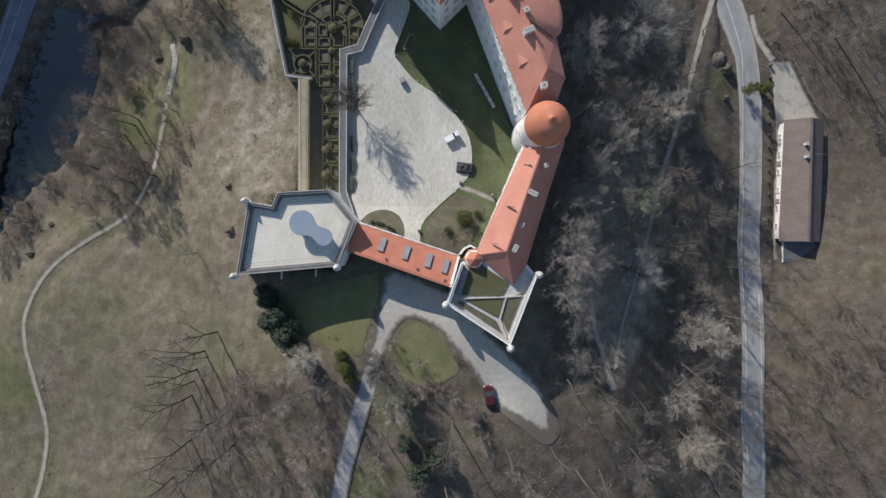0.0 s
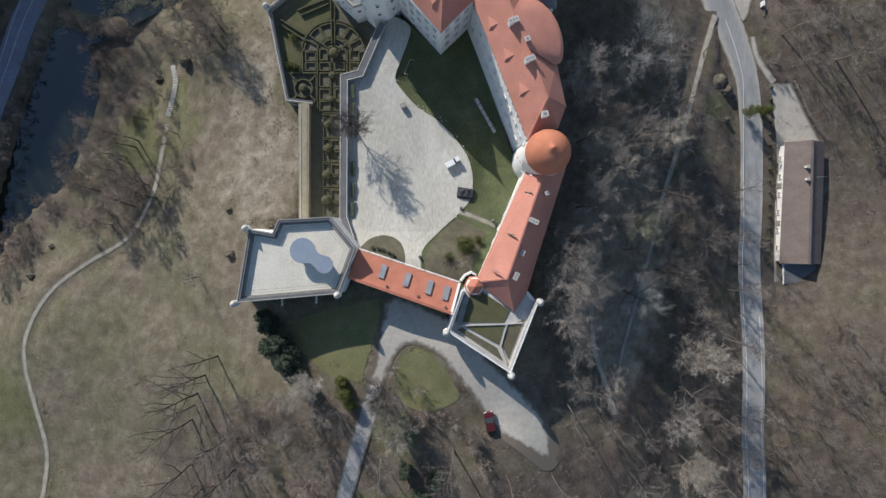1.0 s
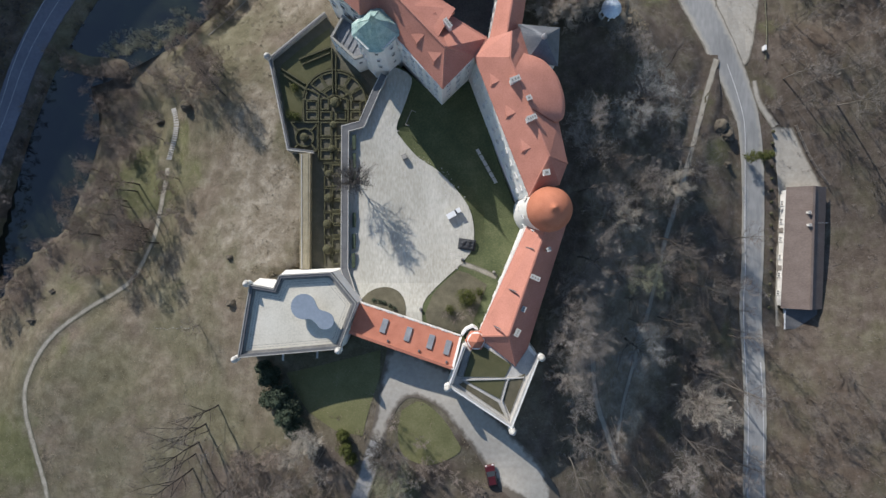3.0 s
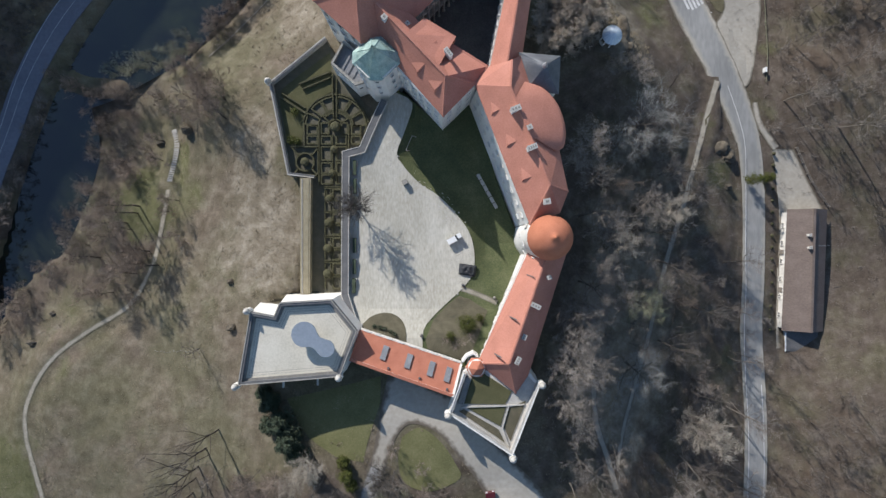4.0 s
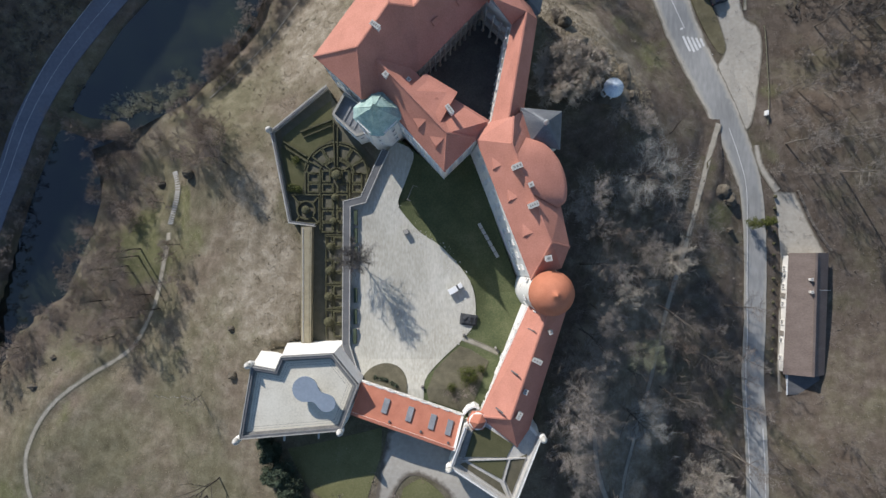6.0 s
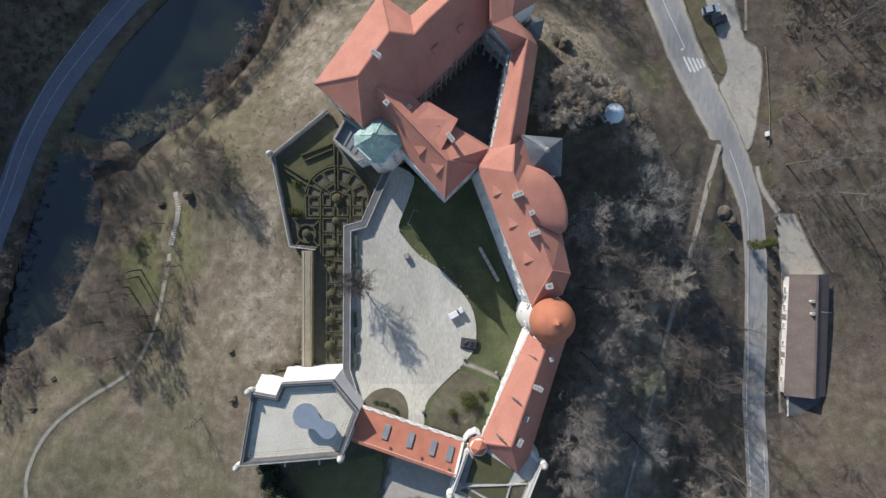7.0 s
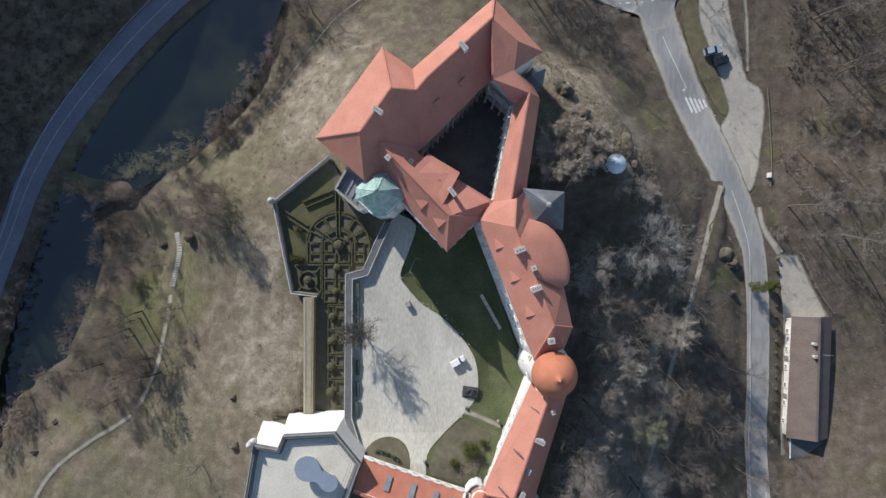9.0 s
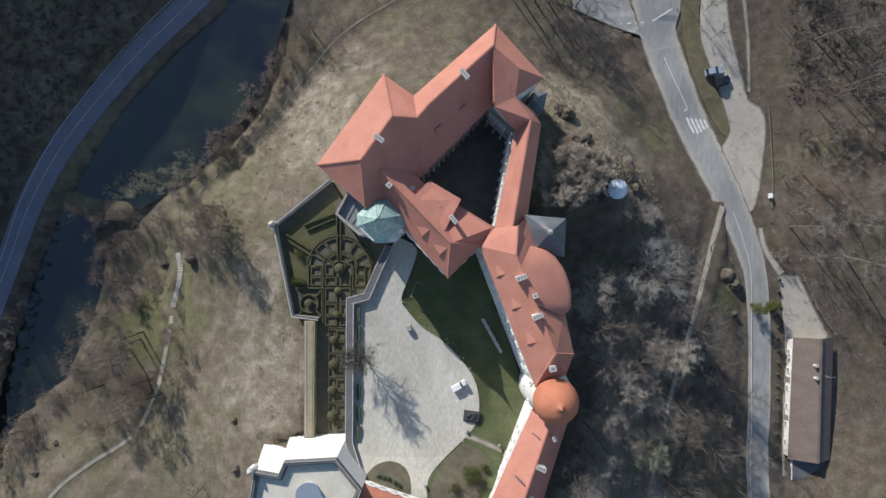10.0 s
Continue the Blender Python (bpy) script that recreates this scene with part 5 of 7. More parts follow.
part("coping", Build().wall(offset_line(par, 0.1), 0.2, 14.1, 14.22).done("coping", M_PLASTER), te)
patch("grass_panel", [(4.6, -3.2), (3.2, -7.9), (10.3, -8.0), (11.4, -5.8), (6.2, -2.4)], lambda x, y: 12.65, M_OLIVE, parent=te, step=2)
patch("grass_panel", [(3.6, -8.6), (10.4, -8.5), (9.5, -11.8)], lambda x, y: 12.65, M_OLIVE, parent=te, step=2)
patch("planting_strip", [(2.3, -9.2), (3.2, -8.9), (9.2, -12.4), (10.2, -14.6)], lambda x, y: 12.62, M_BED, parent=te, step=1)
patch("planting_strip", [(11.0, -8.6), (10.1, -12.0), (11.2, -14.4), (13.9, -7.4)], lambda x, y: 12.62, M_BED, parent=te, step=1)
part("kerb", Build().wall([(2.6, -8.5), (10.9, -8.2), (9.8, -12.1), (10.9, -15.2)], 0.22, 12.45, 12.85).done("kerb", M_STONE), te)
part("kerb", Build().wall([(10.9, -8.2), (13.6, -8.0)], 0.22, 12.45, 12.8).done("kerb", M_STONE), te)
part("planter", Build().wall([(3.9, -3.2), (2.5, -7.8)], 0.9, 12.45, 13.2).done("planter", M_DARKSTONE), te)
for p in ((0.4, -9.5), (11.5, -16.9), (16.4, -4.3)):
    bartizan(te, p, 10.9, 14.3, 0.58)

# ---- yard, lawn and their walls ----
patch("courtyard_paving", [(-16.4, 5.8), (-17.8, 10.4), (-17.8, 36.4), (-14.8, 37.2)] + [(-12.4, 43.0), (-10.9, 46.0)] + YARD_EDGE + [(-4.3, 0.4), (-7.4, 1.6)], lambda x, y: yard_z(y), M_YARD, "pale trodden gravel of the castle yard", "courtyard", step=1.0)
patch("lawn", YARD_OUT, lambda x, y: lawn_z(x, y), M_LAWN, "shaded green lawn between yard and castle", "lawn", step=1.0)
patch("garden_bed", smooth_line([(-15.2, 4.9), (-14.0, 6.2), (-12.4, 7.0), (-10.4, 7.2), (-8.4, 6.4), (-7.2, 4.6), (-7.0, 2.2)], 0.6) + [(-7.4, 1.9), (-15.0, 4.5)], lambda x, y: yard_z(y) + 0.07, M_BED, "half-round earth bed beside the gate", "garden bed", step=0.7)
patch("garden_bed", [(-3.6, 2.6), (-2.2, 6.0), (0.4, 8.6), (2.4, 10.2), (4.4, 9.6), (7.6, 7.6), (6.6, 5.0), (4.9, 1.0), (2.8, -0.9), (-3.2, 1.0)], lambda x, y: lawn_z(x, y) + 0.12, M_BED, "brown earth bed with shrubs in the yard corner", "garden bed", step=0.7)
ribbon("path", [(2.8, 11.6), (5.6, 10.6), (9.4, 9.0)], 1.0, M_PATH, "narrow earth path to a castle door", "path", zf=lambda x, y: lawn_z(x, y), lift=0.1)
yw = thing("yard_wall", "pale stone retaining wall with a broad coping above the garden", "wall")
yl = [(-16.4, 5.4), (-18.3, 10.5), (-18.3, 36.1), (-15.3, 36.9), (-12.8, 42.6), (-11.2, 45.9)]
part("wall", Build().wall(yl, 0.9, 0.0, [8.6, 7.1, 6.1, 6.1, 6.2, 6.2]).done("wall", M_STONE), yw)
part("coping", Build().wall(yl, 1.15, [8.6, 7.1, 6.1, 6.1, 6.2, 6.2], [8.72, 7.22, 6.22, 6.22, 6.32, 6.32]).done("coping", M_LEAD), yw)
for off in (0.62, -0.62):
    part("coping_edge", Build().wall(offset_line(yl, off), 0.14, [8.5, 7.0, 6.0, 6.0, 6.1, 6.1], [8.78, 7.28, 6.28, 6.28, 6.38, 6.38]).done("coping_edge", M_STONE), yw)

gw = thing("garden_wall", "grey stone wall round the terraced box garden", "wall")
gl = [(-22.6, 58.4), (-33.0, 49.9), (-29.6, 32.9), (-24.8, 32.3)]
part("wall", Build().wall(gl, 0.55, [-8, -8, -5, -3], 2.75).done("wall", M_GREYWALL), gw)
part("coping", Build().wall(offset_line(gl, -0.16), 0.18, 2.75, 2.88).done("coping", M_STONE), gw)
part("coping_inner", Build().wall(offset_line(gl, 0.15), 0.22, 2.75, 2.86).done("coping_inner", M_LEAD), gw)
bartizan(gw, (-33.3, 50.1), 0.4, 3.2, 0.6)
wk = thing("wall_walk", "broad grassy wall top beside the sunken garden", "wall")
part("wall", Build().prism([(-27.3, 32.0), (-27.3, 10.2), (-25.5, 10.2), (-25.3, 32.0)], -4, 3.4).done("wall", M_WALK), wk)
part("top", Build().prism([(-27.0, 31.9), (-27.0, 10.3), (-25.8, 10.3), (-25.6, 31.9)], 3.4, 3.48).done("top", M_WALK), wk)
part("kerb", Build().wall([(-26.9, 31.8), (-26.9, 10.3)], 0.14, 3.4, 3.58).done("kerb", M_STONE), wk)
patch("garden_floor", GARDEN_OUT, lambda x, y: GARDEN_Z, M_GARDENSOIL, "brown gravel floor of the box garden", "garden", step=3)

# ---- trees ----


def bare_tree(name, seed, tall, spread, start, limbs, per=(7, 5, 6), mat=None, bark=None, stem=0.2, upright=0.6, fine=0.010, wob=0.10, stems=1, stout=0.42, girth=1.0):
    """A leafless tree: a straight tapered stem, curving limbs, side branches, and a haze of fine twigs along them."""
    rng = random.Random(seed)
    wood, crown = Build(), Build()

    def grow(p, d, length, n, bend, rise):
        pts = [p.copy()]
        for _ in range(n):
            d = (d + Vector((rng.gauss(0, bend), rng.gauss(0, bend), rng.gauss(0, bend * 0.5) + rise))).normalized()
            pts.append(pts[-1] + d * (length / n))
        return pts

    def at(pts, u):
        x = min(max(u, 0.0), 0.999) * (len(pts) - 1)
        i = int(x)
        return pts[i].lerp(pts[i + 1], x - i), (pts[i + 1] - pts[i]).normalized()

    def aside(along, turn):
        """A way that leaves a branch at an angle, to any side."""
        v = Vector((rng.gauss(0, 1), rng.gauss(0, 1), rng.gauss(0, 0.7)))
        v = (v - along * v.dot(along)).normalized()
        return (along * math.cos(turn) + v * math.sin(turn) + Vector((0, 0, 0.12))).normalized()

    def taper(b, pts, r0, r1, sides):
        n = len(pts) - 1
        for k in range(n):
            tube(b, pts[k], pts[k + 1], r0 + (r1 - r0) * k / n, r0 + (r1 - r0) * (k + 1) / n, sides)

    trunks = []
    for k in range(stems):
        a = k * 2.4
        lean = 0.02 if stems == 1 else 0.28
        t = grow(Vector((0, 0, -0.6)), Vector((lean * math.cos(a), lean * math.sin(a), 1)), tall * 0.95 * (1 if k == 0 else rng.uniform(0.75, 1.0)), 7, 0.035, 0.03)
        taper(wood, t, stem, 0.025, 6)
        trunks.append(t)
    for i in range(limbs):
        v = (i + rng.random()) / limbs
        u = start + (0.97 - start) * v
        p, _ = at(trunks[i % stems], u)
        size = spread * (1.0 - 0.5 * v ** 1.6) * rng.uniform(0.72, 1.2)
        a = i * 2.4 + rng.uniform(-0.5, 0.5)
        limb = grow(p, Vector((math.cos(a), math.sin(a), upright * (0.7 + 0.8 * v) + rng.uniform(-0.2, 0.2))).normalized(), size * 1.15, 5, wob, 0.05)
        taper(wood, limb, max(0.03, stem * stout * (1 - 0.5 * u)), 0.014, 4)
        for k in range(per[0]):
            w = 0.15 + 0.85 * (k + rng.random()) / per[0]
            q, along = at(limb, w)
            long_ = size * 0.48 * (1.15 - 0.55 * w) * rng.uniform(0.7, 1.25)
            side = grow(q, aside(along, rng.uniform(0.5, 1.0)), long_, 2, wob, 0.04)
            taper(crown, side, 0.021 * girth, 0.009 * girth, 3)
            for j in range(per[1]):
                q2, along2 = at(side, 0.12 + 0.88 * (j + rng.random()) / per[1])
                end = q2 + aside(along2, rng.uniform(0.35, 0.95)) * max(0.5, long_ * rng.uniform(0.35, 0.7))
                tube(crown, q2, end, 0.009 * girth, 0, 3)
                for m in range(per[2]):
                    q3 = q2.lerp(end, 0.1 + 0.9 * (m + rng.random()) / per[2])
                    d3 = aside((end - q2).normalized(), rng.uniform(0.3, 0.9))
                    tip = q3 + d3 * rng.uniform(0.3, 0.85) * (0.55 + 0.12 * spread)
                    s = d3.orthogonal().normalized()
                    s = (s * math.cos(m * 1.9) + d3.cross(s) * math.sin(m * 1.9)) * fine
                    crown.add([q3 - s, q3 + s, tip], [(0, 1, 2)])
    return wood.done(name + "_trunk", bark or M_BARK), crown.done(name + "_crown", mat or M_TWIG)


KINDS = {
    "tall": bare_tree("tall", 3, 16.5, 4.0, 0.42, 14, (7, 4, 4), stem=0.17, fine=0.006),
    "slim": bare_tree("slim", 8, 17.5, 2.8, 0.48, 12, (6, 4, 4), upright=1.0, stem=0.10, fine=0.006),
    "wide": bare_tree("wide", 14, 14.0, 5.4, 0.30, 14, (8, 4, 4), stem=0.20, fine=0.006, wob=0.13),
    "young": bare_tree("young", 21, 10.0, 2.4, 0.30, 10, (6, 4, 5), stem=0.07, upright=0.9, fine=0.0065),
    "pole": bare_tree("pole", 27, 15.5, 1.9, 0.55, 9, (5, 4, 5), stem=0.06, upright=1.1, fine=0.010),
    "alder": bare_tree("alder", 29, 17.0, 3.3, 0.52, 18, (7, 5, 8), M_HAZETWIG, M_DARKBARK, stem=0.17, upright=0.8, fine=0.010, stout=0.45),
    "oak": bare_tree("oak", 31, 13.0, 7.6, 0.22, 15, (12, 6, 6), M_ASHTWIG, stem=0.34, upright=0.42, fine=0.011, wob=0.14),
    "pale": bare_tree("pale", 33, 13.0, 3.9, 0.25, 22, (8, 5, 7), M_PALETWIG, upright=0.8, fine=0.015),
    "mossy": bare_tree("mossy", 37, 14.0, 5.0, 0.34, 16, (8, 6, 7), M_MOSSTWIG, stem=0.22, fine=0.011),
    "giant": bare_tree("giant", 41, 15.5, 8.2, 0.22, 9, (7, 3, 3), M_DARKBRUSH, M_DARKBARK, stem=0.20, upright=1.6, fine=0.009, wob=0.08, stout=0.62),
    "yard": bare_tree("yard", 52, 9.0, 3.9, 0.22, 22, (9, 6, 6), M_DARKBRUSH, M_DARKBARK, stem=0.16, upright=0.85, fine=0.012, stout=0.5, girth=1.9),
    "shrub": bare_tree("shrub", 61, 4.4, 2.0, 0.10, 10, (5, 4, 5), M_BRUSHTWIG, stem=0.05, upright=0.8, stems=3, fine=0.013),
    "dome": bare_tree("dome", 83, 10.5, 4.0, 0.22, 20, (7, 5, 8), M_DOMETWIG, stem=0.13, upright=0.7, fine=0.0075),
    "copse": bare_tree("copse", 91, 7.0, 3.6, 0.10, 28, (8, 6, 11), M_COPSETWIG, stem=0.10, upright=0.8, fine=0.024, stems=3),
    "thicket": bare_tree("thicket", 71, 6.5, 3.4, 0.08, 16, (5, 4, 6), M_HAZETWIG, stem=0.06, upright=0.8, fine=0.013, stems=4),
}
TREE_LABELS = {
    "tall": "tall bare deciduous tree with grey-brown twigs", "slim": "slender bare tree with upswept grey twigs", "wide": "broad bare tree with spreading grey-brown limbs",
    "young": "young bare tree with thin brown twigs", "pale": "bare tree with a dense pale straw-coloured crown", "mossy": "bare tree with a broad greenish mossy crown", "pole": "slim pole-like bare tree with a narrow twiggy top", "alder": "bare tree with a dark stem and a hazy brown top", "oak": "spreading bare tree with long pale grey limbs", "giant": "very tall bare tree with long dark limbs on the meadow",
    "dome": "bare tree with a dense domed crown of fine brown twigs",
    "copse": "broad dense bare crown of fine grey-brown twigs on the rock",
    "thicket": "dense brown leafless thicket of fine twigs",
    "yard": "small bare tree with dark crooked limbs beside paving", "shrub": "leafless grey-brown shrub with dense twigs",
}
FIRST = {}


def plant(kind, x, y, z, size=1.0, turn=0.0, lean=(0.0, 0.0), group="woodland trees"):
    m = Matrix.Translation((x, y, z)) @ Matrix.Rotation(lean[0], 4, "Y") @ Matrix.Rotation(lean[1], 4, "X") @ Matrix.Rotation(turn, 4, "Z")
    if kind not in FIRST:
        ob = thing("shrub" if kind in ("shrub", "thicket") else "tree", TREE_LABELS[kind], "shrub" if kind in ("shrub", "thicket") else "tree", group=group)
        part("trunk", KINDS[kind][0], ob)
        part("crown", KINDS[kind][1], ob)
        FIRST[kind] = ob
    else:
        ob = copy_thing(FIRST[kind], m)
    ob.matrix_basis = m @ Matrix.Diagonal((size, size, size, 1))
    return ob


def clear_of(x, y, gap=1.6):
    if inside(inset(CASTLE_OUT, -2.5), x, y) or inside(DRIVE, x, y) and y > -36:
        return False
    for line, w in ((MAIN_ROAD, 2.3), (WEST_ROAD, 3.0), (FOREST_PATH, 0.4), (FOREST_BRANCH, 0.3), (STEP_PATH, 0.4), (LANE, 1.4)):
        if line_distance(line, x, y) < w + gap * 0.6:
            return False
    if 16 < y < 56 and x < 29 or y < 16 and x > 0 and x < 23 and y > -16:
        return False
    return not inside(POND, x, y)


def shades_road(x, y, tall):
    """Whether a tree here would throw its shade on the open upper stretch of the road."""
    reach = tall / math.tan(radians(SUN_EL))
    return any(p[1] > 42 and line_distance(MAIN_ROAD, *p) < 4.5 for p in ((x + SHADOW_DIR.x * reach * u, y + SHADOW_DIR.y * reach * u) for u in (0.1, 0.2, 0.3, 0.4, 0.5, 0.6, 0.7, 0.8, 0.9, 1.0)))


def shades_house(x, y, tall):
    """Whether a tree here would throw its shade on the long house."""
    reach = tall / math.tan(radians(SUN_EL))
    return any(70 < x + SHADOW_DIR.x * reach * u < 82 and 0 < y + SHADOW_DIR.y * reach * u < 40 for u in (0.2, 0.4, 0.6, 0.8, 1.0))


GLADES = [(27, 50, 8), (33, 46, 6), (24, 57, 5), (56, 38, 7.5), (58, 60, 10), (74, 33, 9), (76, 12, 15), (75, -3, 8), (61, 80, 13), (52, 78, 7), (46, 90, 6), (57, 66, 6), (40, 66, 9), (33, 58, 6), (-3, -17, 8), (9, -26, 5), (41, -9, 7), (41, -15, 7.5), (40, -20, 6.5), (73, 36, 7), (45, 60, 6), (48, 72, 6), (38, 72, 7), (30, 66, 8), (67, 68, 6), (32, 78, 7), (24, 76, 6)]
rng = random.Random(7)


def mass(name, label, places):
    """A distant wood as one sheet of growth: many trees in one mesh."""
    cos, loops, sizes, mats, base = [], [], [], [], 0
    for kind, m in places:
        for k, me in enumerate(KINDS[kind]):
            n = len(me.vertices)
            co = np.empty(n * 3)
            me.vertices.foreach_get("co", co)
            cos.append(co.reshape(-1, 3) @ np.array(m.to_3x3()).T + np.array(m.translation))
            li = np.empty(len(me.loops), np.int32)
            me.loops.foreach_get("vertex_index", li)
            loops.append(li + base)
            tot = np.empty(len(me.polygons), np.int32)
            me.polygons.foreach_get("loop_total", tot)
            sizes.append(tot)
            mats.append(np.full(len(tot), k, np.int32))
            base += n
    cos, loops, sizes, mats = (np.concatenate(v) for v in (cos, loops, sizes, mats))
    me = bpy.data.meshes.new(name)
    me.vertices.add(len(cos))
    me.vertices.foreach_set("co", cos.ravel())
    me.loops.add(len(loops))
    me.loops.foreach_set("vertex_index", loops)
    me.polygons.add(len(sizes))
    me.polygons.foreach_set("loop_start", np.concatenate([[0], np.cumsum(sizes)[:-1]]).astype(np.int32))
    me.polygons.foreach_set("material_index", mats)
    me.materials.append(M_BARK)
    me.materials.append(M_TWIG)
    me.update(calc_edges=True)
    return tagged(new(name, me), label, "woodland", kind="stuff")


def wood(x0, x1, y0, y1, count, gap, kinds, group, joined=""):
    put, held = [], []
    tries = 0
    while len(put) < count and tries < count * 40:
        tries += 1
        x, y = rng.uniform(x0, x1), rng.uniform(y0, y1)
        if not clear_of(x, y) or (x < 66 and (shades_road(x, y, 15) or shades_house(x, y, 15))) or any(math.hypot(x - a, y - b) < r for a, b, r in GLADES) or any((x - a) ** 2 + (y - b) ** 2 < gap * gap for a, b in put):
            continue
        put.append((x, y))
        kind, size, turn, lean = rng.choice(kinds), rng.uniform(0.75, 1.1), rng.uniform(0, 6.3), (rng.gauss(0, 0.04), rng.gauss(0, 0.04))
        if joined:
            m = Matrix.Translation((x, y, height(x, y))) @ Matrix.Rotation(lean[0], 4, "Y") @ Matrix.Rotation(lean[1], 4, "X") @ Matrix.Rotation(turn, 4, "Z")
            held.append((kind, m @ Matrix.Diagonal((size, size, size, 1))))
        else:
            plant(kind, x, y, height(x, y), size, turn, lean, group)
    if joined:
        mass("woodland", joined, held)


wood(22, 62, -58, 78, 88, 3.6, ["tall", "slim", "young", "young", "pole", "wide"], "trees of the castle wood")
wood(68, 104, 42, 104, 76, 3.0, ["young", "young", "young", "tall", "shrub", "shrub"], "", "close bare wood on the far slope")
wood(71, 104, 60, 108, 52, 2.4, ["wide", "young", "young", "shrub"], "", "close bare wood beyond the parking strip")
wood(67, 104, -58, 45, 94, 2.6, ["pole", "young", "young", "shrub"], "", "open wood of slim bare trees on the far slope")
wood(-34, 20, -62, -24, 38, 3.4, ["tall", "young", "slim", "pole"], "trees south of the drive")
wood(11, 24, 98, 113, 16, 2.6, ["tall", "slim", "wide"], "trees of the northern bank")
wood(27, 46, 80, 106, 9, 4.0, ["tall", "slim", "young"], "trees beside the road junction")
wood(-48, -17, -50, -20, 26, 3.0, ["young", "pole", "young", "slim"], "trees south of the bastion")
wood(-128, -97, 20, 112, 24, 5.0, ["tall", "wide", "slim"], "", "dark bare wood above the road beyond the pond")
for i, (x, y, s) in enumerate(((-47.5, -23.2, 1.0), (-46.0, -19.6, 0.95), (-43.3, -15.8, 0.85), (-48.0, -25.4, 0.7), (-48.5, -28.2, 1.0), (-41.2, -31.1, 0.8), (-39.1, -36.5, 0.9), (-48.4, -36.6, 1.0), (-52, -44, 0.9), (-46.0, -41.0, 0.8))):
    plant("giant", x, y, height(x, y), s, 2.2 + i * 0.45, (-0.06, 0.0), "tall meadow trees")
plant("yard", -10.9, -19.9, height(-10.9, -19.9) + 0.1, 0.95, 2.2, (0.05, 0.05), "edge trees")
plant("yard", -16.1, 26.1, 5.2, 1.0, 0.6, (0.0, 0.0), "courtyard tree")
MEADOW_THICKETS = [(-69.9, 36.3, 0.9), (-67.5, 33.2, 0.8), (-74.3, 25.2, 0.9), (-72.4, 29.5, 0.8), (-68.2, 14.8, 1.1), (-57.7, 26.6, 0.8), (-55.6, 47.2, 0.8), (-47.9, 46.5, 1.2),
                   (-51.5, 47.0, 1.2), (-65.0, 40.2, 0.7), (-73.6, 46.1, 0.9), (-82.9, 14.6, 0.6), (-66.0, 17.5, 0.9), (-70.5, 12.5, 0.8), (-63.0, 8.5, 0.8),
                   (-74.0, 9.5, 0.8), (-64.2, 18.2, 0.9), (-75.6, 19.0, 0.9), (-55.8, 21.5, 0.7),
                   (-93.3, 3.2, 1.0), (-90.5, 6.6, 1.0), (-88.4, 9.4, 0.9), (-95.4, 0.4, 1.0), (-85.0, 14.6, 0.7), (-80.6, 22.0, 0.8), (-79.0, 26.0, 0.8), (-77.6, 32.0, 0.8), (-76.4, 40.0, 0.8), (-75.0, 44.0, 0.8)]
POND_THICKETS = [(-49.5, 50.5, 1.3), (-53.0, 53.5, 1.0), (-46.5, 53.0, 1.1), (-62.5, 51.5, 0.8), (-69.0, 52.5, 0.9), (-76.5, 51.5, 0.8), (-80.5, 54.0, 0.8), (-85.0, 56.2, 0.8), (-73.0, 53.0, 0.8), (-43.0, 77.0, 0.7), (-47.0, 71.5, 0.7), (-51.5, 66.0, 0.7),
                 (-38.5, 82.5, 0.7), (-36.0, 88.0, 0.7), (-33.5, 94.0, 0.8), (-40.5, 79.0, 0.6), (-45.0, 74.0, 0.6), (-49.5, 68.2, 0.7), (-55.0, 62.0, 0.6)]
WOOD_THICKETS = [(-36.5, -24.0, 0.9), (-31.0, -22.5, 0.9), (-27.0, -27.0, 1.0), (-21.5, -30.0, 1.0), (-33.5, -31.0, 1.0), (-39.0, -30.0, 0.9), (-24.5, -37.0, 1.0), (-31.0, -40.0, 1.0), 
                 (31.5, 30.5, 1.2), (46.5, 8.5, 1.3), (56.5, -30.0, 1.3), (51.0, -8.0, 1.2)]
for i, (x, y, s) in enumerate(MEADOW_THICKETS + POND_THICKETS + WOOD_THICKETS):
    if i % 6 == 0:
        plant("thicket", x + 2.4, y - 1.6, max(height(x + 2.4, y - 1.6), -17.3), s * 0.75, i * 2.3, (0.02, 0.0), "brown thickets")
    plant("thicket", x, y, max(height(x, y), -17.3), s, i * 1.9, (0.03, 0.02), "brown thickets")
for i, (x, y, s) in enumerate(((30.5, 21.8, 1.1), (26.3, 37.7, 1.2), (23.8, 35.0, 0.75), (38.3, 27.4, 1.0), (23.6, 3.0, 1.35), (21.9, -1.6, 1.3), (21.4, -8.4, 1.2), (25.0, -13.0, 0.95), (24.6, 8.6, 1.25), (32.6, 9.3, 1.0),
                               (41.7, 11.4, 1.0), (48.0, -15.2, 1.1), (43.0, 33.5, 0.9), (45.0, -28.0, 1.1), (27.5, 11.2, 0.9), (30.6, 14.3, 0.9), (27.0, -4.0, 0.9))):
    plant("dome", x, y, height(x, y), s, i * 2.1, (0.02, -0.02), "domed trees")
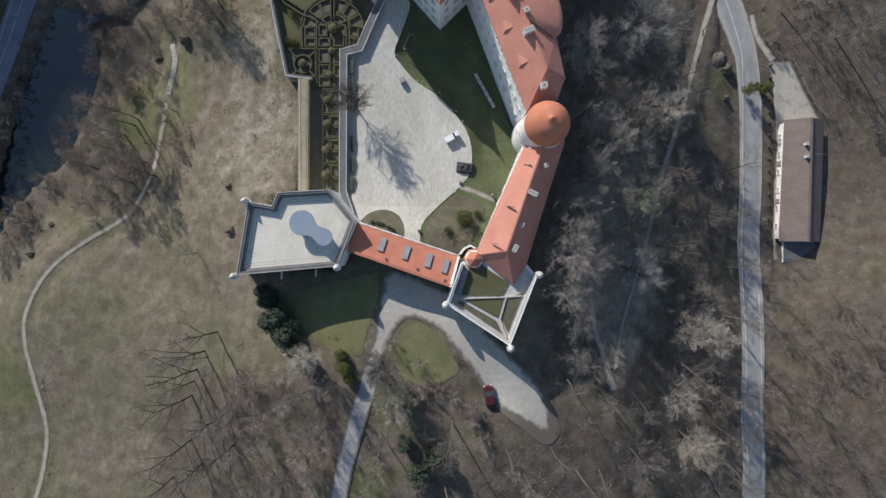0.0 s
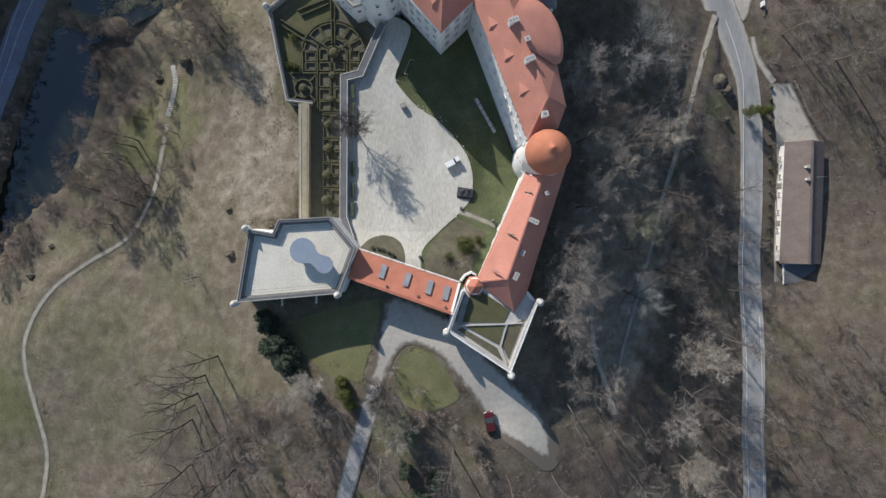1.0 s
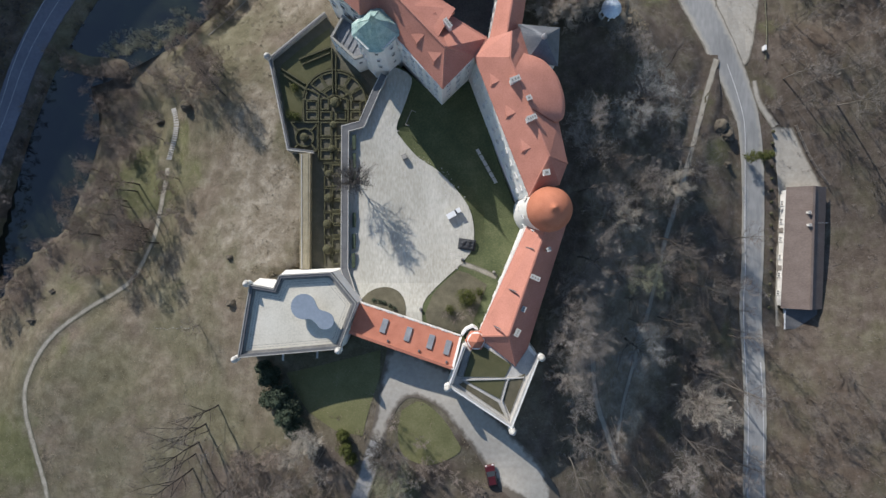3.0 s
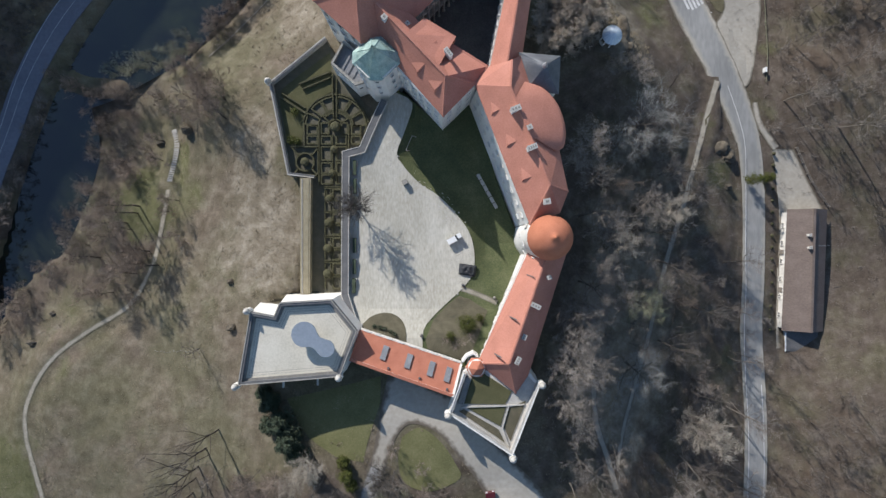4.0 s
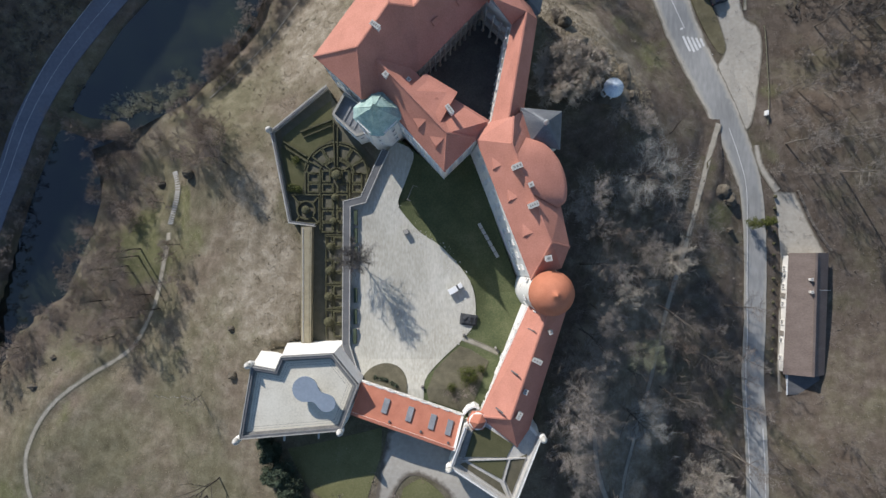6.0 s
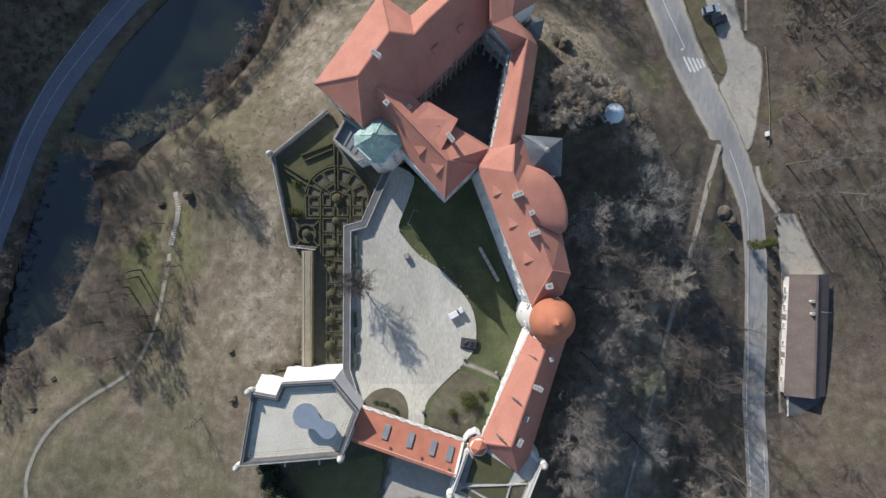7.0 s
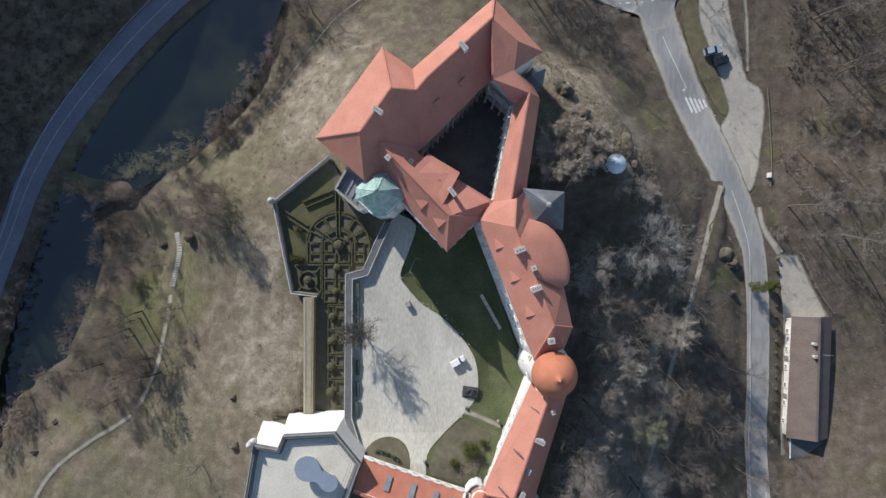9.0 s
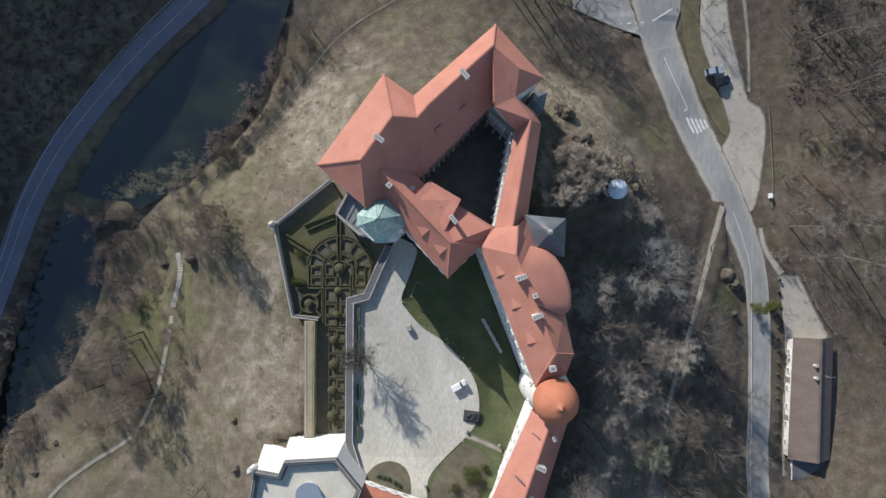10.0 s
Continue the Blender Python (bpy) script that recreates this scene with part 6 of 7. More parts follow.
for x, y, k, s in ((-65.4, 27.6, "alder", 0.98), (-65.7, 26.1, "alder", 0.92), (-67.7, 24.0, "alder", 0.9), (-72.9, 16.7, "alder", 0.8), (-60.3, 15.1, "alder", 0.85), (-64.6, 13.4, "alder", 0.8), (-61.8, 42.0, "alder", 0.5), (-61.2, 37.5, "alder", 0.55), (-55.9, 28.6, "alder", 0.5),
                   (-62.5, 18.0, "alder", 0.63), (-58.5, 21.0, "young", 0.9), 
                   (-47.0, 47.6, "alder", 0.73), (-45.0, 49.0, "alder", 0.66), (-49.0, 50.5, "alder", 0.69), (-44.5, 45.0, "alder", 0.63), (-50.5, 54.0, "alder", 0.63), (-47.5, 52.5, "alder", 0.66), (-53.0, 50.0, "young", 1.0),
                   (-48.1, -0.9, "wide", 0.5), (-70.0, 21.0, "alder", 0.56), (-66.5, 22.5, "alder", 0.53), (-69.0, 9.5, "alder", 0.49), (-74.0, 30.5, "alder", 0.49), (-72.0, 38.0, "young", 0.9), (-67.0, 40.5, "young", 0.9), (-72.5, 24.0, "young", 0.8), (-30.0, 93.0, "wide", 0.8), (-24.0, 90.0, "young", 1.0), 
                   (30.0, 89.0, "wide", 0.7), (54.3, 96.0, "young", 0.9), (56.0, 90.5, "young", 0.7)):
    plant(k, x, y, height(x, y), s, x * 3.1 % 6.2, (0.03, -0.02), "scattered trees")
for x, y, k, s in ((42.6, 25.4, "pale", 1.15), (48.5, -15.5, "pale", 1.2), (46.5, -36.0, "pale", 1.2), (35.5, -3.6, "oak", 0.75), (36.2, 8.8, "mossy", 0.95), (25.6, 25.0, "tall", 1.0), (27.6, 17.4, "tall", 1.0), (25.4, 12.6, "wide", 1.05), (26.8, 31.0, "tall", 1.0), (58.5, 16, "tall", 0.9), (57.5, 7, "slim", 0.9), (59.3, -4, "tall", 0.85), (58.2, -14, "tall", 0.95), (57.6, -25, "slim", 1.0), (59.4, -35, "tall", 0.9), (58, -46, "tall", 1.0), (-23.6, -18.6, "pale", 0.85), (-25.8, -20.5, "pale", 0.7), (-9.6, -23.8, "mossy", 0.75), (-7.5, -26.0, "pale", 0.8), (35.4, 42.4, "oak", 1.0), (30.5, 20.0, "pale", 1.0), (24.0, 7.5, "wide", 1.1), (26.5, -2.0, "tall", 1.0), (-9.0, -20.5, "wide", 0.7), (18.2, 57.2, "copse", 1.15), (21.2, 56.8, "copse", 1.0), (24.4, 57.4, "copse", 0.8), (19.0, 60.4, "copse", 1.1), (22.2, 60.6, "copse", 0.95), (25.4, 60.8, "copse", 0.75), (30.6, 52.6, "dome", 0.6), (34.8, 53.0, "dome", 0.75), (38.2, 52.4, "dome", 0.6), (20.6, 72.4, "copse", 0.4)):
    plant(k, x, y, height(x, y), s, x * 1.7 % 6.2, (0.02, 0.02), "pale crowned trees" if k == "pale" else "edge trees")
rng = random.Random(19)
for i in range(58):
    if i < 24 or i >= 46:      # brown brush along the near bank of the pond
        line = smooth_line([(-34, 94), (-38.5, 84), (-41, 78.5), (-48, 69.8), (-54, 62.5), (-60, 58.5)], 1.0)
    elif i < 32:    # thicket west of the steps
        line = smooth_line([(-76, 49), (-74, 41), (-76, 33), (-80, 24), (-84, 14), (-90, 4)], 1.0)
    else:           # south edge of the drive
        line = smooth_line([(-9, -23), (-5, -25), (1, -25), (5, -30), (8, -37)], 1.0)
    p = line[rng.randrange(len(line))]
    x, y = p[0] + rng.gauss(0, 1.3), p[1] + rng.gauss(0, 1.3)
    plant("shrub", x, y, max(height(x, y), -17.4), rng.uniform(0.5, 1.0), rng.uniform(0, 6), group="bare shrubs")


def leafy(name, label, at, r, tall, mat, seed, leaves=1600, leaf=0.22, category="shrub", conical=0.0, group=""):
    """A leafy shrub or evergreen: a short stem with boughs and a ragged crown of small leaves."""
    r_ = random.Random(seed)
    ob = thing(name, label, category, at, group)
    stem, crown = Build(), Build()
    tube(stem, Vector((0, 0, -0.5)), Vector((0, 0, tall * 0.8)), r * 0.07, r * 0.03, 6)
    lumps = []
    for i in range(14):
        a, u = i * 2.4, (i + 0.5) / 14
        reach = r * (1 - conical * u) * (0.55 + 0.45 * r_.random()) * math.sqrt(max(0.1, 1 - (1 - conical) * (2 * u - 0.9) ** 2 * 0.6))
        p = Vector((math.cos(a) * reach * 0.7, math.sin(a) * reach * 0.7, tall * (0.12 + 0.8 * u)))
        tube(stem, Vector((0, 0, p.z * 0.6)), p, r * 0.03, 0.02, 4)
        lumps.append((p, reach * 0.55 + 0.15))
    for i in range(leaves):
        c, s = lumps[r_.randrange(len(lumps))]
        d = Vector((r_.gauss(0, 1), r_.gauss(0, 1), r_.gauss(0, 0.8))).normalized()
        p = c + d * s * (r_.random() ** 0.4)
        t = Vector((r_.gauss(0, 1), r_.gauss(0, 1), r_.gauss(0, 0.6))).normalized() * leaf * r_.uniform(0.6, 1.3)
        w = t.cross(d).normalized() * leaf * 0.45
        crown.add([p - t * 0.5, p + w * 0.6 + d * 0.03, p + t * 0.6, p - w * 0.6 + d * 0.03], [(0, 1, 2), (0, 2, 3)])
    part("stem", stem.done(name + "_stem", M_BARK), ob)
    part("crown", crown.done(name + "_crown", mat), ob)
    return ob


for i, (x, y, r, t) in enumerate(((-31.8, -9.2, 2.4, 5.5), (-29.6, -12.2, 3.2, 7.5), (-27.6, -14.8, 3.0, 8.0), (-26.6, -17.6, 2.2, 6.0), (-32.0, -13.4, 2.0, 4.5), (-33.6, -7.8, 1.6, 3.5), (-4.0, -38.5, 2.4, 7.0), (-1.2, -35.0, 2.0, 6.0), (-6.5, -33.5, 1.6, 5.0))):
    leafy("conifer", "dark green bushy evergreen", (x, y, height(x, y)), r, t, M_EVERGREEN, 100 + i, 3400, 0.34, "tree", 0.55, "dark evergreens")
for i, (x, y, r, t) in enumerate(((-17.4, -20.6, 1.6, 4.0), (-16.4, -22.5, 1.2, 3.0), (-18.0, -18.6, 1.2, 2.6), (64.0, 33.2, 1.3, 7.5), (67.6, 33.6, 1.2, 5.0))):
    leafy("ivy_bush", "yellow-green leafy bush on the verge", (x, y, height(x, y)), r, t, M_IVY, 200 + i, 1500, 0.24, "shrub", 0.1, "leafy bushes")
leafy("garden_shrub", "round yellow-green leafy shrub in the yard bed", (3.9, 5.5, yard_z(5.5)), 1.9, 2.9, M_IVY, 301, 2600, 0.2)
leafy("garden_shrub", "small dull green shrub in the yard bed", (0.8, 3.4, yard_z(3.4)), 0.9, 1.5, M_IVY, 302, 800, 0.17)
leafy("garden_shrub", "small dull green shrub in the yard bed", (6.2, 6.4, yard_z(6.4)), 0.8, 1.4, M_IVY, 303, 700, 0.17)
for i, (x, y) in enumerate(((1.6, 1.6), (3.0, 2.2), (0.2, 2.6), (4.6, 3.2), (-4.4, -19.8), (-9.4, -16.6))):
    plant("shrub", x, y, yard_z(y) if y > 0 else height(x, y), 0.42 if y > 0 else 0.7, i * 1.3, group="bare shrubs")
for i, (x, y) in enumerate(((-12.8, 4.9), (-11.8, 4.7), (-10.9, 4.5), (-9.8, 4.0), (-9.1, 3.6))):
    leafy("garden_shrub", "small dark green plant in the half-round bed", (x, y, yard_z(y)), 0.45, 0.7, M_EVERGREEN, 320 + i, 260, 0.15, "shrub", 0.3, "bed plants")

# ---- box garden ----
garden = thing("box_garden", "clipped box hedges laid out as a formal parterre", "garden")
GC = Vector((-20.9, 41.8))


def hedge(line, w=0.42, h=0.55):
    w *= 0.82
    pts = smooth_line(line, 0.5) if len(line) > 2 else line
    part("hedge", Build().wall(pts, w, GARDEN_Z, GARDEN_Z + h).done("hedge", M_HEDGE), garden)


def arc(r, a0, a1, n=14, c=GC):
    return [(c.x + r * math.cos(radians(a0 + (a1 - a0) * i / n)), c.y + r * math.sin(radians(a0 + (a1 - a0) * i / n))) for i in range(n + 1)]


def cell(ring, h=0.38, w=0.27):
    """A closed low hedge round one planting bed."""
    part("hedge", Build().wall(ring, w, GARDEN_Z, GARDEN_Z + h, True).done("hedge", M_HEDGE), garden)


def fan(r0, r1, a0, a1):
    """A bed between two arcs."""
    cell(arc(r0, a0, a1, 6) + arc(r1, a1, a0, 8))


def plot(x0, x1, y0, y1):
    cell([(x0, y0), (x1, y0), (x1, y1), (x0, y1)])


hedge(arc(6.25, 8, 172, 22), 0.36, 0.42)
hedge([(-26.95, 42.6), (-26.85, 38.2)], 0.36, 0.42)
hedge([(-15.0, 42.6), (-15.6, 38.6)], 0.36, 0.42)
for a0, a1 in ((4, 30), (34, 58), (62, 86), (95, 118), (122, 143), (153, 174)):
    fan(3.35, 5.75, a0, a1)
fan(1.45, 2.75, 100, 140)
fan(1.45, 2.75, 36, 82)
hedge(arc(3.05, 0, 84, 10), 0.26, 0.36)
hedge(arc(3.05, 96, 142, 6), 0.26, 0.36)
for x0, x1 in ((-23.65, -21.75), (-20.75, -18.95)):
    for y0, y1 in ((38.65, 40.1), (35.55, 38.1), (33.1, 35.05), (31.05, 32.75)):
        plot(x0, x1, y0, y1)
plot(-23.65, -22.2, 40.6, 42.6)
plot(-19.9, -18.7, 40.6, 42.6)
for y0, y1 in ((38.65, 40.1), (40.5, 42.1)):
    plot(-26.3, -24.4, y0, y1)
    plot(-17.9, -16.2, y0, y1)
hedge([(-24.05, 42.6), (-24.05, 30.8)], 0.28)
hedge([(-18.35, 42.4), (-18.5, 37.6)], 0.28)
hedge([(-21.55, 52.2), (-21.3, 43.6)], 0.26)
hedge([(-20.75, 51.0), (-20.75, 43.6)], 0.26)
hedge([(-21.5, 40.4), (-21.5, 31.0)], 0.2, 0.34)
hedge([(-20.95, 40.4), (-20.95, 31.0)], 0.2, 0.34)
RO = Vector((-26.7, 35.2))
hedge(arc(1.7, 0, 360, 18, RO), 0.36)
for sx, sy in ((-1, -1), (-1, 1), (1, -1), (1, 1)):
    hedge([tuple(RO + Vector((sx * 1.2, sy * 1.2))), tuple(RO + Vector((sx * 2.5, sy * 2.7)))], 0.36)
hedge([(-29.4, 38.1), (-24.2, 38.1)], 0.36)
hedge([(-29.3, 33.0), (-24.2, 32.6)], 0.36)
hedge([(-24.2, 38.0), (-24.2, 32.6)], 0.36)
hedge([(-31.4, 47.5), (-26.2, 44.2)], 0.4)
hedge([(-31.0, 48.2), (-26.6, 45.4)], 0.3)
hedge([(-27.8, 50.0), (-21.9, 52.3)], 0.4)
hedge([(-27.2, 49.0), (-21.9, 51.2)], 0.3)
for y in (30.4, 25.75, 21.1, 16.35):
    hedge([(-23.2, y + 0.16), (-19.7, y + 0.12)], 0.22, 0.36)
    hedge([(-23.2, y - 0.18), (-19.7, y - 0.2)], 0.22, 0.36)
for y1, y0 in ((30.0, 28.3), (27.9, 26.1), (25.3, 23.6), (23.2, 21.5), (20.7, 18.95), (18.55, 16.75), (15.9, 13.8), (13.4, 11.2)):
    plot(-21.45, -19.85, y0, y1)
    hedge([(-22.95, y0), (-22.95, y1)], 0.24, 0.36)
hedge([(-22.6, 29.8), (-22.6, 28.8)], 0.2, 0.34)
for y in (28.3, 23.7, 18.8, 14.0):
    hedge([(-21.9, y + 2.0), (-21.85, y + 1.1), (-21.6, y + 0.7)], 0.2, 0.34)
    hedge([(-21.9, y - 1.9), (-21.85, y - 1.1), (-21.6, y - 0.7)], 0.2, 0.34)
for c, r in ((GC, 1.0), (RO, 0.85), (Vector((-21.2, 37.6)), 0.7), (Vector((-21.5, 33.1)), 0.7), (Vector((-22.35, 18.8)), 0.85), (Vector((-22.4, 14.0)), 0.9), (Vector((-22.15, 23.7)), 0.85), (Vector((-22.1, 28.3)), 0.75)):
    bm = bmesh.new()
    bmesh.ops.create_icosphere(bm, subdivisions=3, radius=r)
    for v in bm.verts:
        v.co *= 1 + 0.10 * noise.noise(v.co * 4 + Vector((c.x, c.y, 0)))
        v.co.z = v.co.z * 0.8 + r * 0.75 + GARDEN_Z
        v.co.x += c.x
        v.co.y += c.y
    me = bpy.data.meshes.new("topiary")
    bm.to_mesh(me)
    bm.free()
    me.materials.append(M_HEDGE)
    part("topiary", me, garden, "clipped round box bush")
patch("garden_lawn", [(-31.6, 46.4), (-31.2, 49.0), (-27.8, 51.8), (-22.0, 56.0), (-21.6, 48.6), (-24.6, 47.2), (-26.8, 44.6), (-27.4, 38.4), (-30.0, 38.4)], lambda x, y: GARDEN_Z + 0.05, M_OLIVE, "olive-green lawn inside the garden wall", "lawn", step=1.5)
for i, (x, y) in enumerate(((-28.6, 44.6), (-29.4, 39.4), (-28.2, 39.2))):
    leafy("garden_bush", "round olive-green bush in the box garden", (x, y, GARDEN_Z), 0.9, 1.3, M_IVY, 320 + i, 700, 0.16, group="garden bushes")
for y in (33.7, 30.3, 27.0, 19.4, 15.5, 12.0):
    hb = thing("hedge_box", "dark clipped hedge block along the yard wall", "hedge", (-16.75, y, yard_z(y)), "hedge blocks")
    part("foliage", Build().box((0, 0, 0.05), (0.6, 2.7, 0.6)).done("foliage", M_EVERGREEN), hb)
    for side in (-0.42, 0.42):
        part("kerb", Build().box((side, 0, -0.05), (0.12, 2.9, 0.32)).done("kerb", M_STONE), hb, "pale stone kerb")
    part("kerb", Build().box((0, 0, -0.1), (1.05, 2.8, 0.2)).done("kerb", M_STONE), hb)

# ---- things in the yard ----
stall = thing("display_case", "white boxed stall with a dark gap standing in the yard", "stall", (1.6, 20.6, yard_z(20.6)))
stall.rotation_euler.z = radians(28)
part("case", Build().box((-0.55, 0, 0.25), (1.7, 1.0, 0.85)).done("case", M_WHITE), stall)
part("case", Build().box((1.0, 0.15, 0.25), (0.75, 0.85, 0.95)).done("case", M_WHITE), stall)
part("middle", Build().box((0.47, 0.05, 0.2), (0.36, 0.9, 0.75)).done("middle", M_DARK), stall, "dark middle section")
for x in (-1.2, 0.1, 0.8, 1.25):
    part("leg", Build().box((x, 0, 0), (0.1, 0.7, 0.25)).done("leg", M_DARK), stall)
pile = thing("covered_stack", "low dark tarpaulin-covered stack at the yard's edge", "stack", (4.0, 14.9, yard_z(14.9)))
bm = bmesh.new()
bmesh.ops.create_grid(bm, x_segments=14, y_segments=10, size=1.0)
for v in bm.verts:
    e = max(abs(v.co.x), abs(v.co.y))
    v.co.x *= 1.6
    v.co.y *= 1.05
    v.co.z = 0.75 * (1 - e ** 6) + 0.26 * noise.noise(v.co * 1.7) * (1 - e ** 4) - 0.02
me = bpy.data.meshes.new("cover")
bm.to_mesh(me)
bm.free()
me.materials.append(M_DARK)
part("cover", me, pile)
pile.rotation_euler.z = radians(-8)
part("base", Build().box((0, 0, 0), (2.7, 1.6, 0.28)).done("base", M_WOOD), pile)
wl = thing("stone_block", "squat grey stone wellhead in the gravel yard", "wellhead", (-7.5, 31.0, yard_z(31)))
part("body", Build().box((0, 0, 0), (0.95, 0.95, 0.9), 0.4).done("body", M_DARKSTONE), wl)
part("lid", Build().box((0, 0, 0.9), (0.75, 0.75, 0.1), 0.4).done("lid", M_GREYWALL), wl)
for x, y in ((3.1, 12.3), (8.9, 9.9), (-4.4, 3.4)):
    bl = thing("stone_bollard", "short dark stone bollard at the yard's edge", "bollard", (x, y, yard_z(y)), "bollards")
    part("post", Build().lathe((0, 0), [(0.28, -0.1), (0.26, 0.5), (0.18, 0.65), (0.02, 0.7)], 8).done("post", M_DARKSTONE), bl)
bench = thing("long_bench", "long pale slab bench standing on the shaded lawn", "bench", (7.7, 29.5, 0))
a, b = Vector((5.9, 32.7)), Vector((9.5, 26.3))
for i in range(6):
    p, q = a.lerp(b, i / 6 + 0.01), a.lerp(b, (i + 1) / 6 - 0.01)
    zz = lawn_z(*p.lerp(q, 0.5))
    part("slab", Build().wall([tuple(p - Vector((7.7, 29.5))), tuple(q - Vector((7.7, 29.5)))], 0.62, zz + 0.4, zz + 0.52).done("slab", M_STONE), bench)
    m = p.lerp(q, 0.12) - Vector((7.7, 29.5))
    part("support", Build().box((m.x, m.y, zz - 0.2), (0.3, 0.4, 0.62), radians(-60)).done("support", M_STONE), bench)
frame_ = thing("railing", "low dark wooden frame beside the yard paving", "frame", (-6.4, 38.3, yard_z(38)))
for p, q in (((-0.9, -1.4), (0.2, 1.2)), ((0.2, 1.2), (0.9, 1.0)), ((-0.9, -1.4), (-0.2, -1.6))):
    part("rail", Build().wall([p, q], 0.12, 0.5, 0.62).done("rail", M_WOOD), frame_)
for p in ((-0.9, -1.4), (0.2, 1.2), (0.9, 1.0)):
    part("post", Build().box((p[0], p[1], -0.2), (0.12, 0.12, 0.75)).done("post", M_WOOD), frame_)

# ---- vehicles ----


def car(label, at, z, turn, paint, length=4.2, group="cars"):
    """A hatchback: body, cabin glass, roof, wheels, lights."""
    ob = thing("car", label, "car", (*at, z), group)
    ob.rotation_euler.z = turn
    h = length / 2
    prof = [(-h, 0.35), (-h, 0.75), (-h + 0.12, 0.95), (-h + 0.5, 1.0), (h - 1.25, 0.98), (h - 0.2, 0.82), (h, 0.6), (h, 0.35)]
    b = Build()
    vs = [(x, s * (0.86 if zz < 0.9 else 0.80), zz) for s in (-1, 1) for x, zz in prof]
    n = len(prof)
    b.add(vs, [tuple(range(n)), tuple(range(2 * n - 1, n - 1, -1))] + [(i, i + n, (i + 1) % n + n, (i + 1) % n) for i in range(n)])
    part("body", b.done("body", paint), ob)
    low, top = [(-h + 0.12, 0.97), (h - 1.05, 0.97)], [(-h + 0.55, 1.42), (h - 1.85, 1.42)]
    vs = [(x, s * y, z_) for (x, z_), y in zip((*low, *top), (0.78, 0.78, 0.62, 0.62)) for s in (-1, 1)]
    part("glass", Build().add(vs, [(0, 1, 5, 4), (2, 6, 7, 3), (0, 4, 6, 2), (1, 3, 7, 5), (4, 5, 7, 6)]).done("glass", M_GLASS), ob)
    part("roof", Build().box(((top[0][0] + top[1][0]) / 2, 0, 1.42), (top[1][0] - top[0][0] + 0.1, 1.26, 0.06)).done("roof", paint), ob)
    for x in (-h + 0.75, h - 0.8):
        for s in (-1, 1):
            wh = part("wheel", Build().lathe((0, 0), [(0.18, -0.1), (0.31, -0.1), (0.32, 0.1), (0.18, 0.1)], 14).done("tyre", M_DARK), ob)
            wh.matrix_basis = Matrix.Translation((x, s * 0.78, 0.32)) @ Matrix.Rotation(radians(90), 4, "X")
    for s in (-1, 1):
        part("headlight", Build().box((h - 0.08, s * 0.6, 0.62), (0.16, 0.32, 0.14)).done("headlight", M_WHITE), ob)
        part("tail_light", Build().box((-h + 0.02, s * 0.68, 0.7), (0.1, 0.2, 0.2)).done("tail_light", M_REDPAINT), ob)
        part("mirror", Build().box((h - 1.35, s * 0.95, 0.95), (0.12, 0.2, 0.14)).done("mirror", paint), ob)
    return ob


car("dark red hatchback parked on the gravel drive", (8.2, -26.0), over_ground(0.1)(8.2, -26.0), radians(101), M_REDPAINT, 3.8)
car("silver-blue estate car parked on the gravel strip", (56.5, 83.6), over_ground(0.09)(56.5, 83.6), radians(14), M_SILVER, 3.8)
car("black hatchback parked beside a silver car", (58.4, 81.4), over_ground(0.09)(58.4, 81.4), radians(20), M_NAVY, 3.5)

# ---- the long house by the road ----
house = thing("house", "long low white house with a brown sheet roof", "house")
hz = -13.1
hw = [(71.9, 26.4), (71.0, 2.0), (79.2, 1.8), (79.9, 26.4)]
part("wall", Build().prism(hw, hz - 1.5, -10.6).done("wall", M_PLASTER), house)
gn, gs = (76.3, 27.1, -8.2), (75.8, 1.4, -8.2)
hv = [(71.9, 27.0, -10.5), (70.9, 1.5, -10.5), gs, gn, (79.7, 1.3, -10.7), (80.4, 27.0, -10.7)]
part("roof", Build().shell(hv, [(0, 1, 2, 3), (3, 2, 4, 5)], 0.15).done("roof", M_BROWNROOF), house)
for q in ((hv[0], hv[5], gn), (hv[1], gs, hv[4])):
    part("gable", Build().add([(v[0], v[1] + (-0.5 if q[0] is hv[0] else 0.5), v[2] - 0.15) for v in q], [(0, 1, 2)]).done("gable", M_WOOD), house)
part("ridge_cap", Build().wall([gs[:2], gn[:2]], 0.5, -8.22, -8.12).done("ridge_cap", M_BROWNROOF), house)
windows(house, (71.85, 25.6), (71.05, 2.8), (-11.9,), 6, 0.9, 0.9)
for y in (10.0, 18.0):
    part("door", Build().box((71.2 + (y - 10) * 0.036, y, hz), (0.16, 1.0, 2.05)).done("door", M_WOOD), house, "grey wooden door")
for y, x in ((21.6, 75.2), (19.0, 75.3)):
    chimney((x, y), -9.0, -7.5, (0.55, 0.55), 0.1, 1)
mast = thing("aerial_mast", "thin metal aerial mast on the house roof", "mast", (77.6, 19.4, -9.4))
part("pole", Build().lathe((0, 0), [(0.035, -0.3), (0.03, 2.4)], 6).done("pole", M_METAL), mast)
part("crossbar", Build().box((0, 0, 2.2), (2.2, 0.05, 0.05)).done("crossbar", M_METAL), mast)
annex = thing("shed", "low annexe with a flat grey roof and white posts", "shed")
part("wall", Build().prism([(72.3, 1.7), (72.3, -2.6), (78.4, -2.6), (78.6, 1.7)], hz - 1.2, -11.2).done("wall", M_PLASTER), annex)
part("roof", Build().prism([(72.0, 1.2), (72.0, -3.0), (78.7, -3.0), (78.9, 1.2)], -11.2, -11.05).done("roof", M_LEAD), annex)
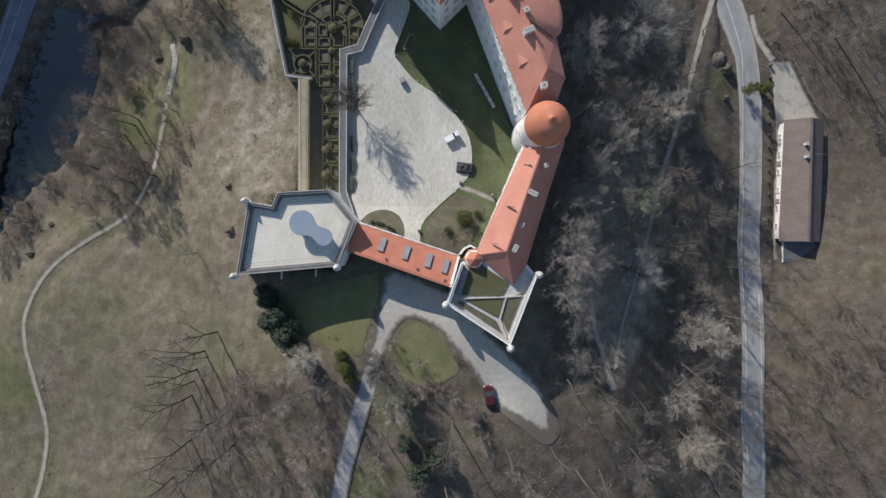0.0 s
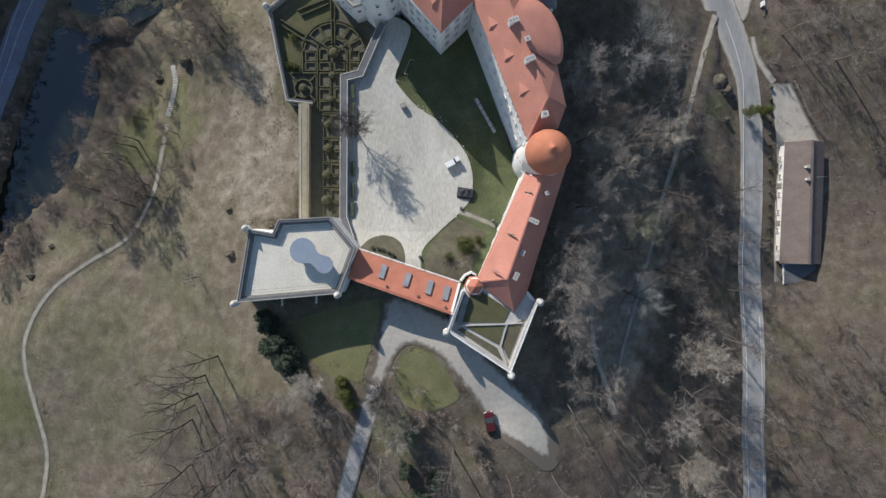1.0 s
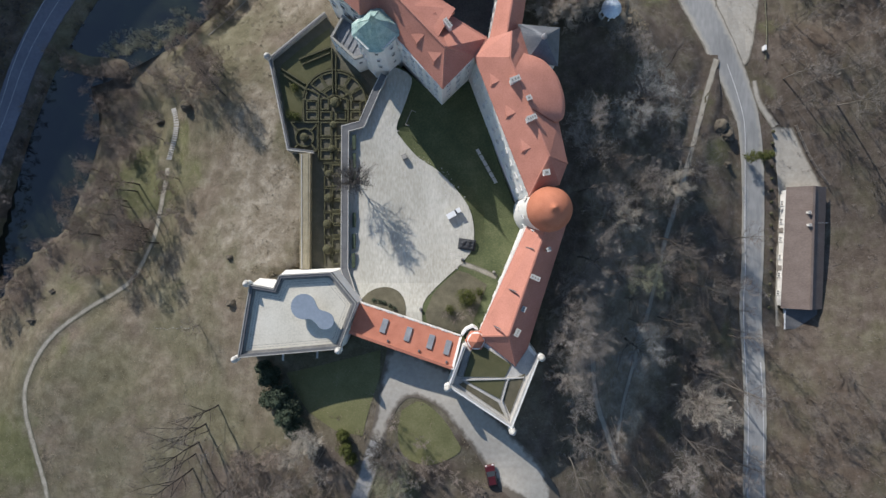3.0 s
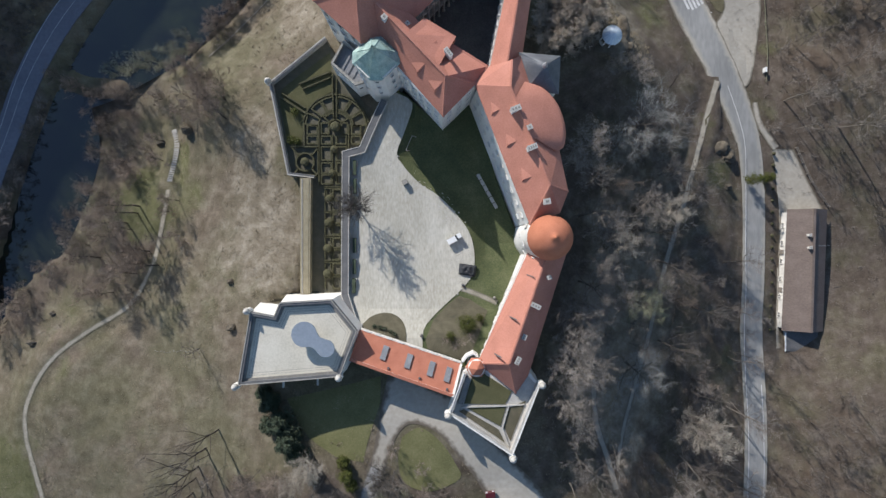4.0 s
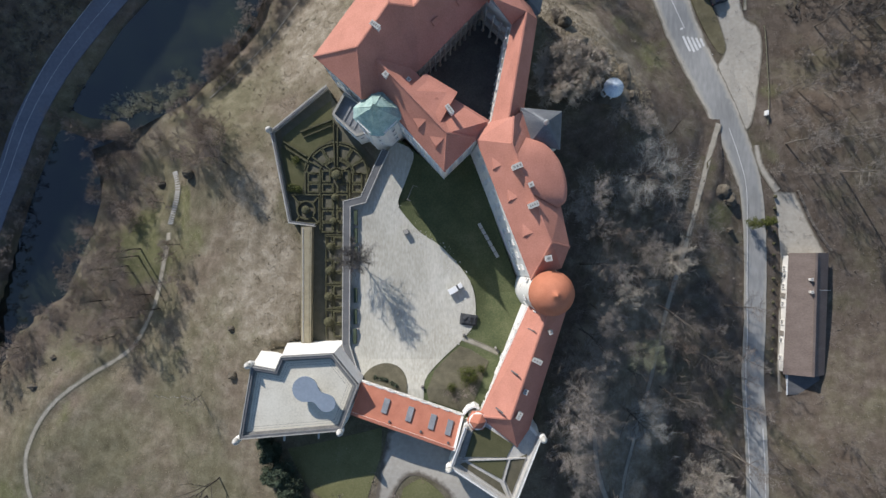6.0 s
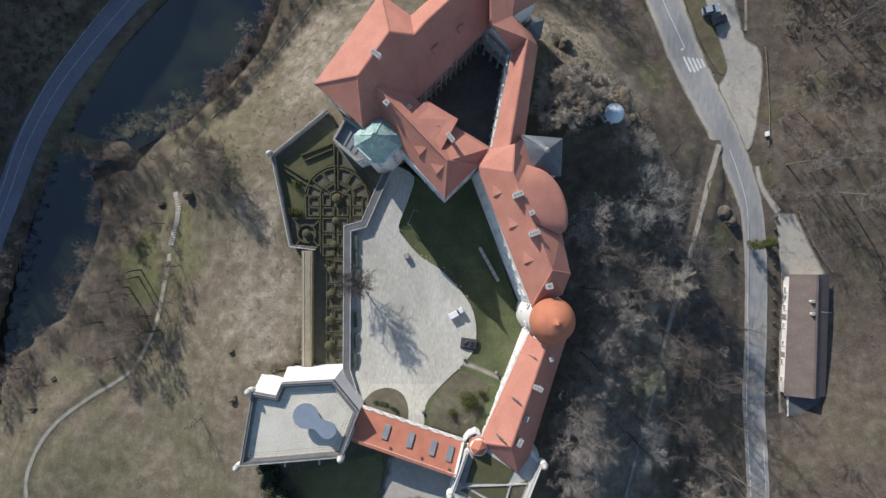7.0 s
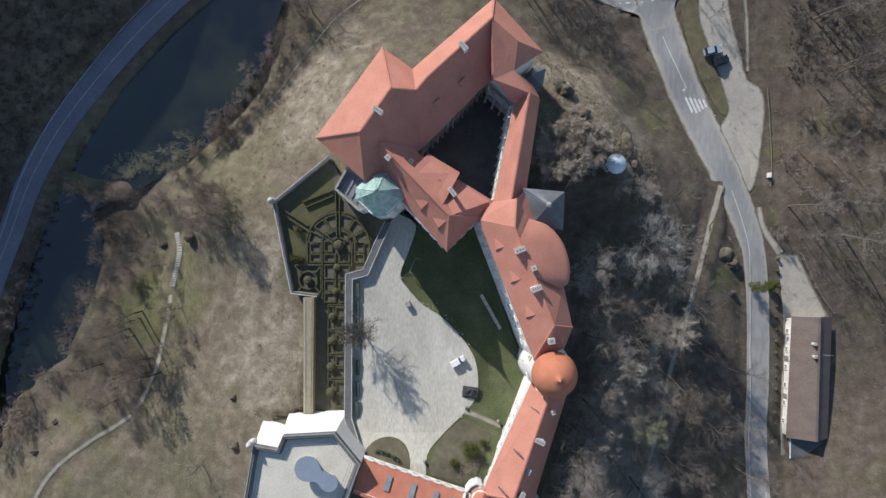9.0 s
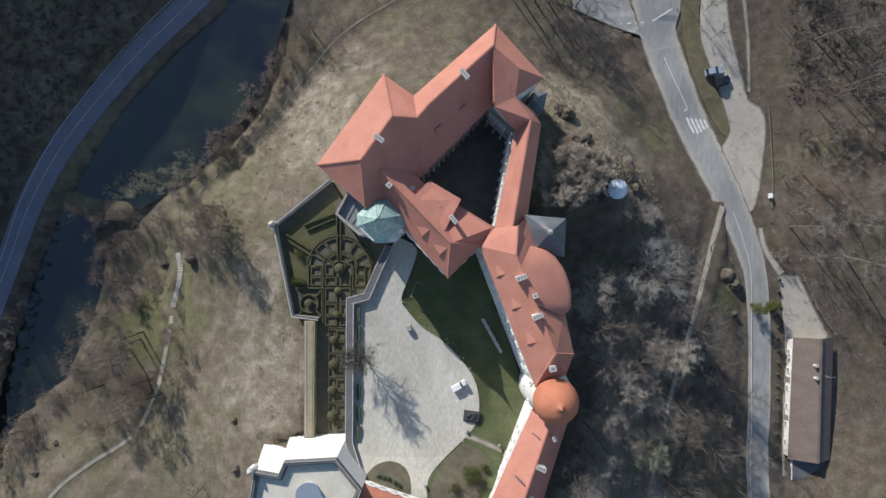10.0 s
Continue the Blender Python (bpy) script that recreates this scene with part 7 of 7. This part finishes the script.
part("verge", Build().wall([(72.0, 1.2), (72.0, -3.0)], 0.2, -11.1, -10.9).done("verge", M_WHITE), annex)
for i in range(16):
    y = 39.0 - i * 2.5
    x = 70.0 - max(0, (39 - y)) * 0.028
    sb = thing("potted_shrub", "small dark clipped shrub along the house yard", "shrub", (x, y, over_ground(0.08)(x, y)), "potted shrubs")
    bm = bmesh.new()
    bmesh.ops.create_icosphere(bm, subdivisions=2, radius=0.38)
    for v in bm.verts:
        v.co *= 1 + 0.25 * noise.noise(v.co * 5 + Vector((i, 0, 0)))
        v.co.z += 0.55
    me = bpy.data.meshes.new("foliage")
    bm.to_mesh(me)
    bm.free()
    me.materials.append(M_HEDGE)
    part("foliage", me, sb)
    part("pot", Build().lathe((0, 0), [(0.2, -0.05), (0.28, 0.35)], 8).done("pot", M_DARKSTONE), sb)


def fence(label, line, height_, gap=2.0, mat=None, rails=(0.5, 0.95)):
    ob = thing("fence", label, "fence")
    pts = smooth_line(line, gap)
    zs = [float(natural(np.array([p]))[0]) for p in pts]
    for p, z in zip(pts, zs):
        part("post", Build().box((*p, z - 0.3), (0.1, 0.1, height_ + 0.4)).done("post", mat or M_WOOD), ob)
    for k in rails:
        part("rail", Build().wall(pts, 0.07, [z + height_ * k - 0.05 for z in zs], [z + height_ * k + 0.05 for z in zs]).done("rail", mat or M_WOOD), ob)


fence("grey wooden fence along the house yard", [(74.4, 40.2), (77.7, 32.9), (81.2, 27.6)], 1.2)
fence("low grey rail beside the parking strip", [(68.4, 54.5), (68.9, 62.0), (68.6, 70.0), (68.0, 75.5)], 0.6, 2.5, M_MOSSTWIG, (0.9,))
row = thing("stone_row", "row of small pale stones across the meadow", "stones")
for i in range(22):
    x, y = -58.5 + i * 0.42, -1.9 - 0.25 * math.sin(i * 0.3) + 0.15 * math.sin(i * 5.1)
    bm = bmesh.new()
    bmesh.ops.create_icosphere(bm, subdivisions=1, radius=0.10 + 0.04 * math.sin(i * 2.7))
    me = bpy.data.meshes.new("stone")
    bm.to_mesh(me)
    bm.free()
    me.materials.append(M_GREYWALL)
    part("stone", me, row).location = (x, y, sheet_z(x, y) + 0.05)
cabinet = thing("utility_cabinet", "small white utility cabinet beside the road", "cabinet", (68.1, 56.8, over_ground(0.0)(68.1, 56.8)))
part("body", Build().box((0, 0, 0.15), (0.35, 1.0, 1.2)).done("body", M_WHITE), cabinet)
part("base", Build().box((0, 0, -0.3), (0.42, 1.08, 0.45)).done("base", M_DARKSTONE), cabinet)

# ---- road paint ----


def road_level(x, y):
    """The level of the nearest road beside its middle line."""
    axis = np.array(smooth_line(MAIN_ROAD, 1.0) + smooth_line(SIDE_ROAD, 1.0))
    near = axis[((axis - np.array((x, y))) ** 2).sum(1).argmin()]
    return float(natural(near[None])[0]) + 0.135


def stripe(line, w, lift=0.135, zf=None):
    pts = smooth_line(line, 0.8)
    mid = natural(np.array(pts)) + lift if zf is None else np.array([zf(*p) + 0.02 for p in pts])
    l, r = offset_line(pts, w / 2), offset_line(pts, -w / 2)
    vs = [(*p, z) for p, z in zip(l, mid)] + [(*p, z) for p, z in zip(r, mid)]
    n = len(pts)
    me = mesh_from("road_marking", vs, [(i, i + n, i + n + 1, i + 1) for i in range(n - 1)], M_PAINT)
    tagged(new("road_marking", me), "worn white road paint on asphalt", "road marking", kind="structure")


for i in range(5):
    c = Vector((51.9, 72.2)).lerp(Vector((56.2, 71.6)), i / 4.6)
    stripe([(c.x - 0.75, c.y + 1.65), (c.x + 0.75, c.y - 1.65)], 0.45, 0.15)
stripe([(45.6, 88.6), (48.2, 82.2), (51.4, 75.6)], 0.14, 0.15)
for x, y in ((49.4, 74.6), (50.6, 75.2)):
    stripe([(x - 0.4, y + 0.1), (x + 0.5, y + 0.3)], 0.4, 0.15)
stripe([(43.7, 94.6), (45.6, 95.8), (47.8, 97.2)], 0.3, zf=road_level)
for x in (37.0, 38.4, 39.8, 41.2):
    stripe([(x, 94.3), (x + 0.8, 94.35)], 0.25, zf=road_level)
stripe([(55.8, 69.0), (57.6, 69.9)], 0.2, 0.15)
stripe([(60.4, 53.6), (62.6, 46.9), (64.0, 40.2), (63.9, 31.1), (63.6, 18.9), (63.3, 5.0)], 0.12, 0.15)
stripe([(63.0, 53.6), (65.2, 48.0), (66.9, 41.5), (67.4, 33.0), (67.4, 20.3), (66.7, 5.0)], 0.12, 0.15)
stripe([(62.9, -48), (62.7, -34), (62.8, -22), (63.0, -9.7), (63.2, 5)], 0.12, 0.15)
stripe([(66.0, -48), (65.9, -34), (65.9, -22), (66.3, -9.7), (66.5, 5)], 0.12, 0.15)
stripe([(-53.8, 96.2), (-65.2, 87.0), (-74.4, 77.6), (-83.2, 65.8), (-89.8, 54.3), (-93.8, 45.0), (-98.2, 32.5)], 0.08, 0.15)
stripe([(-58.2, 101.6), (-68.6, 91.6), (-77.9, 80.9), (-86.6, 68.7), (-93.4, 55.9), (-97.4, 45.3), (-101.8, 31.5)], 0.08, 0.15)
stripe([(-56.3, 99.6), (-66.8, 89.7), (-76.1, 79.3), (-84.8, 67.5), (-91.6, 55.2), (-95.6, 45.5), (-100, 32)], 0.07, 0.15)
patch("grass_island", closed([(49.9, 106), (49.7, 97.1), (51.1, 87.2), (53.0, 81.0), (55.9, 74.8), (58.6, 70.4), (59.7, 69.8), (60.2, 72.2), (57.2, 80.6), (54.2, 89.4), (53.4, 97.0), (53.6, 106)]), over_ground(0.14), M_DRYLAWN, "dull green verge between road and parking", "verge", step=1.0)
patch("road_junction", JUNCTION, road_level, M_ASPHALT, "wide worn asphalt at the road junction", "road", step=1.2)

# ---- pavilion and rocks ----


def rock(at, size, seed, label="rough grey limestone boulder"):
    bm = bmesh.new()
    bmesh.ops.create_icosphere(bm, subdivisions=3, radius=1.0)
    for v in bm.verts:
        p = v.co.copy()
        v.co *= 1 + 0.35 * noise.noise(p * 1.3 + Vector((seed, 0, 0))) + 0.16 * noise.noise(p * 3.7 + Vector((0, seed, 0)))
        v.co = Vector((v.co.x * size[0], v.co.y * size[1], v.co.z * size[2]))
    me = bpy.data.meshes.new("rock")
    bm.to_mesh(me)
    bm.free()
    me.materials.append(M_ROCK)
    ob = new("rock", me)
    ob.location = at
    tagged(ob, label, "rock", "limestone rocks")


for i, (x, y, sx, sy, sz) in enumerate(((-40.8, 3.6, 0.9, 0.7, 1.0), (-41.9, 12.3, 0.7, 0.6, 0.8), (-53.6, 43.2, 1.3, 1.0, 2.0), (58.4, 40.0, 1.7, 1.6, 1.1), (60.0, 38.4, 1.5, 1.5, 1.0), (59.8, 31.8, 0.8, 0.6, 0.6),
                                       (29.2, 55.8, 2.8, 2.6, 1.0), (33.6, 60.6, 1.3, 2.6, 2.0), (34.8, 56.8, 1.0, 1.2, 1.4), (22.0, 71.0, 1.6, 1.4, 2.2), (24.0, 66.0, 1.8, 1.6, 1.8), (-86.0, -1.0, 1.2, 0.6, 0.8), (-81.8, 5.0, 0.7, 0.5, 0.6), (-59.8, 36.4, 0.9, 0.7, 0.7), (-62.5, 41.8, 1.4, 0.6, 0.8))):
    rock((x, y, height(x, y) + sz * 0.15), (sx, sy, sz), i * 7.3)
gz = thing("pavilion", "small round pavilion with a pale blue sheet-metal roof", "pavilion", (28.8, 56.0, 9.2))
part("floor", Build().lathe((0, 0), [(1.7, -2.0), (1.7, 0.05)], 16).done("floor", M_STONE), gz)
for i in range(8):
    a = i * math.pi / 4
    part("column", Build().lathe((1.4 * math.cos(a), 1.4 * math.sin(a)), [(0.11, 0), (0.09, 2.3)], 8).done("column", M_WHITE), gz)
rf = part("roof", Build().lathe((0, 0), [(1.75, 2.3), (1.72, 2.42), (1.1, 3.0), (0.5, 3.4), (0.05, 3.55)], 16).done("roof", M_PALEZINC), gz)
for i in range(16):
    a = i * math.pi / 8
    part("roof_rib", Build().wall([(1.72 * math.cos(a), 1.72 * math.sin(a)), (1.1 * math.cos(a), 1.1 * math.sin(a)), (0.4 * math.cos(a), 0.4 * math.sin(a))], 0.05, [2.42, 3.0, 3.42], [2.47, 3.05, 3.47]).done("roof_rib", M_WHITE), rf)
part("finial", Build().lathe((0, 0), [(0.12, 3.5), (0.08, 3.8), (0.01, 4.1)], 8).done("finial", M_METAL), gz)

# ---- steps on the slope ----
steps = thing("garden_steps", "pale stone steps set into the earth path", "steps")
sl = smooth_line([(-59.1, 44.3), (-58.0, 40.0), (-59.0, 32.8)], 0.45)
for i, (p, q) in enumerate(zip(sl[:-1], sl[1:])):
    d = (Vector(q) - Vector(p)).normalized()
    m = Vector(p)
    s = Vector((-d.y, d.x)) * 0.52
    z = float(natural(np.array([p]))[0]) + 0.06
    part("step", Build().wall([tuple(m - s), tuple(m + s)], 0.26, z - 0.3, z + 0.04).done("step", M_STONE), steps)

for i in range(16):
    x, y = -100.2 + 10.6 * (i / 15) ** 1.3 + 1.1 * math.sin(i * 2.3), 8.0 + 42 * i / 15
    plant("shrub", x + 1.2, y, max(height(x + 1.2, y), -17.4), 0.5 + 0.3 * (i * 0.37 % 1), i * 1.7, group="bare shrubs")

# ---- reeds and rough grass ----


def tufts(name, label, places, blade, mat, seed, per=9, wide=0.03, splay=0.5):
    """Clumps of thin blades, in one sheet of growth."""
    r_ = random.Random(seed)
    b = Build()
    for x, y, z, s in places:
        for _ in range(per):
            a = r_.uniform(0, 6.28)
            o = Vector((x + r_.gauss(0, 0.18) * s, y + r_.gauss(0, 0.18) * s, z - 0.05))
            d = Vector((math.cos(a) * splay * r_.random(), math.sin(a) * splay * r_.random(), 1)).normalized()
            side = Vector((-math.sin(a), math.cos(a), 0)) * wide * s
            tip = o + d * blade * s * r_.uniform(0.6, 1.2)
            b.add([o - side, o + side, tip], [(0, 1, 2)])
    tagged(new(name, b.done(name, mat)), label, "grass", kind="stuff")


rng = random.Random(5)
reed = []
clumps = []
while len(clumps) < 80:
    u = rng.random()
    x, y = -74.5 + 18 * u + rng.gauss(0, 0.8), 56.6 + 5.2 * u * u + abs(rng.gauss(0, 2.4))
    clumps.append((x, y))
clumps += [(-77.6, 27.5), (-78.2, 26.0), (-84.2, 15.0), (-85.0, 13.4), (-54.5, 64.5), (-52.0, 67.5)]
for cx, cy in clumps:
    for _ in range(rng.randrange(8, 26)):
        x, y = cx + rng.gauss(0, 0.55), cy + rng.gauss(0, 0.4)
        reed.append((x, y, max(height(x, y), -17.6), rng.uniform(0.5, 1.0)))
tufts("reeds", "pale dry reeds at the edge of the pond", reed, 0.9, M_REED, 3, 6, 0.05, 1.0)
rough = []
while len(rough) < 9000:
    x, y = rng.uniform(-96, 20), rng.uniform(-52, 104)
    if inside(CASTLE_OUT, x, y) or inside(POND, x, y) or line_distance(WEST_ROAD, x, y) < 4 or line_distance(STEP_PATH, x, y) < 1 or inside(DRIVE, x, y) or line_distance(LANE, x, y) < 2.2:
        continue
    if noise.noise((x * 0.09, y * 0.09, 2)) + 0.35 * noise.noise((x * 0.4, y * 0.4, 7)) < rng.uniform(-0.3, 0.35):
        continue
    rough.append((x, y, sheet_z(x, y), rng.uniform(0.5, 1.2)))
for _ in range(3600):
    x, y = rng.uniform(-46, -22), rng.uniform(4, 88)
    if inside(CASTLE_OUT, x, y) or inside(POND, x, y) or rng.random() < abs(x + 32) / 16 or noise.noise((x * 0.3, y * 0.3, 4)) < -0.1:
        continue
    rough.append((x, y, sheet_z(x, y), rng.uniform(0.6, 1.5)))
tufts("rough_grass", "straw-coloured rough grass tussocks on the slope", rough, 0.24, M_STRAW, 4, 7, 0.06, 1.6)
knoll = []
while len(knoll) < 2600:
    x, y = rng.uniform(16, 42), rng.uniform(52, 84)
    if not clear_of(x, y, 0.5) or line_distance(MAIN_ROAD, x, y) < 6 or x - 17 > (86 - y) * 0.95:
        continue
    knoll.append((x, y, sheet_z(x, y), rng.uniform(0.6, 1.4)))
tufts("tussocks", "matted tan grass tussocks on the rocky knoll", knoll, 0.32, M_STRAW, 8, 8, 0.06, 1.5)
brush = []
while len(brush) < 5000:
    x, y = rng.uniform(20, 104), rng.uniform(-58, 100)
    if not clear_of(x, y, 0.5) or inside(hw, x, y) or line_distance(MAIN_ROAD, x, y) < 3:
        continue
    brush.append((x, y, sheet_z(x, y), rng.uniform(0.6, 1.5)))
tufts("undergrowth", "low brown brush and dead stems under the trees", brush, 0.7, M_TWIG, 6, 8, 0.02, 1.2)
# near-black brush added so that the shaded banks come out darker
dim = []
while len(dim) < 5000:
    x, y = rng.uniform(-128, -58), rng.uniform(10, 110)
    d = line_distance(WEST_ROAD, x, y)
    if d < 3.4 or inside(POND, x, y) or (d > 10 and x > -75 + (y - 75) * 0.9):
        continue
    dim.append((x, y, sheet_z(x, y), rng.uniform(0.7, 1.6)))
while len(dim) < 7600:
    x, y = rng.uniform(72, 106), rng.uniform(76, 112)
    dim.append((x, y, sheet_z(x, y), rng.uniform(0.6, 1.3)))
tufts("bank_shade_brush", "dark brush that deepens the shade on the wooded road banks", dim, 0.6, M_DARKBRUSH, 9, 9, 0.08, 1.5)
b = Build()
for i in range(760):
    k = rng.random()
    p = YARD_EDGE[6 + int(k * (len(YARD_EDGE) - 16))]
    x, y = p[0] - abs(rng.gauss(0, 1.6)) - 0.5, p[1] + rng.gauss(0, 0.9)
    r = 0.05 + 0.13 * rng.random() ** 2.5
    z = yard_z(y)
    vs = [Vector((x, y, z + r * 0.4))] + [Vector((x + r * math.cos(a) * rng.uniform(0.7, 1.2), y + r * math.sin(a) * rng.uniform(0.7, 1.2), z)) for a in (0, 1.3, 2.5, 3.8, 5.0)]
    b.add(vs, [(0, j, j % 5 + 1) for j in range(1, 6)])
tagged(new("rubble", b.done("rubble", M_STONE)), "scattered white stone chips along the yard edge", "stones", kind="stuff")
